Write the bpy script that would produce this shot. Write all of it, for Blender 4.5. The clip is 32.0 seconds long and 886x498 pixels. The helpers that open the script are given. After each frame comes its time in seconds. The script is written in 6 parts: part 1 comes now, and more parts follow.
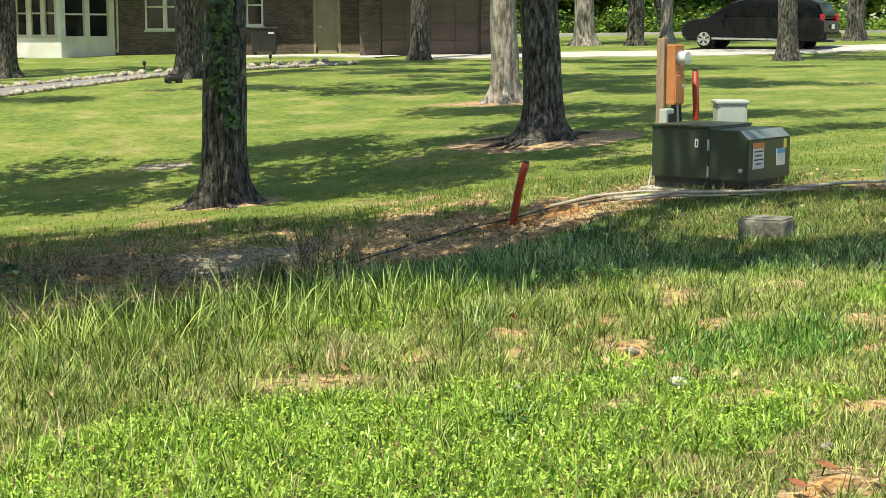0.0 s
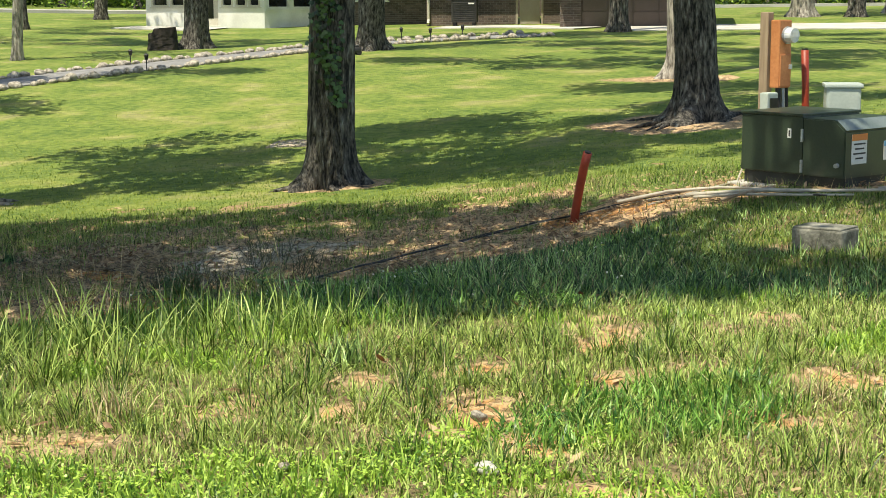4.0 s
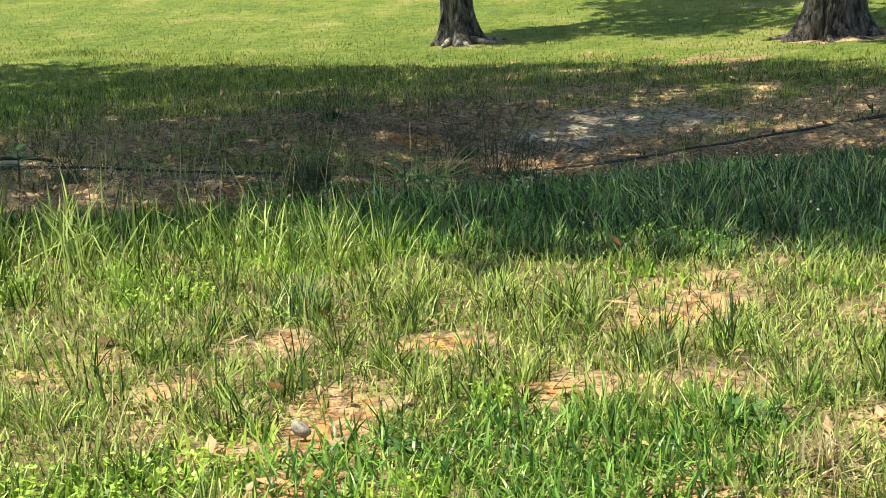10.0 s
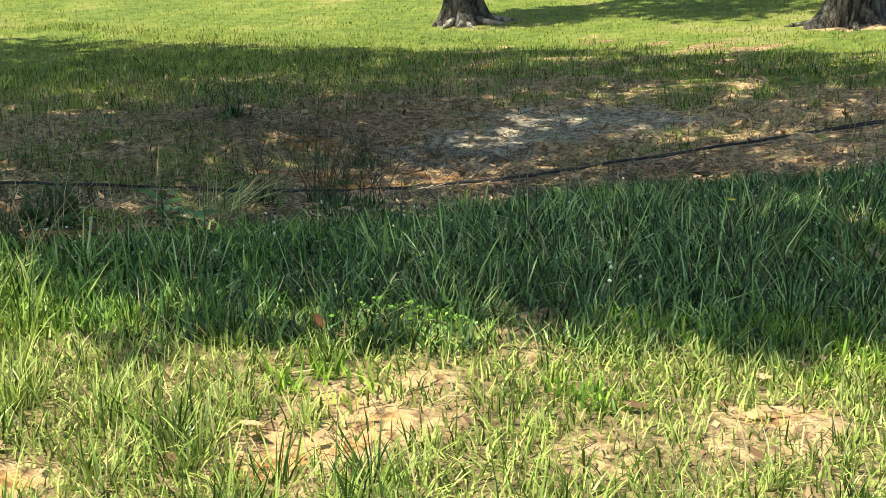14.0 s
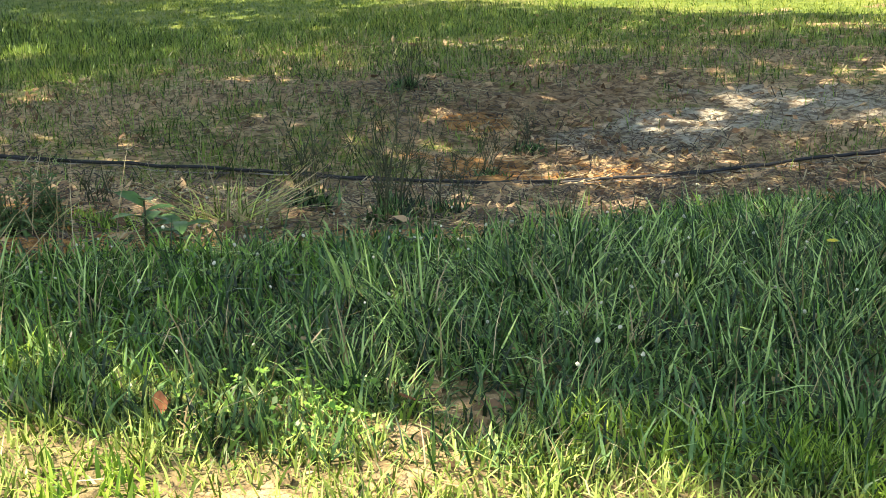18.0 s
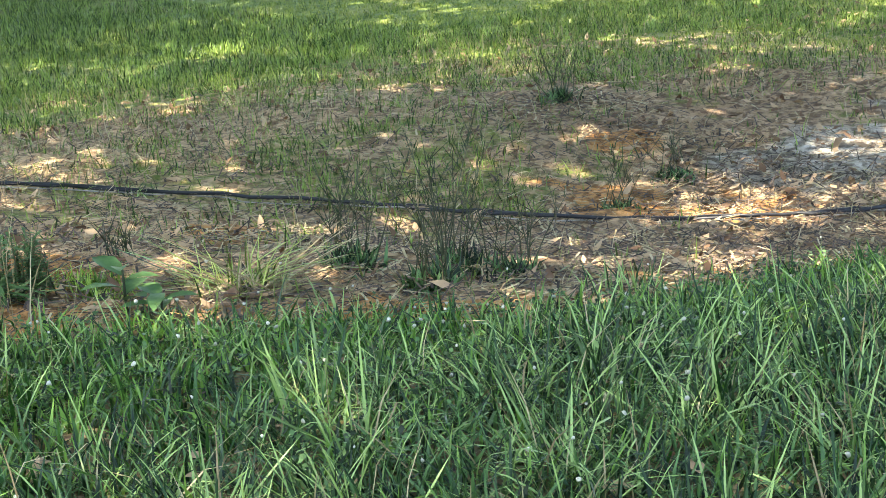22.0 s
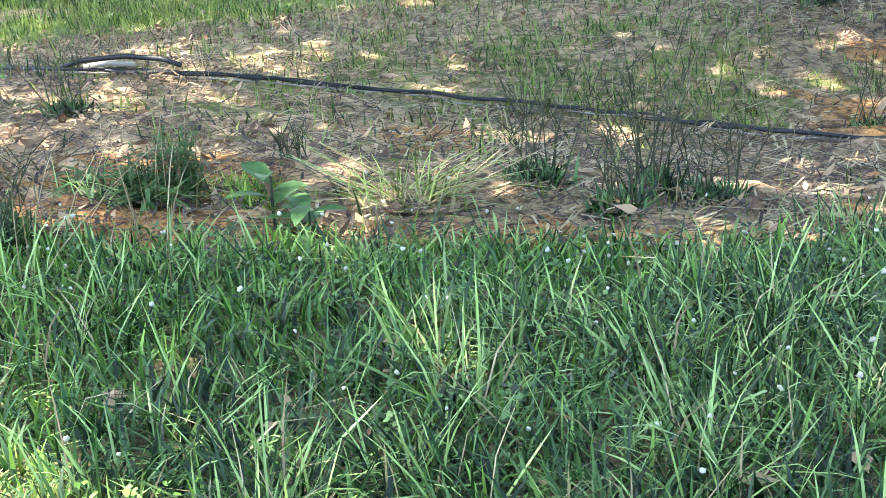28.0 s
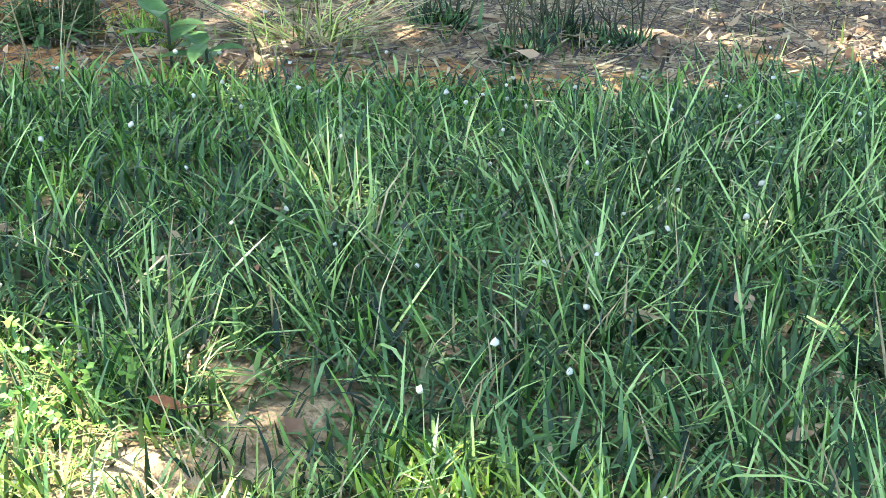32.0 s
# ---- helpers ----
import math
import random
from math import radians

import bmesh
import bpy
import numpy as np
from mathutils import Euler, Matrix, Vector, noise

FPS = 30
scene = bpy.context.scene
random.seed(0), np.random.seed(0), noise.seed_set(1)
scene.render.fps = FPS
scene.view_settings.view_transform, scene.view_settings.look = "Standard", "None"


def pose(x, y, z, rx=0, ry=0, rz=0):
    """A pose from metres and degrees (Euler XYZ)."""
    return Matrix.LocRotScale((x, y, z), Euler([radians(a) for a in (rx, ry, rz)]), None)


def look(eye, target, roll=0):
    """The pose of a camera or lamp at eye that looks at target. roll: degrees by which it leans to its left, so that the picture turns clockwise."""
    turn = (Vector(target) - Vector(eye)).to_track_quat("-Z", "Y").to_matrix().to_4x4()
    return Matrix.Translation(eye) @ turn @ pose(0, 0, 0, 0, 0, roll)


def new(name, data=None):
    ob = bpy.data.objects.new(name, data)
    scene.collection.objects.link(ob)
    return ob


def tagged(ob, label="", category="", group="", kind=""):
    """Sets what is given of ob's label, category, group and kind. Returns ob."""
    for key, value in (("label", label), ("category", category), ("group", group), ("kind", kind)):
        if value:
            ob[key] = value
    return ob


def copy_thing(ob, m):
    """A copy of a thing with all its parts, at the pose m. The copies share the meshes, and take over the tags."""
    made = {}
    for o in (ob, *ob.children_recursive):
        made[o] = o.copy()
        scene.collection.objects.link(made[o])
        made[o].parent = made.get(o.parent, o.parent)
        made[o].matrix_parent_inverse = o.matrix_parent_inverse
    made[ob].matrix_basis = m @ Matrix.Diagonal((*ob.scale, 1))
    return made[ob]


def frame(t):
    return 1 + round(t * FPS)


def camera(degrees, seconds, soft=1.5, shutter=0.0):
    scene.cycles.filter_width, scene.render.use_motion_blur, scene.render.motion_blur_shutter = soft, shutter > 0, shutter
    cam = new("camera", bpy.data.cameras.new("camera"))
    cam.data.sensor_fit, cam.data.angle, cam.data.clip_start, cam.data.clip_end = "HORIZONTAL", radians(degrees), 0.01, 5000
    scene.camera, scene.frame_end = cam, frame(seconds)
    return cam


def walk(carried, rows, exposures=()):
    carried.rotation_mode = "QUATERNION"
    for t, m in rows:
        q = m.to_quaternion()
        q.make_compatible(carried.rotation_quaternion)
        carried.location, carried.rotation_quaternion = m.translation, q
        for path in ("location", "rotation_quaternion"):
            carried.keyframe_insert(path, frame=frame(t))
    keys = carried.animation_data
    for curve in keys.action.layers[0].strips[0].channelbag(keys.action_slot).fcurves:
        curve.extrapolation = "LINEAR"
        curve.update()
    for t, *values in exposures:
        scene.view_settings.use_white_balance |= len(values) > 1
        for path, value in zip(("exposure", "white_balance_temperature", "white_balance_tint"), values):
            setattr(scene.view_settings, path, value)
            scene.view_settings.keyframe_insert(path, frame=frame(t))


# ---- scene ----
# ---- camera ----
PATH = [
    (0, (0.002, 0.007, 1.506), (0.002, 1.989, 1.234), -0.1),
    (0.5, (0.18, 0.162, 1.51), (0.115, 2.142, 1.239), -0.1),
    (1, (0.307, 0.345, 1.541), (0.173, 2.322, 1.271), -0.2),
    (1.5, (0.493, 0.475, 1.522), (0.303, 2.446, 1.246), -0.1),
    (2, (0.74, 0.645, 1.536), (0.507, 2.612, 1.263), -0.2),
    (2.5, (0.908, 0.72, 1.546), (0.651, 2.682, 1.259), 0.4),
    (4.5, (1.696, 1.77, 1.525), (1.348, 3.715, 1.211), -0.4),
    (5, (1.852, 1.963, 1.506), (1.431, 3.892, 1.187), -0.3),
    (5.5, (2.071, 2.19, 1.485), (1.561, 4.099, 1.182), -0.2),
    (6, (2.214, 2.363, 1.459), (1.599, 4.247, 1.185), -0.5),
    (6.5, (2.336, 2.593, 1.483), (1.626, 4.448, 1.249), -0.8),
    (7, (2.511, 2.734, 1.486), (1.736, 4.565, 1.269), -1.1),
    (7.5, (2.667, 2.931, 1.504), (1.857, 4.746, 1.286), -1.5),
    (8, (2.749, 3.098, 1.468), (1.919, 4.898, 1.201), -1.8),
    (8.5, (2.796, 3.301, 1.485), (1.933, 5.073, 1.147), -1.8),
    (9, (2.956, 3.503, 1.493), (2.049, 5.237, 1.08), -1.4),
    (9.5, (3.079, 3.723, 1.523), (2.092, 5.398, 1.051), -1.2),
    (10, (3.128, 3.936, 1.537), (2.046, 5.538, 1.023), -1.2),
    (10.5, (3.192, 4.164, 1.56), (2.03, 5.702, 1.027), -1.4),
    (11, (3.297, 4.409, 1.546), (2.08, 5.907, 1.022), -1.4),
    (11.5, (3.35, 4.581, 1.548), (2.104, 6.055, 1.026), -1.3),
    (12, (3.359, 4.771, 1.575), (2.106, 6.24, 1.052), -1.1),
    (12.5, (3.413, 4.999, 1.54), (2.186, 6.491, 1.02), -0.9),
    (13, (3.44, 5.234, 1.536), (2.246, 6.751, 1.01), -0.5),
    (13.5, (3.393, 5.439, 1.509), (2.222, 6.967, 0.968), -0.8),
    (15.5, (3.254, 6.415, 1.353), (1.956, 7.839, 0.816), -1.6),
    (16, (3.265, 6.565, 1.348), (1.912, 7.943, 0.828), -2.0),
    (16.5, (3.328, 6.756, 1.354), (1.933, 8.096, 0.845), -2.2),
    (17, (3.327, 6.897, 1.347), (1.894, 8.192, 0.829), -2.5),
    (17.5, (3.258, 7.046, 1.353), (1.792, 8.29, 0.804), -2.4),
    (18, (3.256, 7.186, 1.338), (1.765, 8.379, 0.745), -2.3),
    (18.5, (3.28, 7.362, 1.334), (1.769, 8.509, 0.701), -2.1),
    (19, (3.251, 7.486, 1.331), (1.725, 8.596, 0.668), -2.1),
    (19.5, (3.16, 7.613, 1.34), (1.61, 8.683, 0.667), -2.2),
    (20, (3.128, 7.73, 1.336), (1.547, 8.755, 0.666), -2.5),
    (20.5, (3.137, 7.912, 1.335), (1.512, 8.881, 0.687), -3.1),
    (21, (3.128, 8.03, 1.317), (1.463, 8.946, 0.693), -3.9),
    (21.5, (3.056, 8.124, 1.322), (1.374, 9.02, 0.717), -4.5),
    (22, (3.013, 8.181, 1.324), (1.328, 9.076, 0.724), -4.8),
    (22.5, (3.01, 8.242, 1.312), (1.32, 9.124, 0.708), -5.0),
    (23, (3.016, 8.369, 1.288), (1.304, 9.204, 0.68), -5.3),
    (23.5, (2.976, 8.466, 1.288), (1.214, 9.2, 0.69), -5.9),
    (24, (2.893, 8.473, 1.275), (1.072, 9.075, 0.708), -6.7),
    (24.5, (2.851, 8.507, 1.274), (0.981, 8.973, 0.741), -6.9),
    (26.5, (2.757, 8.586, 1.241), (0.919, 9.083, 0.629), -5.6),
    (27, (2.757, 8.599, 1.233), (0.938, 9.122, 0.588), -5.6),
    (27.5, (2.75, 8.606, 1.229), (0.943, 9.136, 0.555), -5.8),
    (28, (2.746, 8.614, 1.225), (0.947, 9.145, 0.531), -5.7),
    (28.5, (2.747, 8.62, 1.22), (0.952, 9.151, 0.513), -5.6),
    (29, (2.747, 8.625, 1.215), (0.953, 9.154, 0.505), -5.4),
    (29.5, (2.743, 8.629, 1.217), (0.952, 9.159, 0.503), -5.0),
    (30, (2.745, 8.627, 1.216), (0.96, 9.164, 0.491), -4.6),
    (30.5, (2.734, 8.634, 1.232), (0.963, 9.184, 0.482), -4.1),
    (31, (2.744, 8.637, 1.221), (0.997, 9.203, 0.429), -3.8),
    (31.5, (2.757, 8.643, 1.203), (1.036, 9.224, 0.365), -3.7),
    (32, (2.759, 8.65, 1.19), (1.058, 9.243, 0.322), -3.8),
]

cam = camera(31.28, 32.0, soft=0.65)
walk(cam, [(t, look(*row)) for t, *row in PATH], exposures=[(0, 0.67, 7100, 3), (5, 0.69, 7100, 4), (7.5, 0.87, 7100, 4), (10, 0.78, 7200, 4), (13, 0.95, 7350, 2), (16, 1.25, 7400, 2), (17, 1.53, 7650, 5), (18, 1.64, 7900, 7), (19, 1.7, 7950, 7), (20, 1.88, 7800, 7), (22, 2.38, 7150, 10), (24, 2.56, 6500, 12), (27, 2.73, 6430, 12), (30, 2.77, 6430, 12), (32, 2.66, 6450, 9)])

# ---- world and sun ----
SUN_EL, SUN_AZ = 66.0, 214.0          # degrees; azimuth from +y clockwise
TO_SUN = Vector((math.sin(radians(SUN_AZ)) * math.cos(radians(SUN_EL)),
                 math.cos(radians(SUN_AZ)) * math.cos(radians(SUN_EL)), math.sin(radians(SUN_EL))))
world = bpy.data.worlds.new("sky")
scene.world = world
world.use_nodes = True
wn = world.node_tree.nodes
sky = wn.new("ShaderNodeTexSky")
sky.sky_type, sky.sun_disc = "NISHITA", False
sky.sun_elevation, sky.sun_rotation = radians(SUN_EL), radians(SUN_AZ)
wn["Background"].inputs[1].default_value = 0.125
world.node_tree.links.new(sky.outputs[0], wn["Background"].inputs[0])
sun = new("sun", bpy.data.lights.new("sun", "SUN"))
sun.data.energy, sun.data.angle, sun.data.color = 4.4, radians(0.53), (1.0, 0.94, 0.82)
sun.matrix_world = look(TO_SUN * 60, (0, 0, 0))

# ---- materials ----


def mat(name, c1, c2, scale=8.0, rough=0.8, bump=0.3, fine=60.0, metal=0.0, island=0.0, stretch=(1, 1, 1), thin_light=0.0, spread=0.5, grime=None, coords="Object", deep=0.02, skew=0.0):
    """Two colours mixed by coarse and fine noise, with relief; island: variation from piece to piece; thin_light: share of light that passes a leaf."""
    m = bpy.data.materials.new(name)
    m.use_nodes = True
    n, l = m.node_tree.nodes, m.node_tree.links
    b = n["Principled BSDF"]
    tc, mp = n.new("ShaderNodeTexCoord"), n.new("ShaderNodeMapping")
    mp.inputs["Scale"].default_value = stretch
    l.new(tc.outputs[coords], mp.inputs[0])
    a, f = n.new("ShaderNodeTexNoise"), n.new("ShaderNodeTexNoise")
    a.inputs["Scale"].default_value, a.inputs["Detail"].default_value = scale, 5
    f.inputs["Scale"].default_value, f.inputs["Detail"].default_value = fine, 3
    l.new(mp.outputs[0], a.inputs[0]), l.new(mp.outputs[0], f.inputs[0])
    add = n.new("ShaderNodeMath")
    add.operation = "MULTIPLY_ADD"
    l.new(f.outputs[0], add.inputs[0])
    add.inputs[1].default_value = 0.5
    l.new(a.outputs[0], add.inputs[2])
    ramp = n.new("ShaderNodeValToRGB")
    ramp.color_ramp.elements[0].position, ramp.color_ramp.elements[1].position = 0.75 + skew - spread * 0.4, 0.75 + skew + spread * 0.4
    ramp.color_ramp.elements[0].color, ramp.color_ramp.elements[1].color = (*c1, 1), (*c2, 1)
    last = add.outputs[0]
    if island:
        g = n.new("ShaderNodeNewGeometry")
        k = n.new("ShaderNodeMath")
        k.operation = "MULTIPLY_ADD"
        l.new(g.outputs["Random Per Island"], k.inputs[0])
        k.inputs[1].default_value = island
        off = n.new("ShaderNodeMath")
        off.operation = "SUBTRACT"
        l.new(add.outputs[0], off.inputs[0])
        off.inputs[1].default_value = island * 0.5
        l.new(off.outputs[0], k.inputs[2])
        last = k.outputs[0]
    l.new(last, ramp.inputs[0])
    colour = ramp.outputs[0]
    if grime:
        gn, gr, mx = n.new("ShaderNodeTexNoise"), n.new("ShaderNodeValToRGB"), n.new("ShaderNodeMix")
        gn.inputs["Scale"].default_value, gn.inputs["Detail"].default_value = grime[3], 6
        l.new(mp.outputs[0], gn.inputs[0])
        gr.color_ramp.elements[0].position, gr.color_ramp.elements[1].position = grime[4], grime[4] + 0.12
        l.new(gn.outputs[0], gr.inputs[0])
        mx.data_type = "RGBA"
        l.new(gr.outputs[0], mx.inputs[0])
        l.new(colour, mx.inputs[6])
        mx.inputs[7].default_value = (*grime[:3], 1)
        colour = mx.outputs[2]
    l.new(colour, b.inputs["Base Color"])
    b.inputs["Roughness"].default_value, b.inputs["Metallic"].default_value = rough, metal
    if bump:
        bp = n.new("ShaderNodeBump")
        bp.inputs["Strength"].default_value, bp.inputs["Distance"].default_value = bump, deep
        l.new(add.outputs[0], bp.inputs["Height"])
        l.new(bp.outputs[0], b.inputs["Normal"])
    if thin_light:
        tr, ms = n.new("ShaderNodeBsdfTranslucent"), n.new("ShaderNodeMixShader")
        l.new(colour, tr.inputs[0])
        ms.inputs[0].default_value = thin_light
        l.new(b.outputs[0], ms.inputs[1]), l.new(tr.outputs[0], ms.inputs[2])
        l.new(ms.outputs[0], n["Material Output"].inputs[0])
    return m


M = {
    "bark": mat("bark", (0.010, 0.009, 0.008), (0.165, 0.148, 0.128), 19, 0.95, 1.0, 60, stretch=(1, 1, 0.27), spread=0.34, grime=(0.33, 0.33, 0.30, 19, 0.60), deep=0.08),
    "bark_pale": mat("bark_pale", (0.11, 0.095, 0.08), (0.46, 0.42, 0.37), 12, 0.95, 0.9, 45, stretch=(1, 1, 0.22), spread=0.4, grime=(0.10, 0.085, 0.07, 5, 0.58), deep=0.05),
    "leaf": mat("leaf", (0.045, 0.10, 0.018), (0.17, 0.265, 0.045), 1.2, 0.5, 0, 9, island=0.7, thin_light=0.5),
    "leaf_far": mat("leaf_far", (0.029, 0.081, 0.014), (0.260, 0.390, 0.052), 0.35, 0.6, 0, 3, island=0.8, thin_light=0.3),
    "ivy": mat("ivy", (0.006, 0.024, 0.006), (0.085, 0.165, 0.045), 3, 0.34, 0, 20, island=0.6, thin_light=0.2),
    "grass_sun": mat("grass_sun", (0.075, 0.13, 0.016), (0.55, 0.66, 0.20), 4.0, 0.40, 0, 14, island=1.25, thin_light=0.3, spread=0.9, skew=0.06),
    "grass_mid": mat("grass_mid", (0.028, 0.065, 0.010), (0.30, 0.42, 0.095), 4.0, 0.38, 0, 14, island=1.3, thin_light=0.25, spread=0.9, skew=0.12),
    "grass_fresh": mat("grass_fresh", (0.085, 0.19, 0.018), (0.46, 0.64, 0.11), 4.0, 0.42, 0, 14, island=1.1, thin_light=0.32, spread=0.9),
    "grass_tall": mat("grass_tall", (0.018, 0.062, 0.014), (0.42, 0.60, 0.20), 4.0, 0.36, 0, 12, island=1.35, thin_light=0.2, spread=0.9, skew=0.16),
    "old_concrete": mat("old_concrete", (0.085, 0.082, 0.065), (0.31, 0.30, 0.25), 9, 0.95, 0.5, 50, grime=(0.07, 0.075, 0.05, 6, 0.5)),
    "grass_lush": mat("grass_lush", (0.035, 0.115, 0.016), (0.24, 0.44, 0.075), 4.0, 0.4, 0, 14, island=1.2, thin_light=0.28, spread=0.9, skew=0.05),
    "grass_lawn": mat("grass_lawn", (0.085, 0.165, 0.018), (0.36, 0.41, 0.075), 0.7, 0.55, 0, 6, island=0.8, thin_light=0.35, spread=0.9),
    # low growth in a green darkened to paint shaded gaps between blades
    "grass_low_shaded": mat("grass_low_shaded", (0.008, 0.03, 0.008), (0.13, 0.26, 0.08), 4.0, 0.5, 0, 12, island=1.2, thin_light=0.12, spread=0.9, skew=0.12),
    "grass_rough": mat("grass_rough", (0.045, 0.105, 0.016), (0.30, 0.37, 0.085), 1.4, 0.5, 0, 10, island=1.1, thin_light=0.3, spread=0.9),
    "twig": mat("twig", (0.035, 0.024, 0.018), (0.15, 0.105, 0.075), 9, 0.9, 0, 40, island=0.9),
    "straw": mat("straw", (0.28, 0.21, 0.10), (0.58, 0.48, 0.28), 3, 0.7, 0, 20, island=0.8, thin_light=0.15),
    "weed": mat("weed", (0.05, 0.062, 0.028), (0.20, 0.19, 0.10), 4, 0.7, 0, 20, island=0.7, thin_light=0.2),
    "dead_leaf": mat("dead_leaf", (0.17, 0.095, 0.05), (0.55, 0.38, 0.22), 6, 0.8, 0.2, 30, island=0.9, thin_light=0.15),
    "broad_leaf": mat("broad_leaf", (0.042, 0.115, 0.032), (0.125, 0.25, 0.075), 14, 0.5, 0.15, 60, thin_light=0.22),
    "rust_leaf": mat("rust_leaf", (0.13, 0.045, 0.02), (0.34, 0.13, 0.055), 40, 0.7, 0.2, 120, thin_light=0.15),
    "clover": mat("clover", (0.50, 0.48, 0.36), (0.78, 0.75, 0.64), 20, 0.8, 0.3, 80, island=0.8),
    "white": mat("white", (0.62, 0.61, 0.57), (0.78, 0.77, 0.73), 2, 0.6, 0.08, 25),
    "cream": mat("cream", (0.50, 0.46, 0.38), (0.64, 0.60, 0.51), 2, 0.6, 0.08, 25),
    "shingle": mat("shingle", (0.20, 0.19, 0.175), (0.36, 0.34, 0.315), 2.5, 0.95, 0.4, 30, island=0.35),
    "door_tan": mat("door_tan", (0.30, 0.25, 0.19), (0.38, 0.33, 0.26), 2, 0.6, 0.05, 30),
    "garage": mat("garage", (0.085, 0.058, 0.048), (0.13, 0.092, 0.078), 1.5, 0.55, 0.05, 30),
    "concrete": mat("concrete", (0.36, 0.34, 0.31), (0.58, 0.55, 0.50), 1.5, 0.92, 0.25, 40, grime=(0.24, 0.22, 0.18, 0.9, 0.62)),
    "gravel": mat("gravel", (0.10, 0.10, 0.105), (0.29, 0.28, 0.275), 5, 0.95, 0.7, 50, spread=0.9),
    "stone": mat("stone", (0.15, 0.13, 0.105), (0.52, 0.465, 0.39), 4, 0.9, 0.5, 40, grime=(0.2, 0.175, 0.15, 3, 0.64)),
    "green_box": mat("green_box", (0.024, 0.038, 0.024), (0.040, 0.058, 0.036), 2.5, 0.38, 0.06, 60, grime=(0.075, 0.078, 0.055, 2.2, 0.64)),
    "black_base": mat("black_base", (0.016, 0.018, 0.016), (0.035, 0.035, 0.030), 5, 0.6, 0.1, 40),
    # paler green for the hood's slope: sun brightness put into the colour
    "green_sunlit": mat("green_sunlit", (0.10, 0.13, 0.12), (0.17, 0.20, 0.19), 4, 0.34, 0.06, 60),
    "orange": mat("orange", (0.42, 0.15, 0.05), (0.56, 0.23, 0.09), 5, 0.6, 0.1, 40, grime=(0.30, 0.13, 0.06, 4, 0.62)),
    "red_stake": mat("red_stake", (0.21, 0.024, 0.010), (0.32, 0.042, 0.016), 6, 0.5, 0.05, 50, grime=(0.25, 0.05, 0.03, 9, 0.62)),
    "grey_plastic": mat("grey_plastic", (0.36, 0.41, 0.38), (0.46, 0.51, 0.47), 5, 0.5, 0.04, 50),
    "galv": mat("galv", (0.34, 0.36, 0.38), (0.55, 0.57, 0.58), 6, 0.45, 0.05, 60, metal=0.7),
    "wood_post": mat("wood_post", (0.24, 0.17, 0.11), (0.42, 0.32, 0.22), 5, 0.9, 0.4, 40, stretch=(1, 1, 0.1)),
    "wood_grey": mat("wood_grey", (0.27, 0.24, 0.20), (0.50, 0.46, 0.39), 6, 0.95, 0.5, 40, stretch=(0.2, 1, 1)),
    "cable": mat("cable", (0.010, 0.010, 0.011), (0.03, 0.03, 0.032), 9, 0.42, 0.1, 60),
    "black": mat("black", (0.010, 0.010, 0.011), (0.024, 0.024, 0.026), 6, 0.5, 0.05, 40),
    "van_paint": mat("van_paint", (0.006, 0.006, 0.008), (0.012, 0.012, 0.015), 1, 0.16, 0, 8),
    "chrome": mat("chrome", (0.6, 0.6, 0.62), (0.75, 0.75, 0.77), 4, 0.25, 0, 40, metal=1.0),
    "tyre": mat("tyre", (0.012, 0.012, 0.012), (0.03, 0.03, 0.03), 9, 0.85, 0.2, 60),
    "tail_red": mat("tail_red", (0.35, 0.01, 0.015), (0.45, 0.02, 0.03), 4, 0.2, 0, 30),
    "lamp_white": mat("lamp_white", (0.6, 0.6, 0.6), (0.75, 0.75, 0.75), 4, 0.2, 0, 30),
    "glass_dark": mat("glass_dark", (0.012, 0.013, 0.014), (0.022, 0.023, 0.024), 1, 0.06, 0, 5),
    "label_white": mat("label_white", (0.62, 0.62, 0.60), (0.74, 0.74, 0.71), 6, 0.6, 0, 40),
    "label_orange": mat("label_orange", (0.62, 0.20, 0.05), (0.70, 0.26, 0.07), 6, 0.6, 0, 40),
    "label_blue": mat("label_blue", (0.10, 0.30, 0.52), (0.14, 0.36, 0.58), 6, 0.6, 0, 40),
    "yellow": mat("yellow", (0.62, 0.52, 0.05), (0.75, 0.64, 0.08), 6, 0.6, 0, 40),
    "stump": mat("stump", (0.011, 0.009, 0.008), (0.036, 0.029, 0.024), 6, 0.95, 0.8, 40),
    "ac": mat("ac", (0.022, 0.021, 0.020), (0.04, 0.038, 0.035), 5, 0.6, 0.1, 40),
    "asphalt": mat("asphalt", (0.30, 0.29, 0.26), (0.46, 0.44, 0.40), 0.6, 0.95, 0.2, 20),
    "meter_glass": mat("meter_glass", (0.50, 0.52, 0.54), (0.66, 0.68, 0.70), 8, 0.08, 0, 40),
}

for k in ("grass_tall", "grass_mid", "grass_sun", "grass_rough"):
    M[k].node_tree.nodes["Principled BSDF"].inputs["Specular IOR Level"].default_value = 0.3
M["grass_tall"].node_tree.nodes["Principled BSDF"].inputs["Specular IOR Level"].default_value = 0.4
M["van_paint"].node_tree.nodes["Principled BSDF"].inputs["Specular IOR Level"].default_value = 0.22

# ---- mesh helpers ----


def part(name, bm, material, parent=None, label="", smooth=False):
    """One mesh object under its thing or part."""
    me = bpy.data.meshes.new(name)
    if smooth:
        for f in bm.faces:
            f.smooth = True
    bm.to_mesh(me)
    bm.free()
    me.materials.append(M[material])
    ob = new(name, me)
    if parent:
        ob.parent = parent
    return tagged(ob, label)


def thing(name, m, label, category, group="", kind=""):
    ob = new(name)
    ob.matrix_basis = m
    return tagged(ob, label, category, group, kind)


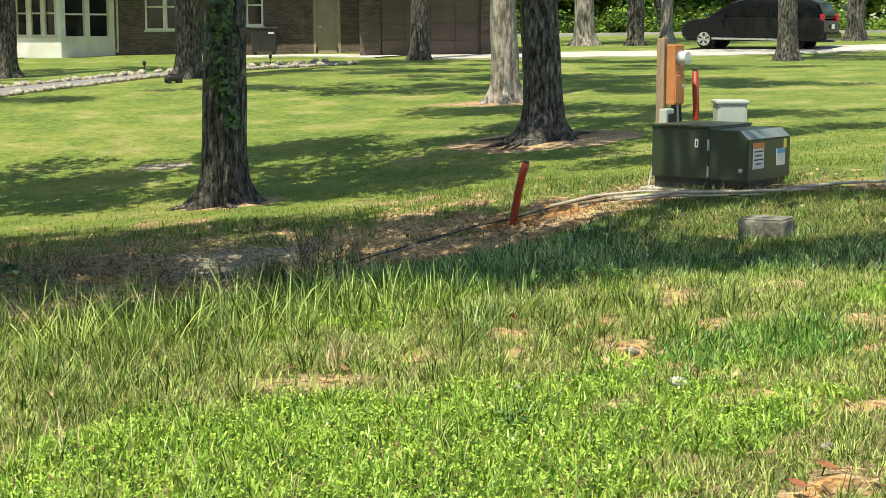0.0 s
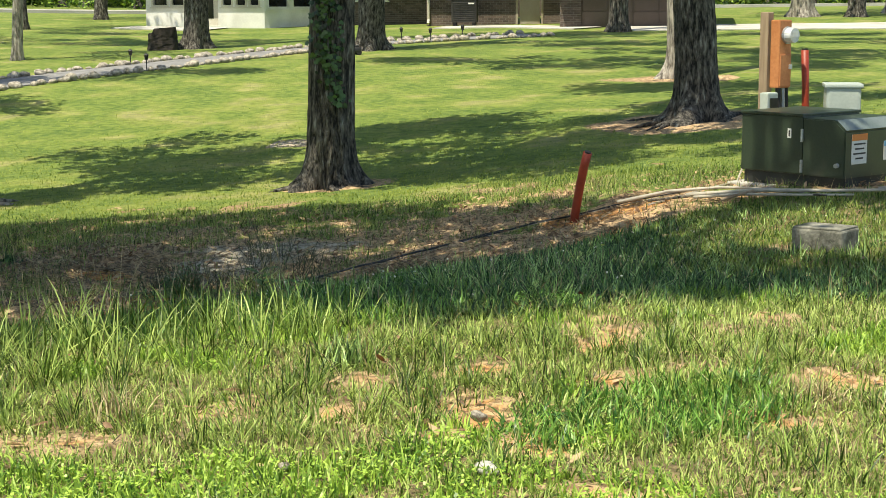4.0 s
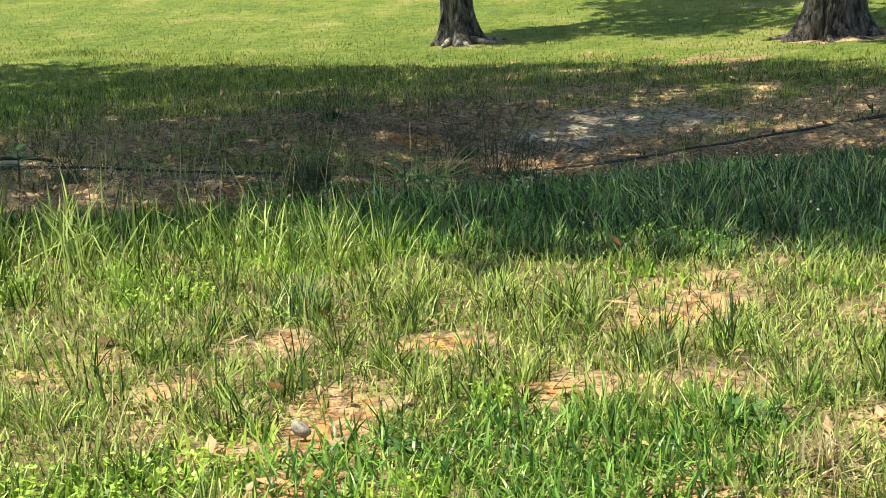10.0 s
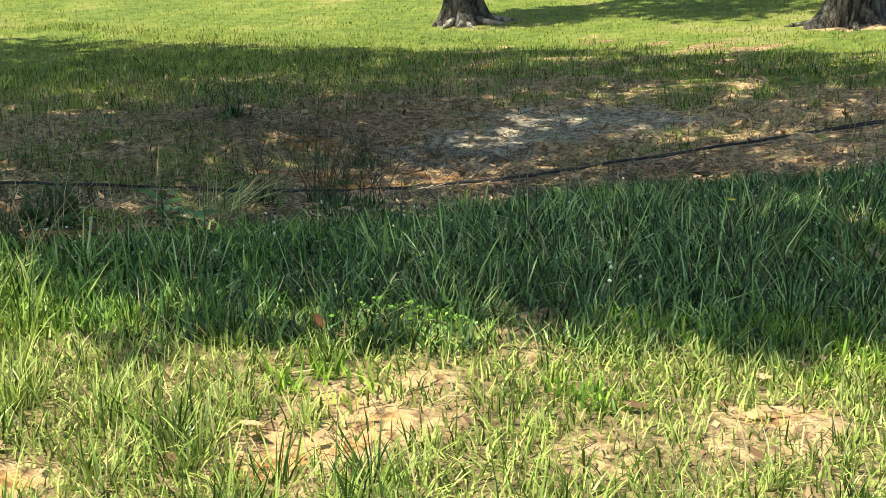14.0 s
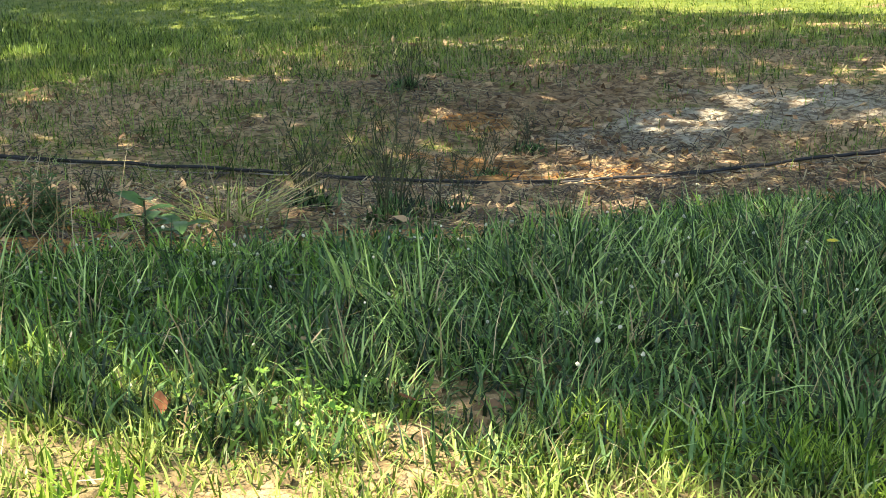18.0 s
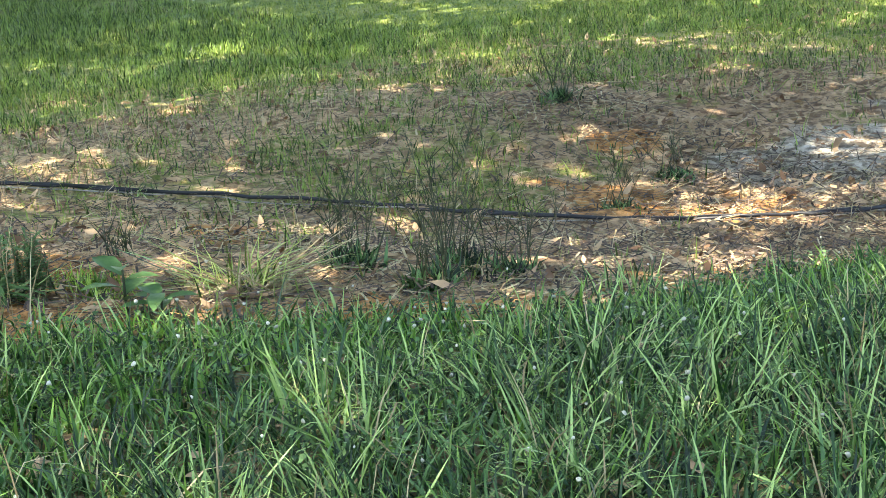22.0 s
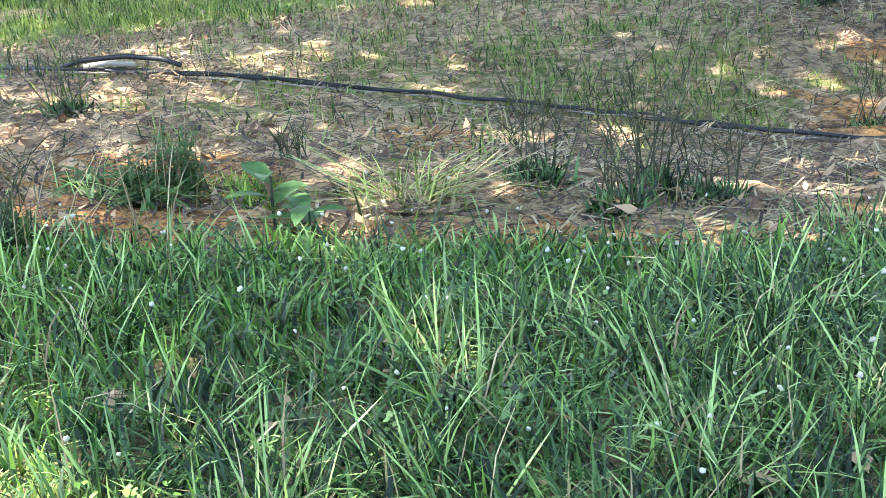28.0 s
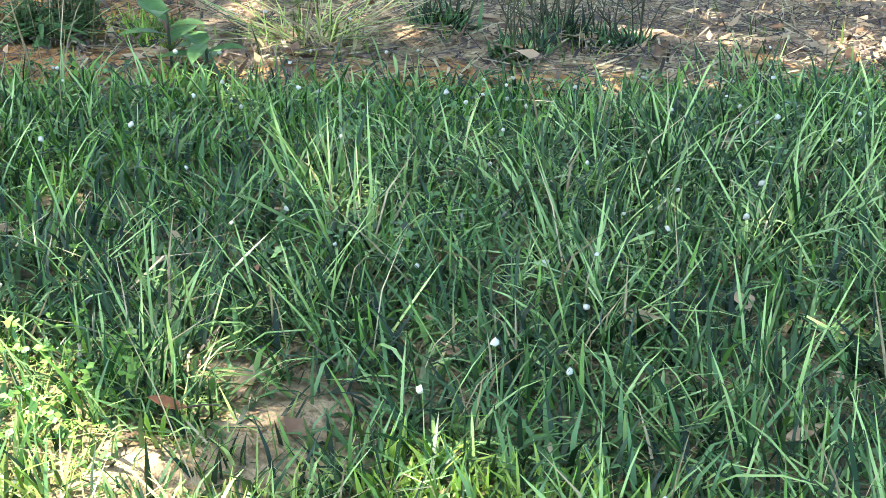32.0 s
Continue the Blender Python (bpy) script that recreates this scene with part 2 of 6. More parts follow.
def box(size, at=(0, 0, 0), bevel=0.0, turn=None, bm=None):
    """A box whose centre is at `at`."""
    own = bm if bm is not None else bmesh.new()
    m = Matrix.Translation(at) @ (turn or Matrix()) @ Matrix.Diagonal((*size, 1))
    made = bmesh.ops.create_cube(own, size=1, matrix=m)
    if bevel:
        edges = {e for v in made["verts"] for e in v.link_edges}
        bmesh.ops.bevel(own, geom=list(edges), offset=bevel, segments=2, affect="EDGES", profile=0.6)
    return own


def cyl(r1, r2, h, at=(0, 0, 0), seg=16, turn=None, bm=None):
    """A cone or cylinder standing on `at`."""
    own = bm if bm is not None else bmesh.new()
    m = Matrix.Translation(at) @ (turn or Matrix()) @ Matrix.Translation((0, 0, h / 2))
    bmesh.ops.create_cone(own, cap_ends=True, segments=seg, radius1=r1, radius2=r2, depth=h, matrix=m)
    return own


def tube(points, radii, seg=8, bm=None, wob=0.0, seed=0):
    """A tapered tube through points."""
    own = bm if bm is not None else bmesh.new()
    pts = [Vector(p) for p in points]
    rings = []
    whole = pts[-1] - pts[0]
    ref = Vector((0, 0, 1)) if abs(whole.z) < 0.6 * whole.length else Vector((0.31, 0.95, 0))
    for i, p in enumerate(pts):
        d = (pts[min(i + 1, len(pts) - 1)] - pts[max(i - 1, 0)]).normalized()
        s = d.cross(ref).normalized()
        u = s.cross(d)
        r = radii[i] if not isinstance(radii, (int, float)) else radii
        ring = []
        for k in range(seg):
            a = 2 * math.pi * k / seg
            w = 1 + (wob * noise.noise(Vector((p.z * 3 + seed, k * 1.7, p.x * 2))) if wob else 0)
            ring.append(own.verts.new(p + (s * math.cos(a) + u * math.sin(a)) * r * w))
        rings.append(ring)
    for a, b in zip(rings, rings[1:]):
        for k in range(seg):
            own.faces.new((a[k], a[(k + 1) % seg], b[(k + 1) % seg], b[k]))
    own.faces.new(rings[0][::-1]), own.faces.new(rings[-1])
    return own


def mesh_from(name, verts, faces, material, parent=None, label=""):
    me = bpy.data.meshes.new(name)
    me.from_pydata([tuple(v) for v in verts], [], [tuple(f) for f in faces])
    me.materials.append(M[material])
    ob = new(name, me)
    if parent:
        ob.parent = parent
    return tagged(ob, label)


def array_mesh(name, verts, faces, material, parent=None):
    """A large mesh straight from number arrays; all faces have as many corners as faces has columns."""
    me = bpy.data.meshes.new(name)
    n, k = faces.shape
    me.vertices.add(len(verts))
    me.vertices.foreach_set("co", np.ascontiguousarray(verts, dtype=np.float32).ravel())
    me.loops.add(n * k)
    me.loops.foreach_set("vertex_index", np.ascontiguousarray(faces, dtype=np.int32).ravel())
    me.polygons.add(n)
    me.polygons.foreach_set("loop_start", np.arange(n, dtype=np.int32) * k)
    me.update(calc_edges=True)
    me.materials.append(M[material])
    ob = new(name, me)
    if parent:
        ob.parent = parent
    return ob


# ---- the lie of the land ----
NEAR_LAND = [(0, 0, 0), (3, 3, 0.05), (0.9, 5.9, 0.12), (3.6, 8, 0.1), (-4.4, 9, -0.3),
             (-1.5, 14.3, -0.46), (0.6, 13.9, -0.27), (1.15, 14.2, 0.0), (1.7, 13.9, 0.08), (2.3, 14.5, 0.08), (2.5, 13.5, 0.10), (3.5, 13.6, 0.13), (2.2, 11.4, 0.0), (-2.8, 20.2, -0.7),
             (-7.3, 19.8, -0.95), (1.6, 24.7, -0.18), (-3, 5, -0.05), (-9, 10, -0.85), (6, 18, 0.1), (-10, 2, -0.5)]
FAR_LAND = [(1.4, 33, 0.04), (-6, 41.7, 0.32), (-14, 46, 0.2), (-15, 39, 0.12), (-12.2, 31.2, -0.33), (-18.9, 29.5, -0.66), (-17, 26.5, -0.98), (-7, 57, 0.72),
            (-2, 53, 0.7), (-18, 58.5, 0.68), (9, 52, 0.72), (-21, 34, -0.26), (-23, 44, 0.4), (-26, 40, 0.2), (-28, 77, 1.0), (-42, 71, 1.3), (15, 58, 1.1),
            (8, 95, 1.3), (-60, 110, 1.5), (60, 60, 1.2), (40, 20, 0.3), (-45, 12, -0.9), (0, -25, 0.2), (70, 120, 1.5)]
# heights on the dirt and the bank known more closely
FIRM_LAND = [(-0.76, 9.62, -0.02), (-0.8, 9.9, -0.03), (-0.86, 10.31, -0.135), (-2.07, 11.53, -0.45), (-1.24, 9.39, 0.0), (0.16, 9.6, 0.04), (-2.89, 11.7, -0.33), (-1.13, 9.2, 0.04),
             (-1.57, 11.91, -0.435), (-1.68, 12.4, -0.44), (-1.67, 13.94, -0.425), (-1.35, 11.97, -0.415), (-2.3, 10.2, -0.28), (-3.05, 9.11, -0.08), (0.77, 8.48, 0.15), (1.07, 8.84, 0.13),
             (1.62, 9.37, 0.06), (0.56, 7.53, 0.11), (1.35, 7.47, 0.14), (1.06, 7.02, 0.13), (1.96, 7.09, 0.13), (1.05, 6.6, 0.11), (0.64, 9.73, 0.06)]
LP = np.array(NEAR_LAND + FAR_LAND + FIRM_LAND, float)


def _bend(d2):
    return 0.5 * d2 * np.log(d2 + 1e-9)


def _land_weights():
    n = len(LP)
    d2 = ((LP[:, None, :2] - LP[None, :, :2]) ** 2).sum(-1)
    a = np.zeros((n + 3, n + 3))
    a[:n, :n] = _bend(d2) + np.diag([1.5] * (n - len(FIRM_LAND)) + [0.1] * len(FIRM_LAND))
    a[:n, n], a[:n, n + 1:] = 1, LP[:, :2]
    a[n:, :n] = a[:n, n:].T
    return np.linalg.solve(a, np.concatenate([LP[:, 2], np.zeros(3)]))


LW = _land_weights()


def ground_z(x, y):
    """Height of the ground, for numbers or arrays."""
    x, y = np.asarray(x, float), np.asarray(y, float)
    flat = np.stack([x.ravel(), y.ravel()], 1)
    out = np.zeros(len(flat))
    for i in range(0, len(flat), 20000):
        q = flat[i:i + 20000]
        d2 = ((q[:, None, :] - LP[None, :, :2]) ** 2).sum(-1)
        out[i:i + 20000] = _bend(d2) @ LW[:-3] + LW[-3] + q @ LW[-2:]
    r = np.hypot(flat[:, 0] + 5, flat[:, 1] - 40)
    k = np.clip((r - 55) / 50, 0, 1)
    k = k * k * (3 - 2 * k)
    out = np.clip(out * (1 - k) + 1.3 * k, -1.7, 2.2)
    out = out.reshape(x.shape)
    return float(out) if out.ndim == 0 else out


def gp(x, y, up=0.0):
    return Vector((x, y, ground_z(x, y) + up))


BANK = [(-9, 5.2), (-3.2, 7.0), (-1.9, 7.7), (-1.2, 8.2), (-0.8, 8.6), (-0.62, 8.8), (-0.55, 9.15), (-0.43, 9.33), (-0.33, 9.62), (-0.2, 9.95), (-0.15, 10.3), (-0.2, 10.8), (-0.35, 11.3), (-0.15, 11.6), (0.5, 12.1), (1.3, 13.1), (2.2, 13.7), (4.2, 13.6), (9, 13.5)]
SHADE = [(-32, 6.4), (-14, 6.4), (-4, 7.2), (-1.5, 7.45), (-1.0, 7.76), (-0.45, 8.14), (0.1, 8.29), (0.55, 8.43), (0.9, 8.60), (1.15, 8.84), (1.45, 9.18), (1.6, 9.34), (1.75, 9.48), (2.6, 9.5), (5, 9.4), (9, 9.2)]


def side(line, x, y):
    """Signed distance from a line of points: positive beyond it (away from the camera's start)."""
    x, y = np.asarray(x, float), np.asarray(y, float)
    best = np.full(x.shape, 1e9)
    sign = np.ones(x.shape)
    for (ax, ay), (bx, by) in zip(line, line[1:]):
        dx, dy = bx - ax, by - ay
        k = np.clip(((x - ax) * dx + (y - ay) * dy) / (dx * dx + dy * dy), 0, 1)
        px, py = x - ax - k * dx, y - ay - k * dy
        d = np.hypot(px, py)
        c = dx * py - dy * px
        near = d < best
        best = np.where(near, d, best)
        sign = np.where(near, np.sign(c), sign)
    return best * sign


def rough_field(x, y, scale, seed):
    """Cheap smooth noise on arrays, about -1 to 1."""
    rng = np.random.default_rng(seed)
    out = np.zeros(np.shape(x))
    for i in range(14):
        a, f, p = rng.uniform(0, 2 * math.pi), scale * rng.uniform(0.5, 2.2), rng.uniform(0, 2 * math.pi)
        out = out + np.sin((np.cos(a) * x + np.sin(a) * y) * f + p) / 14 ** 0.5
    return out / 1.4

# ---- ground ----


def spaced(lo, hi, step, far, grow=1.075):
    inner = list(np.arange(lo, hi, step))
    s, v, right = step, hi, []
    while v < far:
        right.append(v)
        s *= grow
        v += s
    s, v, left = step, lo - step, []
    while v > -far:
        left.append(v)
        s *= grow
        v -= s
    return np.array(left[::-1] + inner + right)


TREE_SPOTS = [(-2.8, 20.2, 0.95), (-7.25, 19.75, 0.6), (1.55, 24.8, 1.9), (1.3, 33.2, 1.4), (-6.3, 41.8, 0.9), (-12.5, 45.5, 0.9), (0.95, 13.9, 0.9), (-8.0, 9.1, 0.8)]


BARE_SPOTS = [(0.71, 7.48, 0.24), (1.17, 7.9, 0.24), (1.26, 8.15, 0.2), (1.84, 8.75, 0.2), (0.79, 6.85, 0.34), (0.65, 6.55, 0.2), (1.72, 6.91, 0.2), (1.16, 7.3, 0.2), (2.1, 7.53, 0.25), (0.0, 6.86, 0.24), (0.28, 6.84, 0.2),
              (1.64, 8.3, 0.15), (1.55, 7.5, 0.2), (-0.74, 6.4, 0.24), (1.35, 6.0, 0.3), (1.24, 4.83, 0.32), (1.13, 6.5, 0.22), (-0.16, 5.28, 0.14), (0.31, 7.27, 0.2), (1.4, 6.64, 0.2), (1.0, 9.0, 0.14), (1.08, 8.8, 0.16), (-0.44, 6.37, 0.18)]


def soil_amount(x, y):
    """How bare the ground is, 0 to 1."""
    b = side(BANK, x, y)
    n1, n2 = rough_field(x, y, 2.2, 3), rough_field(x, y, 6.0, 4)
    n3 = rough_field(x, y, 15.0, 14)
    bank = np.clip((n1 * 0.5 + n2 * 0.5 + n3 * 0.3 - 0.62) * 2.2, 0, 0.8)
    for tx, ty, tr in BARE_SPOTS:
        d = np.hypot(x - tx, (y - ty) * 1.15)
        bank = np.maximum(bank, np.clip((tr * 0.63 * (1 + 0.8 * n2 + 0.8 * n3) - d) * 5 + 0.4, 0, 1))
    wide = 7.5 + 1.2 * rough_field(x, y, 0.9, 8) - 0.05 * np.clip(x, -6, 6)
    wide = wide - 0.9 * np.clip(-4.8 - x, 0, 4)
    wide = np.where(x > -0.5, wide - 1.0 * np.clip(x + 0.5, 0, 4), wide)
    dirt = np.clip((wide - b) / 7.0 + 0.34 * n1 + 0.34 * n2 + 0.25 * n3, 0, 1)
    out = np.where(b < 0, bank, dirt)
    for tx, ty, tr in TREE_SPOTS:
        d = np.hypot(x - tx, (y - ty) * 1.3)
        out = np.maximum(out, np.clip((tr + 0.35 * n1 - d) * 2.2, 0, 1))
    return out


CLAY_PATCHES = [(-1.98, 11.68, 0.34), (-1.6, 11.97, 0.3), (-1.2, 9.22, 0.28), (-1.32, 8.93, 0.25), (-1.95, 9.95, 0.25), (-0.8, 8.75, 0.3), (-0.35, 9.82, 0.22), (-2.63, 12.1, 0.2), (0.9, 14.1, 0.45)]
LUSH_PATCHES = [(1.0, 6.62, 0.2), (1.12, 6.76, 0.14), (1.34, 6.88, 0.2), (1.53, 7.05, 0.22), (1.7, 7.32, 0.17), (1.82, 7.57, 0.14), (1.55, 6.8, 0.2), (1.75, 6.95, 0.18)]
SAND_PATCHES = [(-1.75, 12.5, 0.4), (-1.95, 12.85, 0.45), (-1.85, 13.3, 0.5), (-1.75, 13.9, 0.45), (-4.4, 25.0, 0.5)]


def patches(x, y, spots):
    """0 to 1 inside ragged round patches."""
    out = np.zeros(np.shape(x))
    n = rough_field(x, y, 5.0, 15) + 0.6 * rough_field(x, y, 14.0, 16)
    for tx, ty, tr in spots:
        out = np.maximum(out, np.clip((tr * (1 + 0.4 * n) - np.hypot(x - tx, y - ty)) * 5 / tr ** 0.5 + 0.3, 0, 1))
    return out


def ground_mesh():
    xs, ys = spaced(-5.5, 4.5, 0.075, 900), spaced(4.0, 16.0, 0.075, 900)
    gx, gy = np.meshgrid(xs, ys)
    z = ground_z(gx, gy)
    soil = soil_amount(gx, gy)
    near = np.clip(1 - np.hypot(gx, gy - 10) / 30, 0, 1)
    z = z + near * (0.014 * rough_field(gx, gy, 9, 5) + 0.014 * rough_field(gx, gy, 26, 6)) * (0.4 + soil)
    clay, sand = patches(gx, gy, CLAY_PATCHES), patches(gx, gy, SAND_PATCHES)
    z = z + 0.015 * patches(gx, gy, CLAY_PATCHES[:1])
    nx, ny = len(xs), len(ys)
    v = np.stack([gx.ravel(), gy.ravel(), z.ravel()], 1)
    i = (np.arange(ny - 1)[:, None] * nx + np.arange(nx - 1)[None, :]).ravel()
    ob = array_mesh("ground", v, np.stack([i, i + 1, i + nx + 1, i + nx], 1), "stone")
    on_bank = side(BANK, gx, gy) < 0.3
    inner = np.minimum(np.minimum(gy - 3.0, 15 - gy), 1.7 + 0.36 * gy - np.abs(gx - 1.0)) + 0.5 * rough_field(gx, gy, 0.9, 9) + 0.4 * rough_field(gx, gy, 3.0, 10)
    grown = np.maximum(soil, np.clip(inner * 0.9, 0, 1))
    for name, values in (("soil", np.where(on_bank, grown, np.maximum(np.maximum(soil, 0.5 * np.clip((10.5 - side(BANK, gx, gy)) / 3, 0, 1) * np.clip((16.2 - gy) / 1.2, 0, 1) * np.clip(0.2 - gx, 0, 1) * np.clip((gx + 7.5) / 2, 0.1, 1)), np.maximum(clay, sand)))), ("thatch", np.where(on_bank, 1 - soil, 0.0)), ("sand", sand),
                         ("clay", np.maximum(np.maximum(clay, on_bank * soil * 0.75), np.clip(0.5 + 0.5 * rough_field(gx, gy, 1.6, 11), 0, 1) * np.where(on_bank, 0.2, 0.5)))):
        a = ob.data.attributes.new(name, "FLOAT", "POINT")
        a.data.foreach_set("value", values.ravel().astype(np.float32))
    ob.data.polygons.foreach_set("use_smooth", np.ones(len(ob.data.polygons), dtype=bool))
    m = bpy.data.materials.new("ground")
    m.use_nodes = True
    n, l = m.node_tree.nodes, m.node_tree.links
    b = n["Principled BSDF"]
    b.inputs["Roughness"].default_value = 0.95
    tc = n.new("ShaderNodeTexCoord")

    def tex(scale, detail=5):
        t = n.new("ShaderNodeTexNoise")
        t.inputs["Scale"].default_value, t.inputs["Detail"].default_value = scale, detail
        l.new(tc.outputs["Object"], t.inputs[0])
        return t.outputs[0]

    def ramp(v, *stops):
        r = n.new("ShaderNodeValToRGB")
        while len(r.color_ramp.elements) < len(stops):
            r.color_ramp.elements.new(0.5)
        for e, (at, c) in zip(r.color_ramp.elements, stops):
            e.position, e.color = at, (*c, 1)
        l.new(v, r.inputs[0])
        return r.outputs[0]

    def mix(f, a, c):
        x = n.new("ShaderNodeMix")
        x.data_type = "RGBA"
        l.new(f, x.inputs[0]), l.new(a, x.inputs[6]), l.new(c, x.inputs[7])
        return x.outputs[2]

    def attr(name):
        a = n.new("ShaderNodeAttribute")
        a.attribute_name = name
        return a.outputs["Fac"]

    def madd(a, k, c):
        x = n.new("ShaderNodeMath")
        x.operation = "MULTIPLY_ADD"
        l.new(a, x.inputs[0])
        x.inputs[1].default_value = k
        if isinstance(c, (int, float)):
            x.inputs[2].default_value = c
        else:
            l.new(c, x.inputs[2])
        return x.outputs[0]

    lawn_a = ramp(tex(0.9, 9), (0.33, (0.075, 0.135, 0.017)), (0.5, (0.14, 0.20, 0.027)), (0.60, (0.25, 0.265, 0.06)), (0.68, (0.36, 0.31, 0.14)))
    lawn_b = ramp(tex(7, 9), (0.36, (0.055, 0.11, 0.014)), (0.64, (0.29, 0.345, 0.065)))
    half = n.new("ShaderNodeValue")
    half.outputs[0].default_value = 0.42
    lawn = mix(half.outputs[0], lawn_a, lawn_b)
    soil_c = ramp(madd(tex(9), 0.6, madd(attr("clay"), 0.7, -0.15)), (0.25, (0.42, 0.275, 0.155)), (0.42, (0.70, 0.485, 0.28)), (0.55, (0.60, 0.40, 0.22)), (0.75, (0.58, 0.29, 0.10)))
    soil_c = mix(attr("sand"), soil_c, ramp(tex(12), (0.3, (0.40, 0.33, 0.25)), (0.65, (0.56, 0.50, 0.40))))
    # dark flecks paint cracks and litter together with the small shadows of litter
    fleck = ramp(tex(24, 8), (0.42, (0.16, 0.11, 0.075)), (0.52, (1, 1, 1)))
    mul = n.new("ShaderNodeMix")
    mul.data_type, mul.blend_type = "RGBA", "MULTIPLY"
    mul.inputs[0].default_value = 0.67
    l.new(soil_c, mul.inputs[6]), l.new(fleck, mul.inputs[7])
    litter_c = mix(madd(attr("thatch"), 0.75, 0.0), mul.outputs[2], ramp(tex(30), (0.35, (0.045, 0.046, 0.018)), (0.65, (0.27, 0.225, 0.105))))
    edge = ramp(madd(tex(14), 0.7, madd(attr("soil"), 1.0, -0.35)), (0.38, (0, 0, 0)), (0.58, (1, 1, 1)))
    l.new(mix(edge, lawn, litter_c), b.inputs["Base Color"])
    bp = n.new("ShaderNodeBump")
    bp.inputs["Strength"].default_value, bp.inputs["Distance"].default_value = 0.9, 0.05
    l.new(madd(tex(60, 4), 0.5, tex(22, 5)), bp.inputs["Height"])
    l.new(bp.outputs[0], b.inputs["Normal"])
    ob.data.materials.clear()
    ob.data.materials.append(m)
    return tagged(ob, "gently sloping lawn with bare clay patches and worn dirt", "ground", kind="structure")


ground_mesh()

# ---- grass ----


def blades(name, x, y, h, w, material, rng, lean=0.5, label="", category="grass", z=None, fine=False, fan=None, fall=0.0):
    """Tapered, arching blades as one object; fine: one more joint in each; fan: the way each one leans; fall: how far all are laid over."""
    n = len(x)
    z = (ground_z(x, y) if z is None else z) - 0.008
    b = rng.uniform(0, 2 * np.pi, n) if fan is None else fan
    a = b + np.pi / 2 + rng.normal(0, 0.6, n)
    s = np.stack([np.cos(a), np.sin(a), np.zeros(n)], 1) * (w / 2)[:, None]
    tilt = np.clip(np.abs(rng.normal(0, 0.5 * lean, n)) + fall, 0.03, 1.45)
    bend = np.clip(np.abs(rng.normal(0, 0.95 * lean, n)), 0.05, 2.4)
    d = np.stack([np.cos(b), np.sin(b), np.zeros(n)], 1)
    c = np.stack([x, y, z], 1)
    joints = (0.0, 0.36, 0.7, 1.0) if fine else (0.0, 0.5, 1.0)
    rows, last = [], 0.0
    for t in joints:
        th = np.minimum(tilt + bend * (t + last) / 2, 2.3)
        c = c + (h * (t - last))[:, None] * (np.stack([np.zeros(n), np.zeros(n), np.cos(th)], 1) + d * np.sin(th)[:, None])
        c[:, 2] = np.maximum(c[:, 2], z + 0.006 * (t > 0) + 0.004)
        if t < 1:
            rows += [c - s * (1 - 0.4 * t), c + s * (1 - 0.4 * t)]
        else:
            rows.append(c)
        last = t
    m = len(rows)
    v = np.stack(rows, 1).reshape(-1, 3)
    i = np.arange(n) * m
    tri = []
    for j in range(0, m - 3, 2):
        tri += [(j, j + 1, j + 2), (j + 1, j + 3, j + 2)]
    tri.append((m - 3, m - 2, m - 1))
    f = np.stack([np.stack([i + q for q in t], 1) for t in tri], 1).reshape(-1, 3)
    return tagged(array_mesh(name, v, f, material), label, category, kind="stuff")


def scatter(rng, n, x0, x1, y0, y1):
    return rng.uniform(x0, x1, n), rng.uniform(y0, y1, n)


def keep(mask, *arrays):
    return [a[mask] for a in arrays]


def tufts(rng, cx, cy, lo, hi, spread):
    """Blade places gathered round tuft centres, the tuft that each belongs to, and the way it leans (outwards)."""
    rep = rng.integers(lo, hi, len(cx))
    i = np.repeat(np.arange(len(cx)), rep)
    sp = spread * rng.uniform(0.6, 1.4, len(cx))[i]
    ox, oy = rng.normal(0, 1, len(i)) * sp, rng.normal(0, 1, len(i)) * sp
    return cx[i] + ox, cy[i] + oy, i, np.arctan2(oy, ox) + rng.normal(0, 0.6, len(i))


def seen_bank(x, y):
    return np.abs(x - 1.0) + 0.35 * rough_field(x, y, 1.2, 19) < 1.35 + 0.36 * y


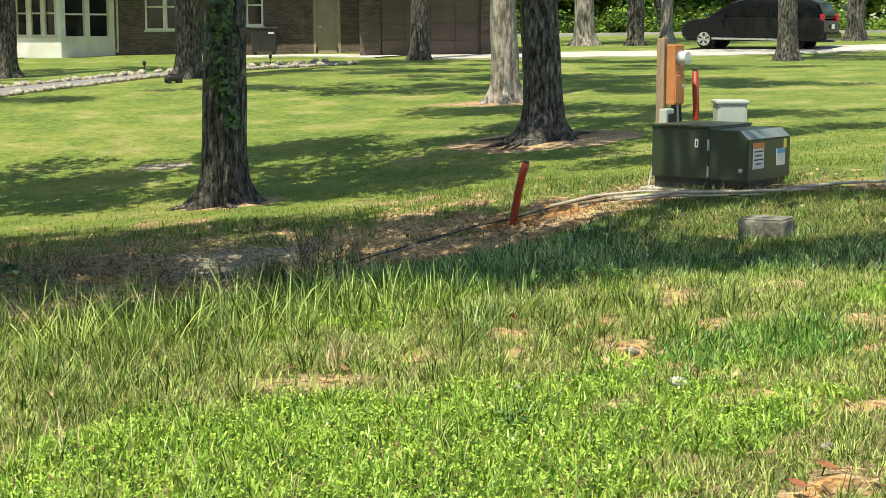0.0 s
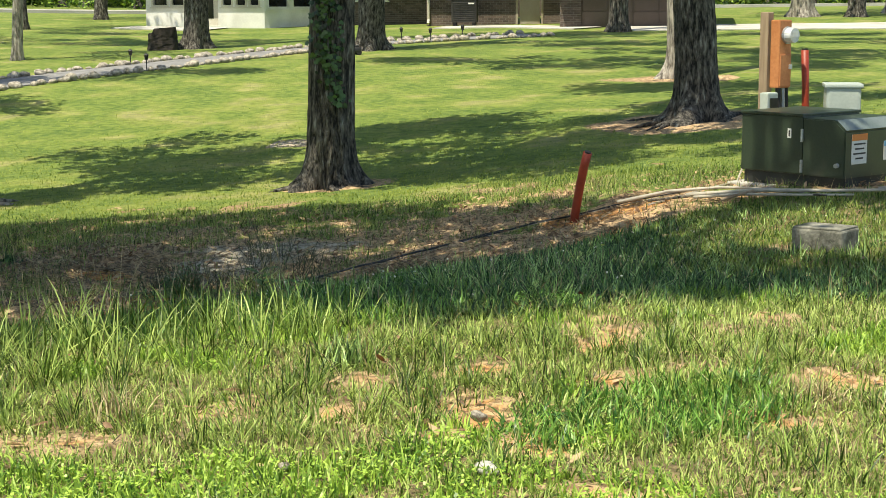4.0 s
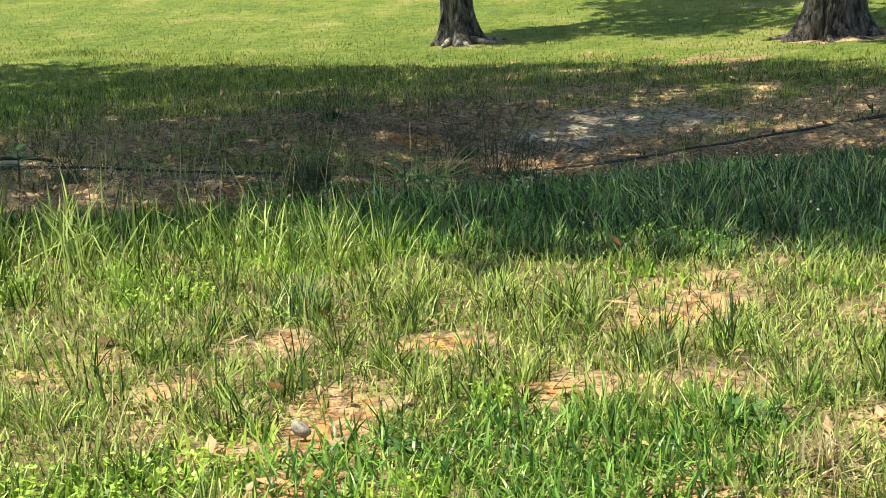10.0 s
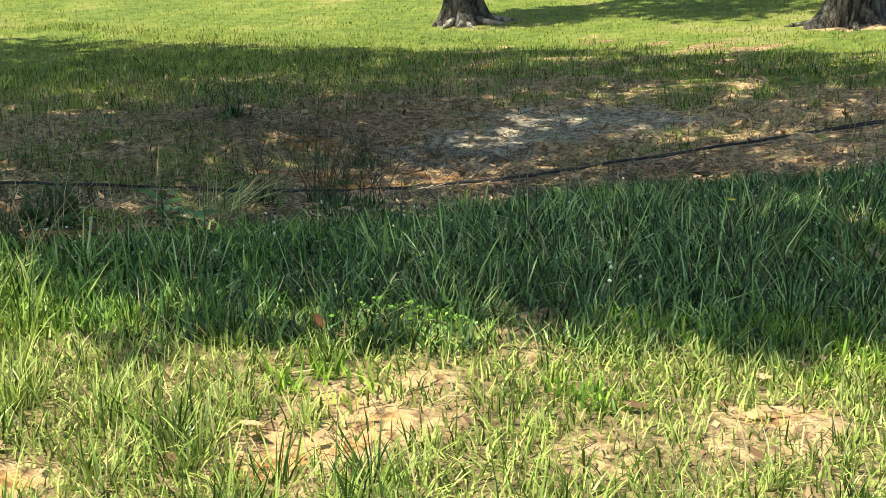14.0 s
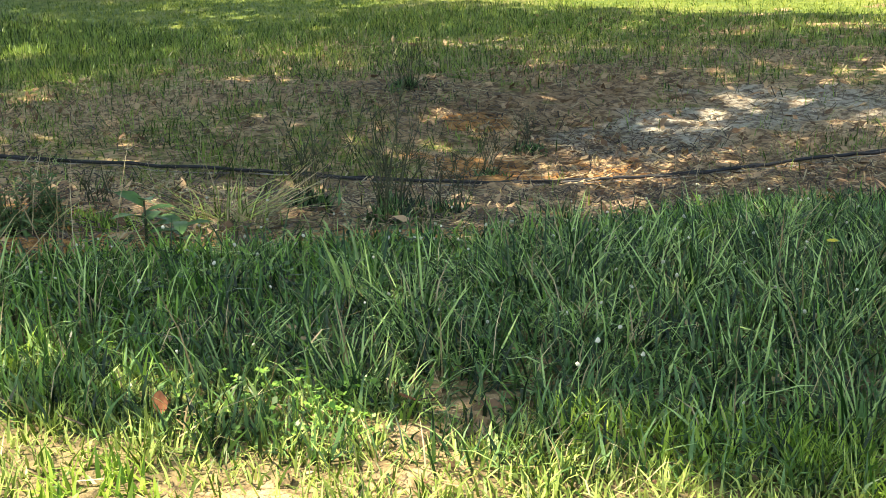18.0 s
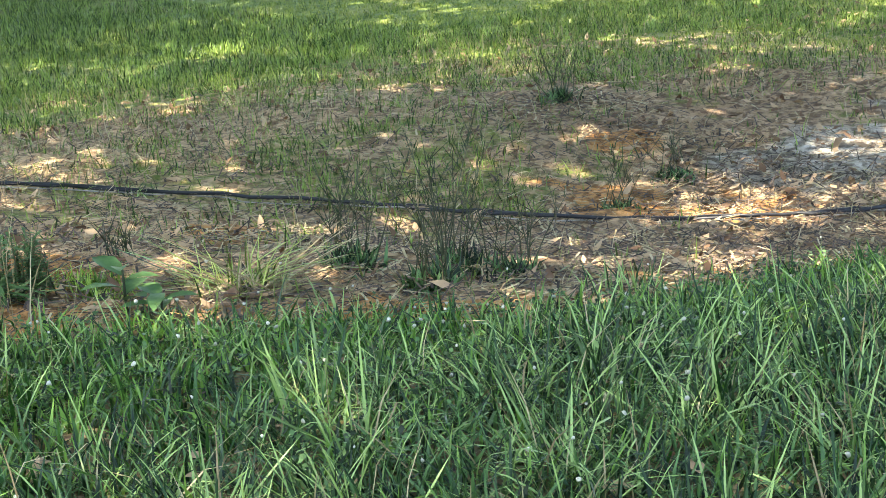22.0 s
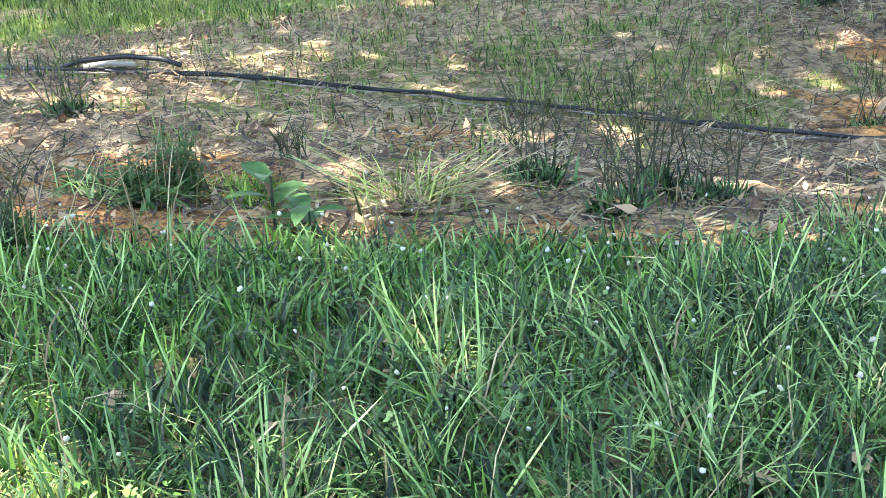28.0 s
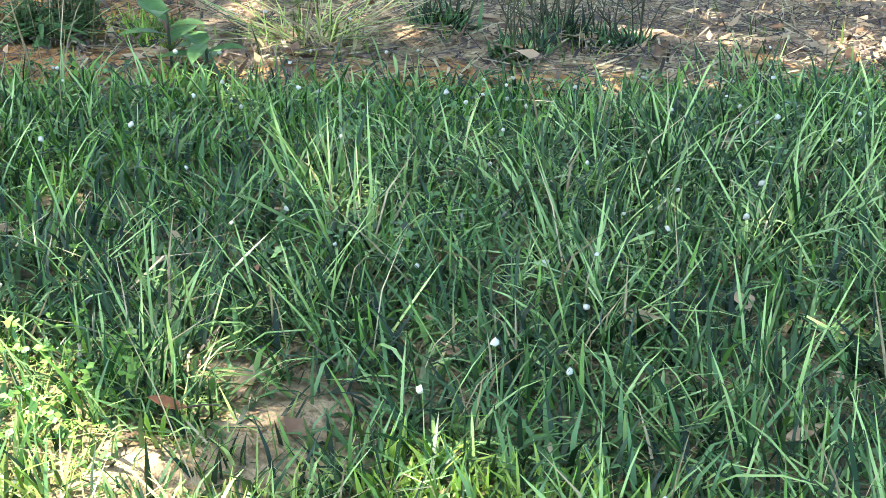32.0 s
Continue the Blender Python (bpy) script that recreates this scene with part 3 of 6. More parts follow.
def grow_grass():
    rng = np.random.default_rng(7)
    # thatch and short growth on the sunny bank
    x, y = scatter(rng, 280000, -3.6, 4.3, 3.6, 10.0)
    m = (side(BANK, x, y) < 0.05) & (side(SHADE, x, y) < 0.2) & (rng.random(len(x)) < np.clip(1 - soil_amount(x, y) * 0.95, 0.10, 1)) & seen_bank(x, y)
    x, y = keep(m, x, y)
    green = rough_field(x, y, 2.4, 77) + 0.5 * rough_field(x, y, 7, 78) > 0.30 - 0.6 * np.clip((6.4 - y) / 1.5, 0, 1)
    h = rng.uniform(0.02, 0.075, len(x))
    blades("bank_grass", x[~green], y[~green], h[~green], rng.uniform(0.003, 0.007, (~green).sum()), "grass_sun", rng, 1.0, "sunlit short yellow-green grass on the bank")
    blades("bank_clover", x[green], y[green], h[green] * 1.15, rng.uniform(0.006, 0.011, green.sum()), "grass_fresh", rng, 1.0, "patches of fresh bright green growth on the bank")
    # coarse fans of grass on the bank, taller towards its crest
    cx, cy = scatter(rng, 3600, -3.4, 4.2, 3.8, 9.8)
    crest = np.clip(1 + side(SHADE, cx, cy) / 2.4, 0, 1) * np.clip(0.95 - 0.25 * cx, 0.45, 1)
    m = (side(SHADE, cx, cy) < 0.15) & (side(BANK, cx, cy) < -0.02) & (rng.random(len(cx)) < 0.16 + 0.84 * crest * (0.6 + 0.6 * rough_field(cx, cy, 2.0, 21)))
    m &= (soil_amount(cx, cy) < 0.7) & seen_bank(cx, cy)
    cx, cy, crest = keep(m, cx, cy, crest)
    x, y, i, fan = tufts(rng, cx, cy, 18, 50, 0.022)
    low_edge = np.where((cx > 0.2) & (cy > 7.9), 0.5, 1.0)
    tall = ((0.085 + 0.12 * crest + rng.uniform(-0.03, 0.06, len(cx))) * low_edge)[i]
    pick = (rng.random(len(cx)) < 0.66)[i]
    for sel, name, mt, label in ((pick, "bank_tufts", "grass_mid", "coarse olive grass tufts on the sunny bank"), (~pick, "pale_tufts", "grass_sun", "pale sunlit grass tufts on the bank")):
        k = sel.sum()
        blades(name, x[sel], y[sel], tall[sel] * rng.uniform(0.4, 1.1, k), rng.uniform(0.003, 0.0066, k), mt, rng, 1.05, label, fine=True, fan=fan[sel])
    # lush mats of broad low grass
    x, y = scatter(rng, 26000, 0.4, 2.6, 6.0, 8.6)
    mat_of = patches(x, y, LUSH_PATCHES)
    x, y = keep((rng.random(26000) < mat_of * 0.9), x, y)
    blades("lush_grass", x, y, rng.uniform(0.04, 0.11, len(x)), rng.uniform(0.005, 0.010, len(x)), "grass_lush", rng, 1.3, "low mats of broad lush green grass on the bank", fine=True)
    # dry stalks among it
    x, y, i, fan = tufts(rng, cx, cy, 18, 50, 0.035)
    tall = tall[rng.integers(0, len(tall), len(x))]
    k = rng.choice(len(x), 5000, replace=False)
    blades("dry_grass", x[k] + rng.normal(0, 0.05, 5000), y[k] + rng.normal(0, 0.05, 5000), tall[k] * rng.uniform(0.6, 1.2, 5000), rng.uniform(0.002, 0.0045, 5000), "straw", rng, 1.2, "dry straw-coloured stalks among the bank grass")
    # seed stalks along the crest
    cx, cy = scatter(rng, 200, -2.6, 1.2, 5.5, 9)
    m = (np.abs(side(BANK, cx, cy)) < 0.35)
    cx, cy = keep(m, cx, cy)
    x, y, i, fan = tufts(rng, cx, cy, 3, 7, 0.04)
    blades("seed_stalks", x, y, rng.uniform(0.2, 0.42, len(x)), rng.uniform(0.002, 0.004, len(x)), "straw", rng, 0.6, "tall pale seed stalks along the crest", fine=True, fan=fan)
    # long pale blades along the crest
    cx, cy = scatter(rng, 2000, -3.8, 2.6, 6.0, 9.6)
    m = (np.abs(side(SHADE, cx, cy) + 0.2) < 0.35) & (side(BANK, cx, cy) < 0) & (rng.random(2000) < np.clip(0.22 - 0.6 * cx, 0.0, 1))
    cx, cy = keep(m, cx, cy)
    x, y, i, fan = tufts(rng, cx, cy, 4, 11, 0.05)
    blades("crest_grass", x, y, rng.uniform(0.14, 0.36, len(x)) * np.clip(0.72 - 0.28 * x, 0.6, 1), rng.uniform(0.004, 0.009, len(x)), "grass_sun", rng, 0.8, "long pale grass blades along the bank's crest", fine=True, fan=fan)
    # lush grass in the shade: low tangle darkened for shaded gaps, then arching fans
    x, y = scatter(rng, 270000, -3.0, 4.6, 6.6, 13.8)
    # greens switch at SHADE, so part of the shadow is in the blade colour
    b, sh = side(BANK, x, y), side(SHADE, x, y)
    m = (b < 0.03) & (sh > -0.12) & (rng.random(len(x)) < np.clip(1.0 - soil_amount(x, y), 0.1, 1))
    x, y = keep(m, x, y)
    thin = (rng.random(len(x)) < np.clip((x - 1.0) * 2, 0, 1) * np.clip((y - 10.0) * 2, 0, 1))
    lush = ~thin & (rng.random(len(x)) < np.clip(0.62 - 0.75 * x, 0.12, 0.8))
    for sel, name, mt, low, tall, label in ((~thin & ~lush, "shade_grass", "grass_low_shaded", 0.03, 0.12, "short tangled green grass growing in the shade"), (lush, "soft_grass", "grass_lush", 0.03, 0.12, "soft mid-green grass growing in the shade"),
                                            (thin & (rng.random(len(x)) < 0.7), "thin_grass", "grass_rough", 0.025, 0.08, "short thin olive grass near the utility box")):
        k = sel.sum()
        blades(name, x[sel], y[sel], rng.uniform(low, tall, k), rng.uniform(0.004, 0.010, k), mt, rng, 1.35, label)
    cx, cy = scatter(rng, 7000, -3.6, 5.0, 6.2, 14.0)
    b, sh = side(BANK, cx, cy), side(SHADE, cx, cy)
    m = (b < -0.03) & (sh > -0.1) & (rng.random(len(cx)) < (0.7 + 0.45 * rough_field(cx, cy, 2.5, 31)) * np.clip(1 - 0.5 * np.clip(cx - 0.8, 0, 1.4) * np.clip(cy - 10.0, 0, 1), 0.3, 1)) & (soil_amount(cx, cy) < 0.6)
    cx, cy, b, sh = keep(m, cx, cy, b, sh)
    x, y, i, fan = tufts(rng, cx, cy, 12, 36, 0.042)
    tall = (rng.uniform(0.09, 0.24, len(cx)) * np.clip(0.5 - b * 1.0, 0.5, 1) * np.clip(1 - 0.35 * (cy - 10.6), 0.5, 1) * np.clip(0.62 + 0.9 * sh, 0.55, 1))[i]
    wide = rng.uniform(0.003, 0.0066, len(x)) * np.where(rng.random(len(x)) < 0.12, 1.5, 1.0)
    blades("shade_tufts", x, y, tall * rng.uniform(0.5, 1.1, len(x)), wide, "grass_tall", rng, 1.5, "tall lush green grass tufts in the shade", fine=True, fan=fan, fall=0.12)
    k = rng.choice(len(x), 2600, replace=False)
    blades("shade_straw", x[k], y[k], tall[k], rng.uniform(0.002, 0.005, 2600), "straw", rng, 1.5, "dry stems fallen among the shaded grass")
    # sparse growth on the dirt
    x, y = scatter(rng, 150000, -9, 3.5, 7.5, 17.5)
    b, s = side(BANK, x, y), soil_amount(x, y)
    clear = np.maximum(patches(x, y, CLAY_PATCHES), patches(x, y, SAND_PATCHES))
    m = (b > 0) & (rng.random(len(x)) < np.clip(1.12 - s + 0.3 * np.clip((b - 2.6) / 2, 0, 1), 0.13, 1) * (1 - 0.75 * clear)) & (rough_field(x, y, 3, 41) + 0.6 * rough_field(x, y, 9, 42) > -0.3)
    x, y, s = keep(m, x, y, s)
    dry = rng.random(len(x)) < 0.38 * s + 0.06
    blades("sparse_grass", x[~dry], y[~dry], rng.uniform(0.02, 0.11, (~dry).sum()), rng.uniform(0.003, 0.007, (~dry).sum()), "grass_mid", rng, 0.9, "thin short grass on worn dirt")
    blades("dry_sprigs", x[dry], y[dry], rng.uniform(0.03, 0.17, dry.sum()), rng.uniform(0.0016, 0.0038, dry.sum()), "straw", rng, 0.7, "thin dry sprigs on worn dirt")
    # ragged lawn just beyond the dirt, growing in small tufts with gaps
    cx, cy = scatter(rng, 20000, -23, 5, 7.0, 18.5)
    s = soil_amount(cx, cy)
    m = (side(BANK, cx, cy) > 1.2) & (rng.random(len(cx)) < np.clip(1.1 - s, 0.05, 1) * np.clip(0.62 + 0.7 * rough_field(cx, cy, 1.7, 51), 0.05, 1)) & (patches(cx, cy, SAND_PATCHES) < 0.3)
    cx, cy = keep(m, cx, cy)
    x, y, i, fan = tufts(rng, cx, cy, 7, 20, 0.075)
    tall = (rng.uniform(0.03, 0.085, len(cx)) + 0.045 * (rough_field(cx, cy, 1.1, 52) > 0.5))[i]
    blades("rough_lawn", x, y, tall * rng.uniform(0.5, 1.1, len(x)), rng.uniform(0.004, 0.009, len(x)), "grass_rough", rng, 1.1, "uneven tufty lawn grass with thin patches", fan=fan)
    # darker tufts put the trees' shade into the lawn's colour here
    cx, cy = scatter(rng, 9000, -22, -7, 8.3, 14.5)
    cx, cy = keep(rng.random(9000) < np.clip(1.05 - soil_amount(cx, cy), 0.05, 1) * np.clip(0.7 + 0.6 * rough_field(cx, cy, 1.3, 53), 0.1, 1), cx, cy)
    x, y, i, fan = tufts(rng, cx, cy, 6, 14, 0.09)
    blades("shaded_lawn_tufts", x, y, rng.uniform(0.04, 0.13, len(x)), rng.uniform(0.005, 0.011, len(x)), "grass_mid", rng, 1.0, "uneven grass tufts under the trees, darkened to paint shade", fan=fan)
    # mown lawn
    x, y = scatter(rng, 205000, -19, 7, 13.0, 30)
    s = soil_amount(x, y)
    m = (side(BANK, x, y) > 3.5) & (rng.random(len(x)) < np.clip(1.05 - s, 0, 1) * np.clip((30 - y) / 12, 0, 1)) & (np.abs(x + 0.42 * (y - 8)) < 7.5 + 0.45 * (y - 8))
    x, y = keep(m, x, y)
    blades("lawn_grass", x, y, rng.uniform(0.012, 0.045, len(x)), rng.uniform(0.007, 0.014, len(x)), "grass_lawn", rng, 1.0, "short mown green lawn grass")


grow_grass()

# ---- trees ----


def leaves(name, centres, radii, counts, size, material, parent=None, seed=1, flat=0.5):
    """Clumps of small leaf-shaped faces."""
    rng = np.random.default_rng(seed)
    c = np.repeat(np.array(centres, float), counts, axis=0)
    r = np.repeat(np.array(radii, float), counts)
    n = len(c)
    d = rng.normal(0, 1, (n, 3))
    d /= np.linalg.norm(d, axis=1)[:, None]
    p = c + d * (r * rng.random(n) ** 0.45)[:, None] * np.array([1, 1, 0.75])
    a = rng.normal(0, 1, (n, 3)) * np.array([1, 1, flat])
    a /= np.linalg.norm(a, axis=1)[:, None]
    b = np.cross(a, rng.normal(0, 1, (n, 3)))
    b /= np.linalg.norm(b, axis=1)[:, None]
    s = size * rng.uniform(0.6, 1.3, n)[:, None]
    v = np.stack([p - a * s * 0.5, p + b * s * 0.3, p + a * s * 0.5, p - b * s * 0.3], 1).reshape(-1, 3)
    ob = array_mesh(name, v, np.arange(4 * n).reshape(-1, 4), material, parent)
    return ob


def trunk_mesh(r, h, lean, flare, seed, seg=36, rings=34):
    """Trunk standing at the origin: fluted root flare, ridged bark, taper."""
    zs = np.concatenate([np.linspace(-0.3, 0.9, rings // 2), np.linspace(1.05, h, rings - rings // 2)])
    rng = np.random.default_rng(seed)
    ph = rng.uniform(0, 6.28, 6)
    lob = rng.integers(4, 7)
    verts = []
    for z in zs:
        t = max(z, 0)
        for k in range(seg):
            a = 2 * math.pi * k / seg
            base = r * (1.06 - 0.45 * t / h)
            fl = 0.85 * flare * r * math.exp(-t / 0.19) * (0.75 + 0.6 * math.sin(lob * a + ph[0] + 0.6 * t) + 0.25 * math.sin(2 * a + ph[1]))
            far = Vector((math.cos(a) * 5, math.sin(a) * 5, z * 1.1 + seed))
            ridge = 0.05 * noise.noise(far) + 0.06 * abs(noise.noise(Vector((math.cos(a) * 11, math.sin(a) * 11, z * 2.6 + seed)))) + 0.05 * noise.noise(far * 5)
            q = base * (1 + ridge) + fl
            wx = lean[0] * t / h + 0.04 * r * math.sin(t * 1.1 + ph[3])
            wy = lean[1] * t / h + 0.04 * r * math.sin(t * 0.9 + ph[4])
            verts.append((q * math.cos(a) + wx, q * math.sin(a) + wy, z))
    faces = [(i * seg + k, i * seg + (k + 1) % seg, (i + 1) * seg + (k + 1) % seg, (i + 1) * seg + k) for i in range(len(zs) - 1) for k in range(seg)]
    return verts, faces


def tree(x, y, r, h, label, lean=(0, 0), flare=0.8, bark="bark", seed=1, clumps=(), leaf_size=0.22, per=180, leaf="leaf", seg=60, rings=64, limbs=True, name="tree", thin=1.0):
    """A tree: trunk, limbs that reach towards its leaf clumps, crown. clumps: (dx, dy, z, radius) from the foot."""
    ob = thing(name, Matrix.Translation(gp(x, y)), label, "tree")
    v, f = trunk_mesh(r, h, lean, flare, seed, seg, rings)
    t = mesh_from("trunk", v, f, bark, ob)
    t.data.polygons.foreach_set("use_smooth", np.ones(len(t.data.polygons), dtype=bool))
    rng = random.Random(seed)
    if clumps:
        if limbs:
            for cx, cy, cz, cr in clumps[::max(1, len(clumps) // 9)]:
                z0 = min(h * rng.uniform(0.55, 0.95), cz * 0.9)
                a = Vector((lean[0] * z0 / h, lean[1] * z0 / h, z0))
                e = Vector((cx, cy, cz))
                mid = a.lerp(e, 0.5) + Vector((rng.uniform(-0.3, 0.3), rng.uniform(-0.3, 0.3), 0.35))
                part("limb", tube([a, a.lerp(mid, 0.5), mid, e], [r * 0.42 * thin, r * 0.3 * thin, r * 0.2 * thin, r * 0.07 * thin], 7), bark, ob, smooth=True)
        leaves("crown", [c[:3] for c in clumps], [c[3] for c in clumps], [int(per * c[3] ** 2) for c in clumps], leaf_size, leaf, ob, seed)
    return ob


def crown(rng, n, spread, z0, z1, r0, r1, off=(0, 0)):
    out = []
    for _ in range(n):
        a, d = rng.uniform(0, 6.283), spread * math.sqrt(rng.random())
        out.append((off[0] + d * math.cos(a), off[1] + d * math.sin(a), rng.uniform(z0, z1), rng.uniform(r0, r1)))
    return out


def cast(rng, x, y, areas, h0=6.5, h1=10.5):
    """Clumps for the crown of a tree at (x, y): areas (cx, cy, rx, ry, n) are the patches of lawn that they shade."""
    g, out = gp(x, y), []
    for cx, cy, rx, ry, n in areas:
        for _ in range(n):
            a, d = rng.uniform(0, 6.283), math.sqrt(rng.random())
            sx, sy = cx + rx * d * math.cos(a), cy + ry * d * math.sin(a)
            p = gp(sx, sy) + TO_SUN * (rng.uniform(h0, h1) / TO_SUN.z) - g
            out.append((p.x, p.y, p.z, rng.uniform(0.55, 1.0)))
    return out


R = random.Random(5)
tree(-2.8, 20.2, 0.27, 11, "tall dark-barked tree with ivy climbing its trunk", (0.25, 0.1), 0.95, seed=3, clumps=cast(R, -2.8, 20.2, [(-0.8, 22.6, 3.2, 1.5, 30), (1.0, 20.0, 3.0, 0.9, 12), (-2.3, 20.9, 0.5, 0.6, 9), (-1.6, 25.9, 3.0, 1.3, 24)]), per=330, thin=0.28)
tree(-7.25, 19.75, 0.172, 10, "slender dark-barked tree with flared pale roots", (-0.95, 0.2), 1.3, seed=4, clumps=cast(R, -7.25, 19.75, [(-5.6, 24.2, 2.4, 1.9, 20), (-4.6, 21.3, 1.6, 0.7, 7), (-6.75, 20.4, 0.45, 0.5, 8)]), per=330, thin=0.28)
tree(1.6, 24.9, 0.29, 12, "stout grey tree with wide spreading roots", (-0.5, 0.2), 1.35, seed=5, clumps=cast(R, 1.6, 24.9, [(4.5, 27.5, 3.6, 1.4, 22), (2.2, 30.6, 2.6, 1.0, 14), (5.0, 24.0, 3.0, 0.8, 10), (2.1, 25.6, 1.0, 1.0, 16)]), per=330, thin=0.28)
tree(1.32, 33.2, 0.27, 12, "pale-barked tree beside a bare patch of soil", (-0.3, 0), 0.9, "bark_pale", 6, cast(R, 1.2, 33.2, [(4.5, 36.5, 5.0, 1.5, 24), (-2.6, 37.6, 4.2, 1.5, 24), (1.5, 31.5, 2.2, 0.8, 8)]), per=300, thin=0.28)
tree(-6.69, 41.9, 0.32, 13, "thick dark tree near the garden path", (0.1, 0), 1.0, seed=7, clumps=cast(R, -6.4, 41.9, [(-1.5, 44.0, 4.5, 1.6, 22), (2.5, 41.0, 5.0, 1.3, 24), (5.5, 38.5, 3.0, 1.0, 12), (-9.5, 35.0, 2.0, 1.0, 8), (-5.9, 42.7, 0.8, 0.9, 9)]), per=300, thin=0.28)
tree(-12.5, 45.5, 0.33, 13, "dark tree beside a cut stump", (0.1, 0), 0.9, seed=8, per=330, thin=0.3, clumps=cast(R, -12.5, 45.5, [(-9.0, 49.0, 4.0, 1.6, 16), (-15.5, 48.5, 4.0, 1.5, 16), (-12.0, 46.3, 0.8, 0.9, 8), (-17.0, 52.0, 3.0, 1.2, 10)]))
tree(-15.05, 38.95, 0.125, 10, "slim pale-barked tree on the lawn", (0.5, 0), 0.35, "bark_pale", 9, crown(R, 9, 2.4, 4.6, 9, 0.6, 1.2, (0.4, 0)))
tree(-19.12, 29.5, 0.31, 12, "dark tree at the edge of the gravel path", (-0.4, 0), 0.8, seed=10, clumps=cast(R, -18.95, 29.5, [(-12.6, 29.9, 2.6, 1.2, 12), (-16.2, 29.8, 2.4, 1.0, 14), (-12.5, 33.5, 2.0, 0.8, 8), (-20.5, 36.0, 2.5, 1.4, 14)]), per=300, thin=0.28)
tree(-0.75, 50.3, 0.27, 11, "dark tree standing before the garage", (0.1, 0), 0.7, seed=11, per=330, thin=0.3, clumps=cast(R, -0.75, 50.3, [(1.5, 48.5, 5.5, 1.6, 26), (-4.5, 49.5, 4.0, 1.2, 14), (6.5, 45.0, 4.0, 1.2, 14)]), seg=18, rings=20)
for i, (x, y, r, pale) in enumerate([(5.4, 60.5, 0.36, 1), (7.2, 59.8, 0.29, 0), (8.8, 62.6, 0.23, 1), (10.35, 47.9, 0.29, 0), (15.5, 60.0, 0.32, 0)]):
    tree(x, y, r, 12, "pale grey tree by the driveway" if pale else "dark tree by the driveway", (R.uniform(-0.5, 0.5), 0), 0.8, "bark_pale" if pale else "bark", 20 + i,
         crown(R, 12, 4.2, 6.5, 12, 0.9, 1.7), seg=18, rings=20)


def shade_tree(x, y, h, spots, seed, label, per=255, leaf_size=0.25):
    """A broad unseen tree, added beside the bank to cast its shade; spots: places on the ground that its crown keeps
    from the sun, with the height of the clump over each.
    """
    g = gp(x, y)
    clumps = []
    for sx, sy, hz, r in spots:
        k = hz / TO_SUN.z
        p = gp(sx, sy) + TO_SUN * k - g
        clumps.append((p.x, p.y, p.z, r))
    return tree(x, y, 0.34, h, label, (0.2, 0.2), 0.8, seed=seed, clumps=clumps, per=per, leaf_size=leaf_size, thin=0.14)


# small patches of sun on the ground under the crowns: place and half width
SUN_SPOTS = [(-1.98, 11.68, 0.06), (-1.65, 11.95, -0.08), (-1.2, 12.05, -0.08), (-2.0, 12.82, -0.02), (-1.8, 13.35, -0.04), (-1.7, 14.1, -0.06), (-1.1, 9.2, -0.06), (-1.95, 9.95, -0.12), (-0.33, 9.83, -0.14), (-9.5, 12.6, 0.1), (-6.1, 13.6, 0.1),
             (-6.2, 14.6, 0.1), (-3.9, 16.9, 0.2), (-3.3, 17.5, 0.15), (-1.84, 15.2, 0.2), (1.75, 13.9, 0.4), (2.7, 11.4, 0.3), (2.2, 12.5, 0.32), (2.05, 11.9, 0.12), (3.1, 12.6, 0.3)]
SHADE_BACK = [(-32, 18.4), (-22, 18), (-15, 17.2), (-11.8, 17.4), (-9, 17.4), (-6.9, 17.6), (-5.4, 17.7), (-4, 18.1), (-2.5, 18), (-0.4, 16), (1.0, 15.2), (5.5, 13.6)]


def shade_spots(rng, x0, x1, step=0.52):
    out = []
    y = 4.5
    bx, by = zip(*SHADE_BACK)
    while y < 18.6:
        x = x0
        while x < x1:
            px, py, r = x + rng.uniform(-0.2, 0.2), y + rng.uniform(-0.2, 0.2), rng.uniform(0.42, 0.6)
            s = float(side(SHADE, np.array([px]), np.array([py]))[0])
            if s > r * 0.26 and py < np.interp(px, bx, by) - r * 0.5 and all(math.hypot(px - hx, py - hy) > r * 0.52 + hr for hx, hy, hr in SUN_SPOTS):
                out.append((px, py, rng.uniform(6.0, 8.5), r))
            x += step
        y += step
    return out


R2 = random.Random(12)
shade_tree(-17.0, 4.0, 9, shade_spots(R2, -30, -13, 0.55), 40, "unseen broad leafy tree added to shade the far-left lawn", 380, 0.33)
shade_tree(-7.0, 3.2, 9, shade_spots(R2, -13, -3.4), 41, "unseen broad leafy tree added to shade ground left of the bank")
# extra clumps deepen the shade over the bare dirt and the tall grass
thick = [p for p in shade_spots(R2, -4.4, -1.4, 0.66) if 10.2 < p[1] < 13.4] + [p for p in shade_spots(R2, -0.4, 1.5, 0.62) if 9.0 < p[1] < 10.6]
shade_tree(7.2, 5.4, 9, shade_spots(R2, -3.4, 5.5) + thick, 42, "unseen broad leafy tree added to shade the bank and dirt")

# ---- house ----
BASE = 0.68


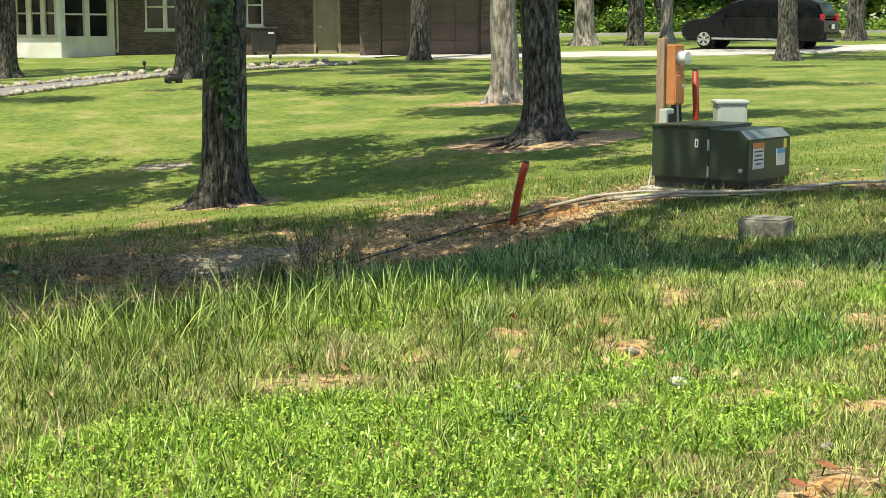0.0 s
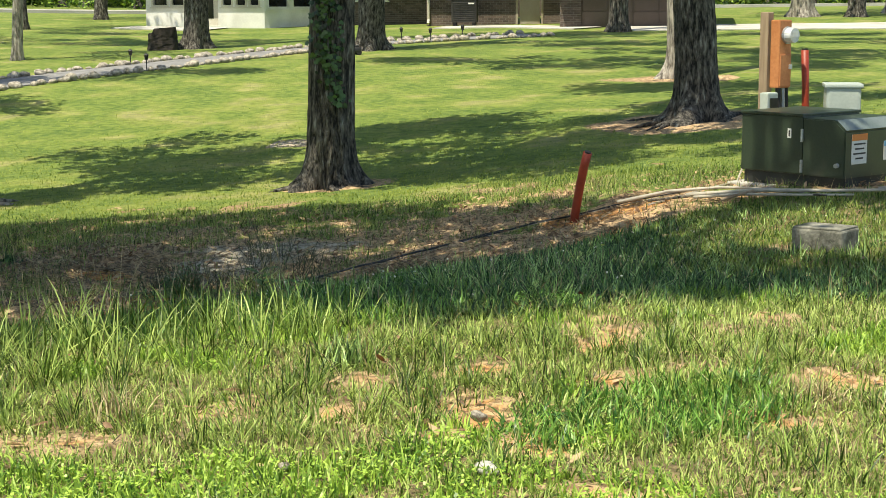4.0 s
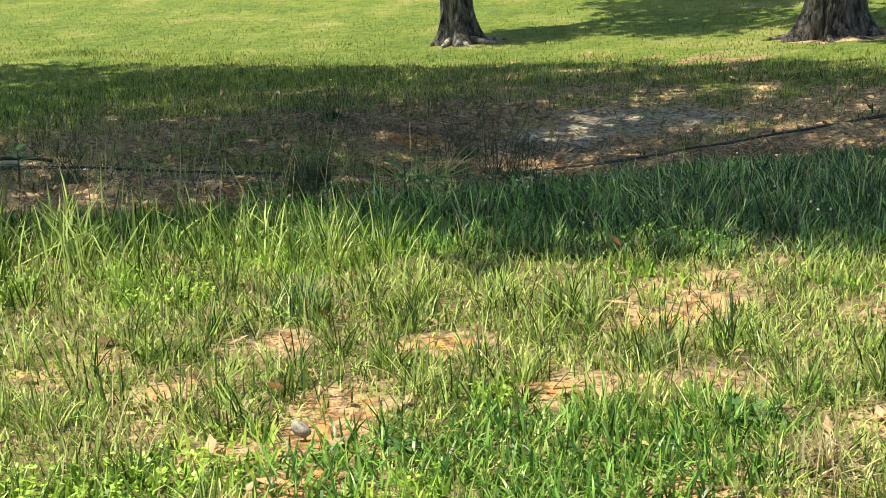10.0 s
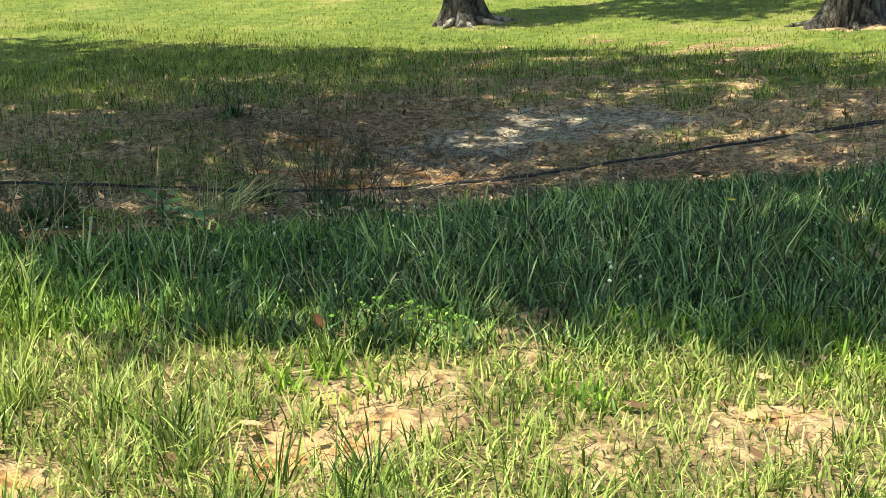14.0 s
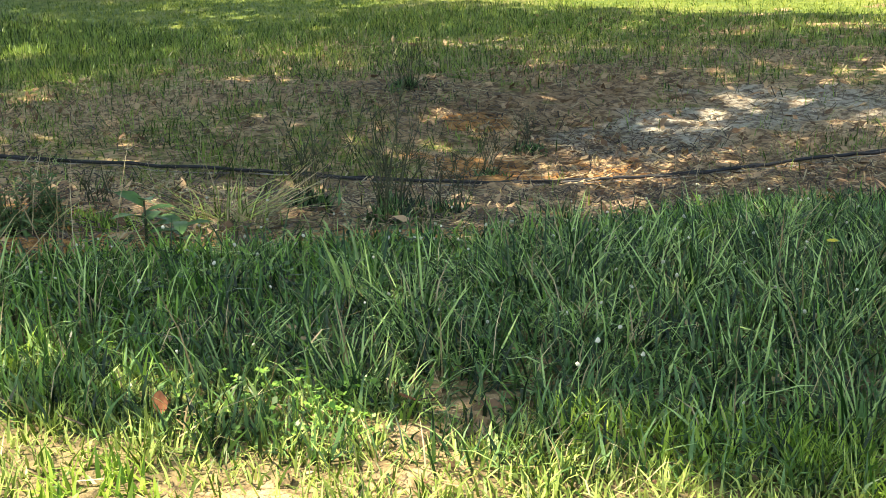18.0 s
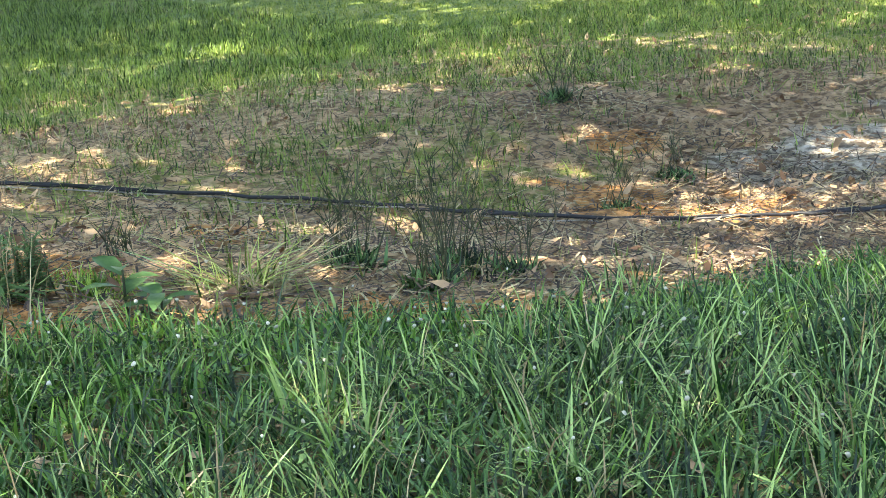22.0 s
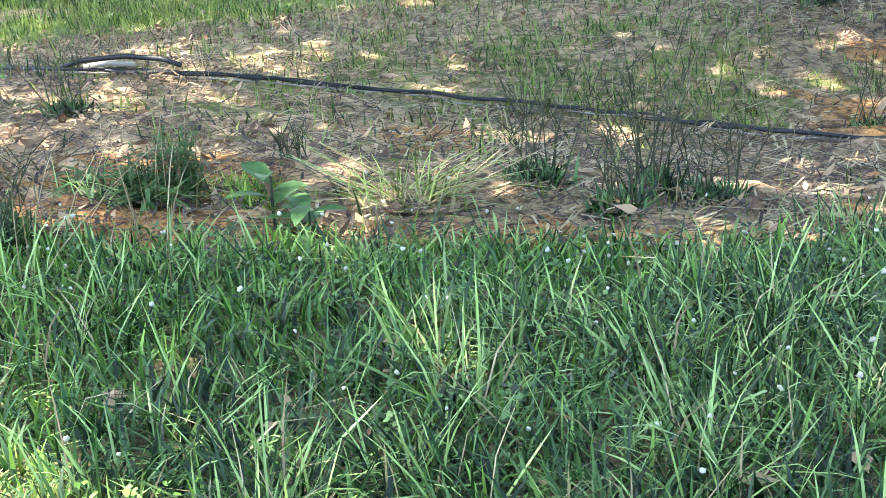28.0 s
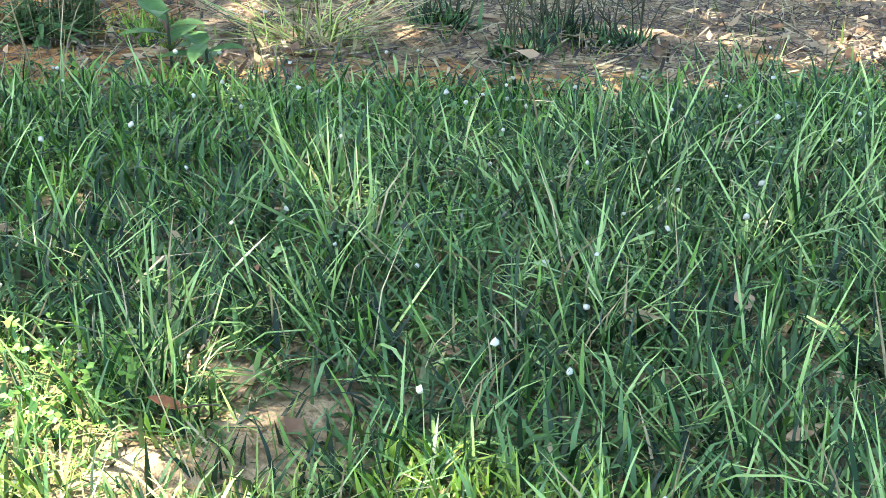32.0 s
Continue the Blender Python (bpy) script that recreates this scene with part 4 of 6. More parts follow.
def brick_material():
    m = bpy.data.materials.new("brick_wall")
    m.use_nodes = True
    n, l = m.node_tree.nodes, m.node_tree.links
    b = n["Principled BSDF"]
    tc, bt, ns, mx, bp = (n.new(k) for k in ("ShaderNodeTexCoord", "ShaderNodeTexBrick", "ShaderNodeTexNoise", "ShaderNodeMix", "ShaderNodeBump"))
    sep, com = n.new("ShaderNodeSeparateXYZ"), n.new("ShaderNodeCombineXYZ")
    l.new(tc.outputs["Object"], sep.inputs[0])
    l.new(sep.outputs[0], com.inputs[0]), l.new(sep.outputs[2], com.inputs[1])
    l.new(com.outputs[0], bt.inputs[0])
    bt.inputs["Scale"].default_value = 1.0
    bt.inputs["Brick Width"].default_value, bt.inputs["Row Height"].default_value, bt.inputs["Mortar Size"].default_value = 0.21, 0.075, 0.006
    bt.inputs["Color1"].default_value, bt.inputs["Color2"].default_value, bt.inputs["Mortar"].default_value = (0.066, 0.05, 0.043, 1), (0.135, 0.098, 0.082, 1), (0.165, 0.145, 0.13, 1)
    ns.inputs["Scale"].default_value, ns.inputs["Detail"].default_value = 3.0, 6
    l.new(tc.outputs["Object"], ns.inputs[0])
    mx.data_type, mx.blend_type = "RGBA", "OVERLAY"
    mx.inputs[0].default_value = 0.5
    l.new(bt.outputs[0], mx.inputs[6]), l.new(ns.outputs[0], mx.inputs[7])
    l.new(mx.outputs[2], b.inputs["Base Color"])
    b.inputs["Roughness"].default_value = 0.9
    bp.inputs["Strength"].default_value, bp.inputs["Distance"].default_value, bp.invert = 0.6, 0.01, True
    l.new(bt.outputs[1], bp.inputs["Height"]), l.new(bp.outputs[0], b.inputs["Normal"])
    return m


M["brick_wall"] = brick_material()


class Face:
    """A stretch of outer wall from a to b, seen from outside (-n side); s runs along it, z is height, out is towards the lawn."""

    def __init__(self, a, b):
        self.a, d = Vector((*a, 0)), Vector((*b, 0)) - Vector((*a, 0))
        self.len, self.u = d.length, d.normalized()
        self.out = Vector((self.u.y, -self.u.x, 0))
        self.turn = Matrix.Rotation(math.atan2(d.y, d.x), 4, "Z")

    def at(self, s, z, out=0.0):
        return self.a + self.u * s + self.out * out + Vector((0, 0, z))

    def slab(self, s0, s1, z0, z1, o0, o1, bevel=0.0, bm=None):
        return box((s1 - s0, o1 - o0, z1 - z0), self.at((s0 + s1) / 2, (z0 + z1) / 2, (o0 + o1) / 2), bevel, self.turn, bm)


def wall_with_holes(ob, f, z0, z1, holes, material, name="wall", thick=0.22):
    """Wall pieces round the openings (s0, s1, z0, z1), joined into one mesh."""
    bm = bmesh.new()
    cuts = sorted({0.0, f.len, *(h[0] for h in holes), *(h[1] for h in holes)})
    levels = sorted({z0, z1, *(h[2] for h in holes), *(h[3] for h in holes)})
    levels = [z for z in levels if z0 <= z <= z1]
    for s0, s1 in zip(cuts, cuts[1:]):
        for a, b in zip(levels, levels[1:]):
            s, z = (s0 + s1) / 2, (a + b) / 2
            if not any(h[0] < s < h[1] and h[2] < z < h[3] for h in holes):
                f.slab(s0, s1, a, b, -thick, 0, 0, bm)
    bmesh.ops.remove_doubles(bm, verts=bm.verts[:], dist=0.0005)
    return part(name, bm, material, ob)


def sash_window(ob, f, s0, s1, z0, z1, paint="white", rails=1, wide=0.07):
    """A window in an opening: frame, meeting rail, dark panes, sill."""
    w = part("window", f.slab(s0, s1, z0, z1, -0.16, -0.15), "glass_dark", ob)
    bm = bmesh.new()
    for a, b, c, d in ((s0, s1, z1 - wide, z1), (s0, s1, z0, z0 + wide), (s0, s0 + wide, z0 + wide, z1 - wide), (s1 - wide, s1, z0 + wide, z1 - wide)):
        f.slab(a, b, c, d, -0.14, 0.012, 0, bm)
    part("window_frame", bm, paint, w)
    for k in range(rails):
        z = z0 + (z1 - z0) * (k + 1) / (rails + 1)
        part("rail", f.slab(s0 + wide, s1 - wide, z - 0.03, z + 0.03, -0.13, -0.03), paint, w)
    zs = [z0 + wide] + [z0 + (z1 - z0) * (k + 1) / (rails + 1) for k in range(rails)] + [z1 - wide]
    for a, b in zip(zs, zs[1:]):
        part("pane", f.slab(s0 + wide, s1 - wide, a + 0.02, b - 0.02, -0.12, -0.112), "glass_dark", w)
    part("window_sill", f.slab(s0 - 0.04, s1 + 0.04, z0 - 0.05, z0 - 0.005, -0.02, 0.05), paint, w)
    return w


def roof_slope(ob, f, s0, s1, eave, over, rise, run, hip0=0.0, hip1=0.0):
    """A shingled slope rising behind a wall: decking and rows of shingles."""
    a, b = f.at(s0, eave, over), f.at(s1, eave, over)
    c, d = f.at(s1 - hip1, eave + rise, -run), f.at(s0 + hip0, eave + rise, -run)
    t = Vector((0, 0, 0.09))
    bm = bmesh.new()
    v = [bm.verts.new(p) for p in (a, b, c, d, a - t, b - t, c - t, d - t)]
    for q in ((0, 1, 2, 3), (7, 6, 5, 4), (0, 4, 5, 1), (1, 5, 6, 2), (2, 6, 7, 3), (3, 7, 4, 0)):
        bm.faces.new([v[i] for i in q])
    deck = part("roof", bm, "shingle", ob)
    rng = random.Random(int(s1 * 100))
    up = ((d - a).cross(b - a)).normalized()
    up = -up if up.z < 0 else up
    rows, bm = 30, bmesh.new()
    for r in range(rows):
        k0, k1 = r / rows, (r + 1.15) / rows
        l0, r0 = a.lerp(d, k0), b.lerp(c, k0)
        l1, r1 = a.lerp(d, min(k1, 1)), b.lerp(c, min(k1, 1))
        n = max(2, int((r0 - l0).length / 0.3))
        for i in range(n):
            p0, p1, h = i / n, (i + 1) / n - 0.01, 0.006 + 0.008 * rng.random()
            q = [l0.lerp(r0, p0) + up * (h + 0.008), l0.lerp(r0, p1) + up * (h + 0.008), l1.lerp(r1, p1) + up * 0.003, l1.lerp(r1, p0) + up * 0.003]
            bm.faces.new([bm.verts.new(x) for x in q])
    tagged(part("shingles", bm, "shingle", deck), kind="stuff")
    part("gutter", f.slab(s0, s1, eave - 0.14, eave + 0.0, over - 0.02, over + 0.09, 0.02), "cream", ob)
    part("soffit", f.slab(s0 + 0.02, s1 - 0.02, eave - 0.12, eave - 0.09, -0.02, over - 0.03), "cream", ob)
    return deck


def downspout(ob, f, s, z0, z1):
    part("downspout", tube([f.at(s, z1, 0.35), f.at(s, z1 - 0.15, 0.2), f.at(s, z1 - 0.35, 0.06), f.at(s, z0 + 0.25, 0.06), f.at(s, z0 + 0.1, 0.22)], 0.045, 6), "cream", ob)


def house():
    ob = thing("house", Matrix(), "single-storey dark brick house with a white sunroom and grey shingle roofs", "house")
    z0 = BASE - 0.35
    # sunroom, two sides
    f = Face((-18.15, 57.3), (-13.5, 56.5))
    wins = [(0.22, 0.92), (0.98, 1.6), (3.02, 3.5), (3.56, 4.04), (4.08, 4.56)]
    door = (2.05, 2.9, BASE + 0.02, BASE + 2.12)
    wall_with_holes(ob, f, z0, 3.2, [(a, b, BASE + 0.68, 3.0) for a, b in wins] + [door], "white")
    for a, b in wins:
        sash_window(ob, f, a, b, BASE + 0.68, 3.0, "cream")
    d = part("door", f.slab(door[0] + 0.05, door[1] - 0.05, door[2], door[3] - 0.04, -0.13, -0.08, 0.006), "cream", ob, "cream half-glazed door")
    part("pane", f.slab(door[0] + 0.22, door[1] - 0.22, door[2] + 0.25, door[3] - 0.22, -0.085, -0.072), "glass_dark", d)
    part("door_handle", cyl(0.03, 0.03, 0.07, f.at(door[0] + 0.13, BASE + 1.0, -0.03), 8, Matrix.Rotation(radians(90), 4, "X")), "chrome", d)
    roof_slope(ob, f, -0.55, f.len + 0.35, 3.22, 0.7, 1.75, 4.0, 2.6, -1.0)
    g = Face((-13.5, 56.5), (-11.95, 58.2))
    wall_with_holes(ob, g, z0, 3.2, [(0.12, 1.08, BASE + 0.62, 3.0), (1.16, 2.12, BASE + 0.62, 3.0)], "white")
    sash_window(ob, g, 0.12, 1.08, BASE + 0.62, 3.0, "white")
    sash_window(ob, g, 1.16, 2.12, BASE + 0.62, 3.0, "white")
    roof_slope(ob, g, -0.3, g.len + 0.2, 3.22, 0.45, 1.75, 4.0, 1.2, 0.0)
    # brick walls
    f1 = Face((-11.95, 58.3), (-7.75, 58.5))
    wall_with_holes(ob, f1, z0, 3.85, [(1.1, 2.55, BASE + 0.9, BASE + 2.6)], "brick_wall")
    sash_window(ob, f1, 1.1, 1.82, BASE + 0.9, BASE + 2.6, "white")
    sash_window(ob, f1, 1.83, 2.55, BASE + 0.9, BASE + 2.6, "white")
    roof_slope(ob, f1, -0.3, f1.len + 0.2, 3.85, 1.25, 2.6, 5.5)
    downspout(ob, f1, 0.1, BASE, 3.75)
    f2 = Face((-7.7, 56.6), (-2.9, 56.8))
    wall_with_holes(ob, f2, z0, 3.4, [(0.75, 1.35, BASE + 1.05, BASE + 2.5), (3.2, 4.0, BASE + 0.05, BASE + 2.12)], "brick_wall")
    sash_window(ob, f2, 0.75, 1.35, BASE + 1.05, BASE + 2.5, "white")
    d = part("door", f2.slab(3.25, 3.95, BASE + 0.05, BASE + 2.08, -0.14, -0.08, 0.006), "door_tan", ob, "plain tan side door")
    part("door_handle", cyl(0.03, 0.03, 0.07, f2.at(3.36, BASE + 1.0, -0.03), 8, Matrix.Rotation(radians(90), 4, "X")), "chrome", d)
    for a, b, c, e in ((3.12, 3.2, BASE, BASE + 2.2), (4.0, 4.08, BASE, BASE + 2.2), (3.2, 4.0, BASE + 2.12, BASE + 2.2)):
        part("door_frame", f2.slab(a, b, c, e, -0.1, 0.02), "door_tan", ob)
    roof_slope(ob, f2, -0.4, f2.len + 0.3, 3.4, 0.7, 2.6, 5.5)
    downspout(ob, f2, 0.08, BASE, 3.3)
    # garage
    f3 = Face((-2.75, 53.1), (1.7, 53.5))
    wall_with_holes(ob, f3, z0, 3.3, [(0.68, 4.05, BASE, BASE + 2.2)], "brick_wall")
    gd = part("garage_door", f3.slab(0.68, 4.05, BASE, BASE + 2.2, -0.14, -0.1), "garage", ob, "dark brown sectional garage door")
    for r in range(4):
        for c in range(4):
            part("panel", f3.slab(0.72 + c * 0.83, 0.72 + c * 0.83 + 0.78, BASE + 0.04 + r * 0.54, BASE + 0.04 + r * 0.54 + 0.5, -0.1, -0.08, 0.012), "garage", gd)
    roof_slope(ob, f3, -0.5, f3.len + 0.5, 3.3, 0.8, 2.4, 5.0)
    wall_with_holes(ob, Face((-2.85, 56.6), (-2.75, 53.12)), z0, 3.3, [], "brick_wall")
    wall_with_holes(ob, Face((1.72, 53.52), (1.6, 63)), z0, 3.3, [], "brick_wall")
    # back and sides, plain
    wall_with_holes(ob, Face((1.6, 66), (-18.6, 66)), z0, 3.3, [], "brick_wall")
    wall_with_holes(ob, Face((-18.6, 66), (-18.2, 57.5)), z0, 3.2, [], "white")
    # small wall lamp and meter
    part("flood_lamp", cyl(0.06, 0.05, 0.12, f2.at(2.15, BASE + 2.45, 0.05), 8, Matrix.Rotation(radians(60), 4, "X")), "lamp_white", ob)
    part("flood_lamp", cyl(0.06, 0.05, 0.12, f2.at(2.4, BASE + 2.45, 0.05), 8, Matrix.Rotation(radians(60), 4, "X")), "lamp_white", ob)
    return ob


house()


def ac_unit():
    ob = thing("air_conditioner", Matrix.Translation((-6.22, 55.7, ground_z(-6.22, 55.7))) @ pose(0, 0, 0, 0, 0, 4), "dark square outdoor air conditioner on short feet", "air conditioner")
    part("body", box((0.86, 0.86, 0.78), (0, 0, 0.53), 0.03), "ac", ob)
    for k in range(9):
        part("louvre", box((0.78, 0.02, 0.028), (0, -0.437, 0.24 + k * 0.07), 0.004), "ac", ob)
    part("lid", box((0.94, 0.94, 0.06), (0, 0, 0.95), 0.02), "ac", ob)
    for a in (-1, 1):
        for b in (-1, 1):
            part("foot", box((0.1, 0.1, 0.2), (0.33 * a, 0.33 * b, 0.07)), "black", ob)
    part("label", box((0.2, 0.004, 0.05), (0.25, -0.45, 0.78)), "label_white", ob)


ac_unit()


def minivan():
    ob = thing("minivan", Matrix.Translation(gp(11.0, 55.4, -0.02)) @ pose(0, 0, 0, 0, 1.0, -30), "glossy black minivan parked on the pale driveway", "car")
    # profile along its length (front at -x): lower body and cabin
    low = [(-2.52, 0.45), (-2.55, 0.72), (-2.35, 0.95), (-1.55, 1.08), (-1.5, 1.1), (2.3, 1.12), (2.5, 1.0), (2.53, 0.5), (2.4, 0.3), (-2.35, 0.28)]
    bm = bmesh.new()
    rings = []
    for yy, sc in ((-0.98, 0.97), (-0.9, 1.0), (0.9, 1.0), (0.98, 0.97)):
        rings.append([bm.verts.new((x * sc, yy, 0.7 + (z - 0.7) * (1.0 if sc == 1 else 0.93))) for x, z in low])
    for a, b in zip(rings, rings[1:]):
        for k in range(len(low)):
            bm.faces.new((a[k], a[(k + 1) % len(low)], b[(k + 1) % len(low)], b[k]))
    bm.faces.new(rings[0][::-1]), bm.faces.new(rings[-1])
    part("body", bm, "van_paint", ob, smooth=False)
    cab = [(-1.62, 1.06), (-0.75, 1.62), (-0.45, 1.71), (1.9, 1.73), (2.18, 1.62), (2.42, 1.08)]
    bm = bmesh.new()
    rings = []
    for yy, k in ((-0.9, 0), (-0.72, 1), (0.72, 1), (0.9, 0)):
        rings.append([bm.verts.new((x, yy if z < 1.2 else yy * 0.9, z if k else 1.06 + (z - 1.06) * 0.93)) for x, z in cab])
    for a, b in zip(rings, rings[1:]):
        for k in range(len(cab)):
            bm.faces.new((a[k], a[(k + 1) % len(cab)], b[(k + 1) % len(cab)], b[k]))
    bm.faces.new(rings[0][::-1]), bm.faces.new(rings[-1])
    part("cabin", bm, "van_paint", ob)
    for sy in (-1, 1):
        for x0, x1, t0, t1 in ((-1.2, -0.5, 0.35, 0.0), (-0.42, 0.62, 0, 0), (0.7, 1.95, 0, 0.12)):
            y0, y1 = 0.902 * sy, 0.835 * sy
            bm = bmesh.new()
            q = [bm.verts.new(p) for p in ((x0, y0, 1.13), (x1, y0, 1.13), (x1 - t1, y1, 1.55), (x0 + t0, y1, 1.55))]
            bm.faces.new(q if sy < 0 else q[::-1])
            bmesh.ops.solidify(bm, geom=bm.faces[:], thickness=0.02)
            part("side_window", bm, "glass_dark", ob)
        part("sill_trim", box((2.9, 0.03, 0.07), (0.05, 0.985 * sy, 0.36), 0.01), "chrome", ob, "chrome side strip")
        part("mirror", box((0.16, 0.2, 0.14), (-0.98, 1.04 * sy, 1.13), 0.04), "van_paint", ob)
        part("tail_light", box((0.16, 0.12, 0.42), (2.42, 0.84 * sy, 1.02), 0.04), "tail_red", ob, "red tail light")
        part("headlight", box((0.34, 0.16, 0.16), (-2.28, 0.78 * sy, 0.82), 0.05), "lamp_white", ob)
        for wx in (-1.68, 1.45):
            turn = Matrix.Rotation(radians(90 * sy), 4, "X")
            w = part("wheel", cyl(0.34, 0.34, 0.22, (wx, 0.78 * sy, 0.34), 24, turn), "tyre", ob)
            part("rim", cyl(0.235, 0.215, 0.03, (wx, 0.995 * sy, 0.34), 20, turn), "chrome", w, "silver alloy rim")
            part("hub", cyl(0.06, 0.05, 0.02, (wx, 1.02 * sy, 0.34), 10, turn), "chrome", w)
            # black blocks on the solid rim paint the shade between spokes
            for k in range(5):
                a = 2 * math.pi * k / 5
                part("rim_gap_dark", box((0.05, 0.006, 0.11), (wx + 0.14 * math.sin(a), 1.027 * sy, 0.34 + 0.14 * math.cos(a)), 0, Matrix.Rotation(a, 4, "Y")), "black", w)
    part("windscreen", box((0.02, 1.5, 0.86), (-1.16, 0, 1.37), 0, Matrix.Rotation(radians(57), 4, "Y")), "glass_dark", ob)
    part("rear_window", box((0.02, 1.4, 0.48), (2.33, 0, 1.38), 0, Matrix.Rotation(radians(-24), 4, "Y")), "glass_dark", ob)
    part("bumper", box((0.22, 1.84, 0.26), (2.5, 0, 0.5), 0.06), "van_paint", ob)
    part("number_plate", box((0.02, 0.31, 0.15), (2.56, 0, 0.82), 0.004), "label_white", ob)
    part("roof_rail", box((2.2, 0.04, 0.04), (0.7, -0.66, 1.75), 0.01), "black", ob)
    part("roof_rail", box((2.2, 0.04, 0.04), (0.7, 0.66, 1.75), 0.01), "black", ob)


minivan()


def ribbon(name, pts, width, material, label, category, up=0.02, thick=0.12, kind="structure", step=0.8):
    """A paved strip that follows the ground along points."""
    pts = [Vector((*p, 0)) for p in pts]
    dense = []
    for a, b in zip(pts, pts[1:]):
        n = max(1, int((b - a).length / step))
        dense += [a.lerp(b, k / n) for k in range(n)]
    dense.append(pts[-1])
    v, f = [], []
    for i, p in enumerate(dense):
        d = (dense[min(i + 1, len(dense) - 1)] - dense[max(i - 1, 0)]).normalized()
        s = Vector((-d.y, d.x, 0))
        for k in (-0.5, -0.17, 0.17, 0.5):
            q = p + s * width * k
            z = ground_z(q.x, q.y) + up
            v.append((q.x, q.y, z))
        for k in (-0.5, 0.5):
            q = p + s * width * k
            v.append((q.x, q.y, ground_z(q.x, q.y) + up - thick))
    for i in range(len(dense) - 1):
        a, b = i * 6, i * 6 + 6
        f += [(a, a + 1, b + 1, b), (a + 1, a + 2, b + 2, b + 1), (a + 2, a + 3, b + 3, b + 2), (a + 4, a, b, b + 4), (a + 3, a + 5, b + 5, b + 3)]
    ob = mesh_from(name, v, f, material)
    return tagged(ob, label, category, kind=kind)


ribbon("driveway", [(-0.6, 52.2), (5, 53.2), (10, 53.6), (16, 54.2), (40, 56)], 3.4, "concrete", "pale concrete driveway before the garage", "driveway", 0.03)
ribbon("pavement", [(-7.0, 54.9), (-4.5, 54.6), (-1.8, 52.4)], 1.3, "concrete", "pale concrete walk beside the house", "pavement", 0.036)
ribbon("patio", [(-18.6, 56.3), (-15, 55.5)], 1.8, "concrete", "pale concrete patio before the sunroom", "patio", 0.04)
ribbon("road", [(-90, 62), (-60, 66), (-42, 71), (-28, 77), (-10, 84), (20, 87), (90, 92)], 3.0, "asphalt", "narrow pale road beyond the lawn", "road", 0.14, 0.3, step=2.5)

# ---- the gravel path, its stones and lights ----
PATH_MID = [(-21.5, 24.3), (-19.6, 25.6), (-17.2, 27.4), (-15.1, 29.6), (-13.7, 31.9), (-12.3, 34.2), (-10.9, 36.6), (-9.7, 39.3), (-8.7, 42.2), (-7.6, 45.0), (-5.6, 46.9), (-3.0, 48.8)]
ribbon("gravel_path", PATH_MID, 1.5, "gravel", "grey gravel garden path edged with stones", "path", 0.025, 0.1)


def stone_mesh(seed):
    bm = bmesh.new()
    bmesh.ops.create_icosphere(bm, subdivisions=2, radius=0.5)
    for v in bm.verts:
        v.co *= 1 + 0.28 * noise.noise(v.co * 2.1 + Vector((seed * 7.3, 0, 0)))
        v.co.z *= 0.68
    me = bpy.data.meshes.new("edging_stone")
    bm.to_mesh(me)
    bm.free()
    me.polygons.foreach_set("use_smooth", np.ones(len(me.polygons), dtype=bool))
    me.materials.append(M["stone"])
    return me


STONES = [stone_mesh(k) for k in range(6)]


def edging():
    rng = random.Random(9)
    pts = [Vector((*p, 0)) for p in PATH_MID]
    for sgn in (-1, 1):
        for a, b in zip(pts, pts[1:]):
            d = (b - a).normalized()
            s = Vector((-d.y, d.x, 0)) * sgn
            k = 0.0
            while k < (b - a).length:
                r = rng.uniform(0.13, 0.33)
                p = a + d * k + s * (0.83 + rng.uniform(-0.06, 0.06))
                ob = new("edging_stone", rng.choice(STONES))
                ob.matrix_basis = Matrix.Translation(gp(p.x, p.y, r * 0.16)) @ pose(0, 0, 0, rng.uniform(-15, 15), rng.uniform(-15, 15), rng.uniform(0, 360)) @ Matrix.Diagonal((r, r * rng.uniform(0.7, 1.0), r * rng.uniform(0.75, 1.1), 1))
                tagged(ob, "rounded tan field stone edging the gravel path", "stone", "path edging stones")
                k += r * rng.uniform(0.95, 1.4)


edging()


def path_light(x, y):
    ob = thing("path_light", Matrix.Translation(gp(x, y)) @ pose(0, 0, 0, R.uniform(-3, 3), R.uniform(-3, 3), 0) @ Matrix.Scale(0.82, 4), "small black solar path light on a stake", "path light", "path lights")
    part("stake", cyl(0.016, 0.016, 0.36, (0, 0, -0.05), 8), "black", ob)
    part("lamp", cyl(0.045, 0.065, 0.11, (0, 0, 0.31), 10), "glass_dark", ob)
    part("cap", cyl(0.08, 0.025, 0.05, (0, 0, 0.42), 12), "black", ob)
    part("collar", cyl(0.05, 0.05, 0.02, (0, 0, 0.29), 10), "black", ob)


for x, y in [(-14.5, 28.45), (-13.5, 33.4), (-12.5, 31.85), (-11.45, 37.1), (-10.6, 35.8), (-8.5, 45.4), (-6.9, 47.4), (-5.85, 46.2), (-5.2, 48.0), (-17.6, 28.9)]:
    path_light(x, y)


def stump():
    ob = thing("tree_stump", Matrix.Translation(gp(-13.25, 44.7)), "dark cut tree stump beside a tree", "stump")
    v, f = trunk_mesh(0.40, 9.0, (0, 0), 0.12, 77, 24, 24)
    v = [(x, y, min(z * 0.4, 0.46 if x < -0.12 else 0.62 + 0.08 * x)) for x, y, z in v]
    mesh_from("wood", v, f, "stump", ob)
    part("cut_face", cyl(0.385, 0.375, 0.04, (0.0, 0, 0.445), 20), "stump", ob, "dark cut top")


stump()


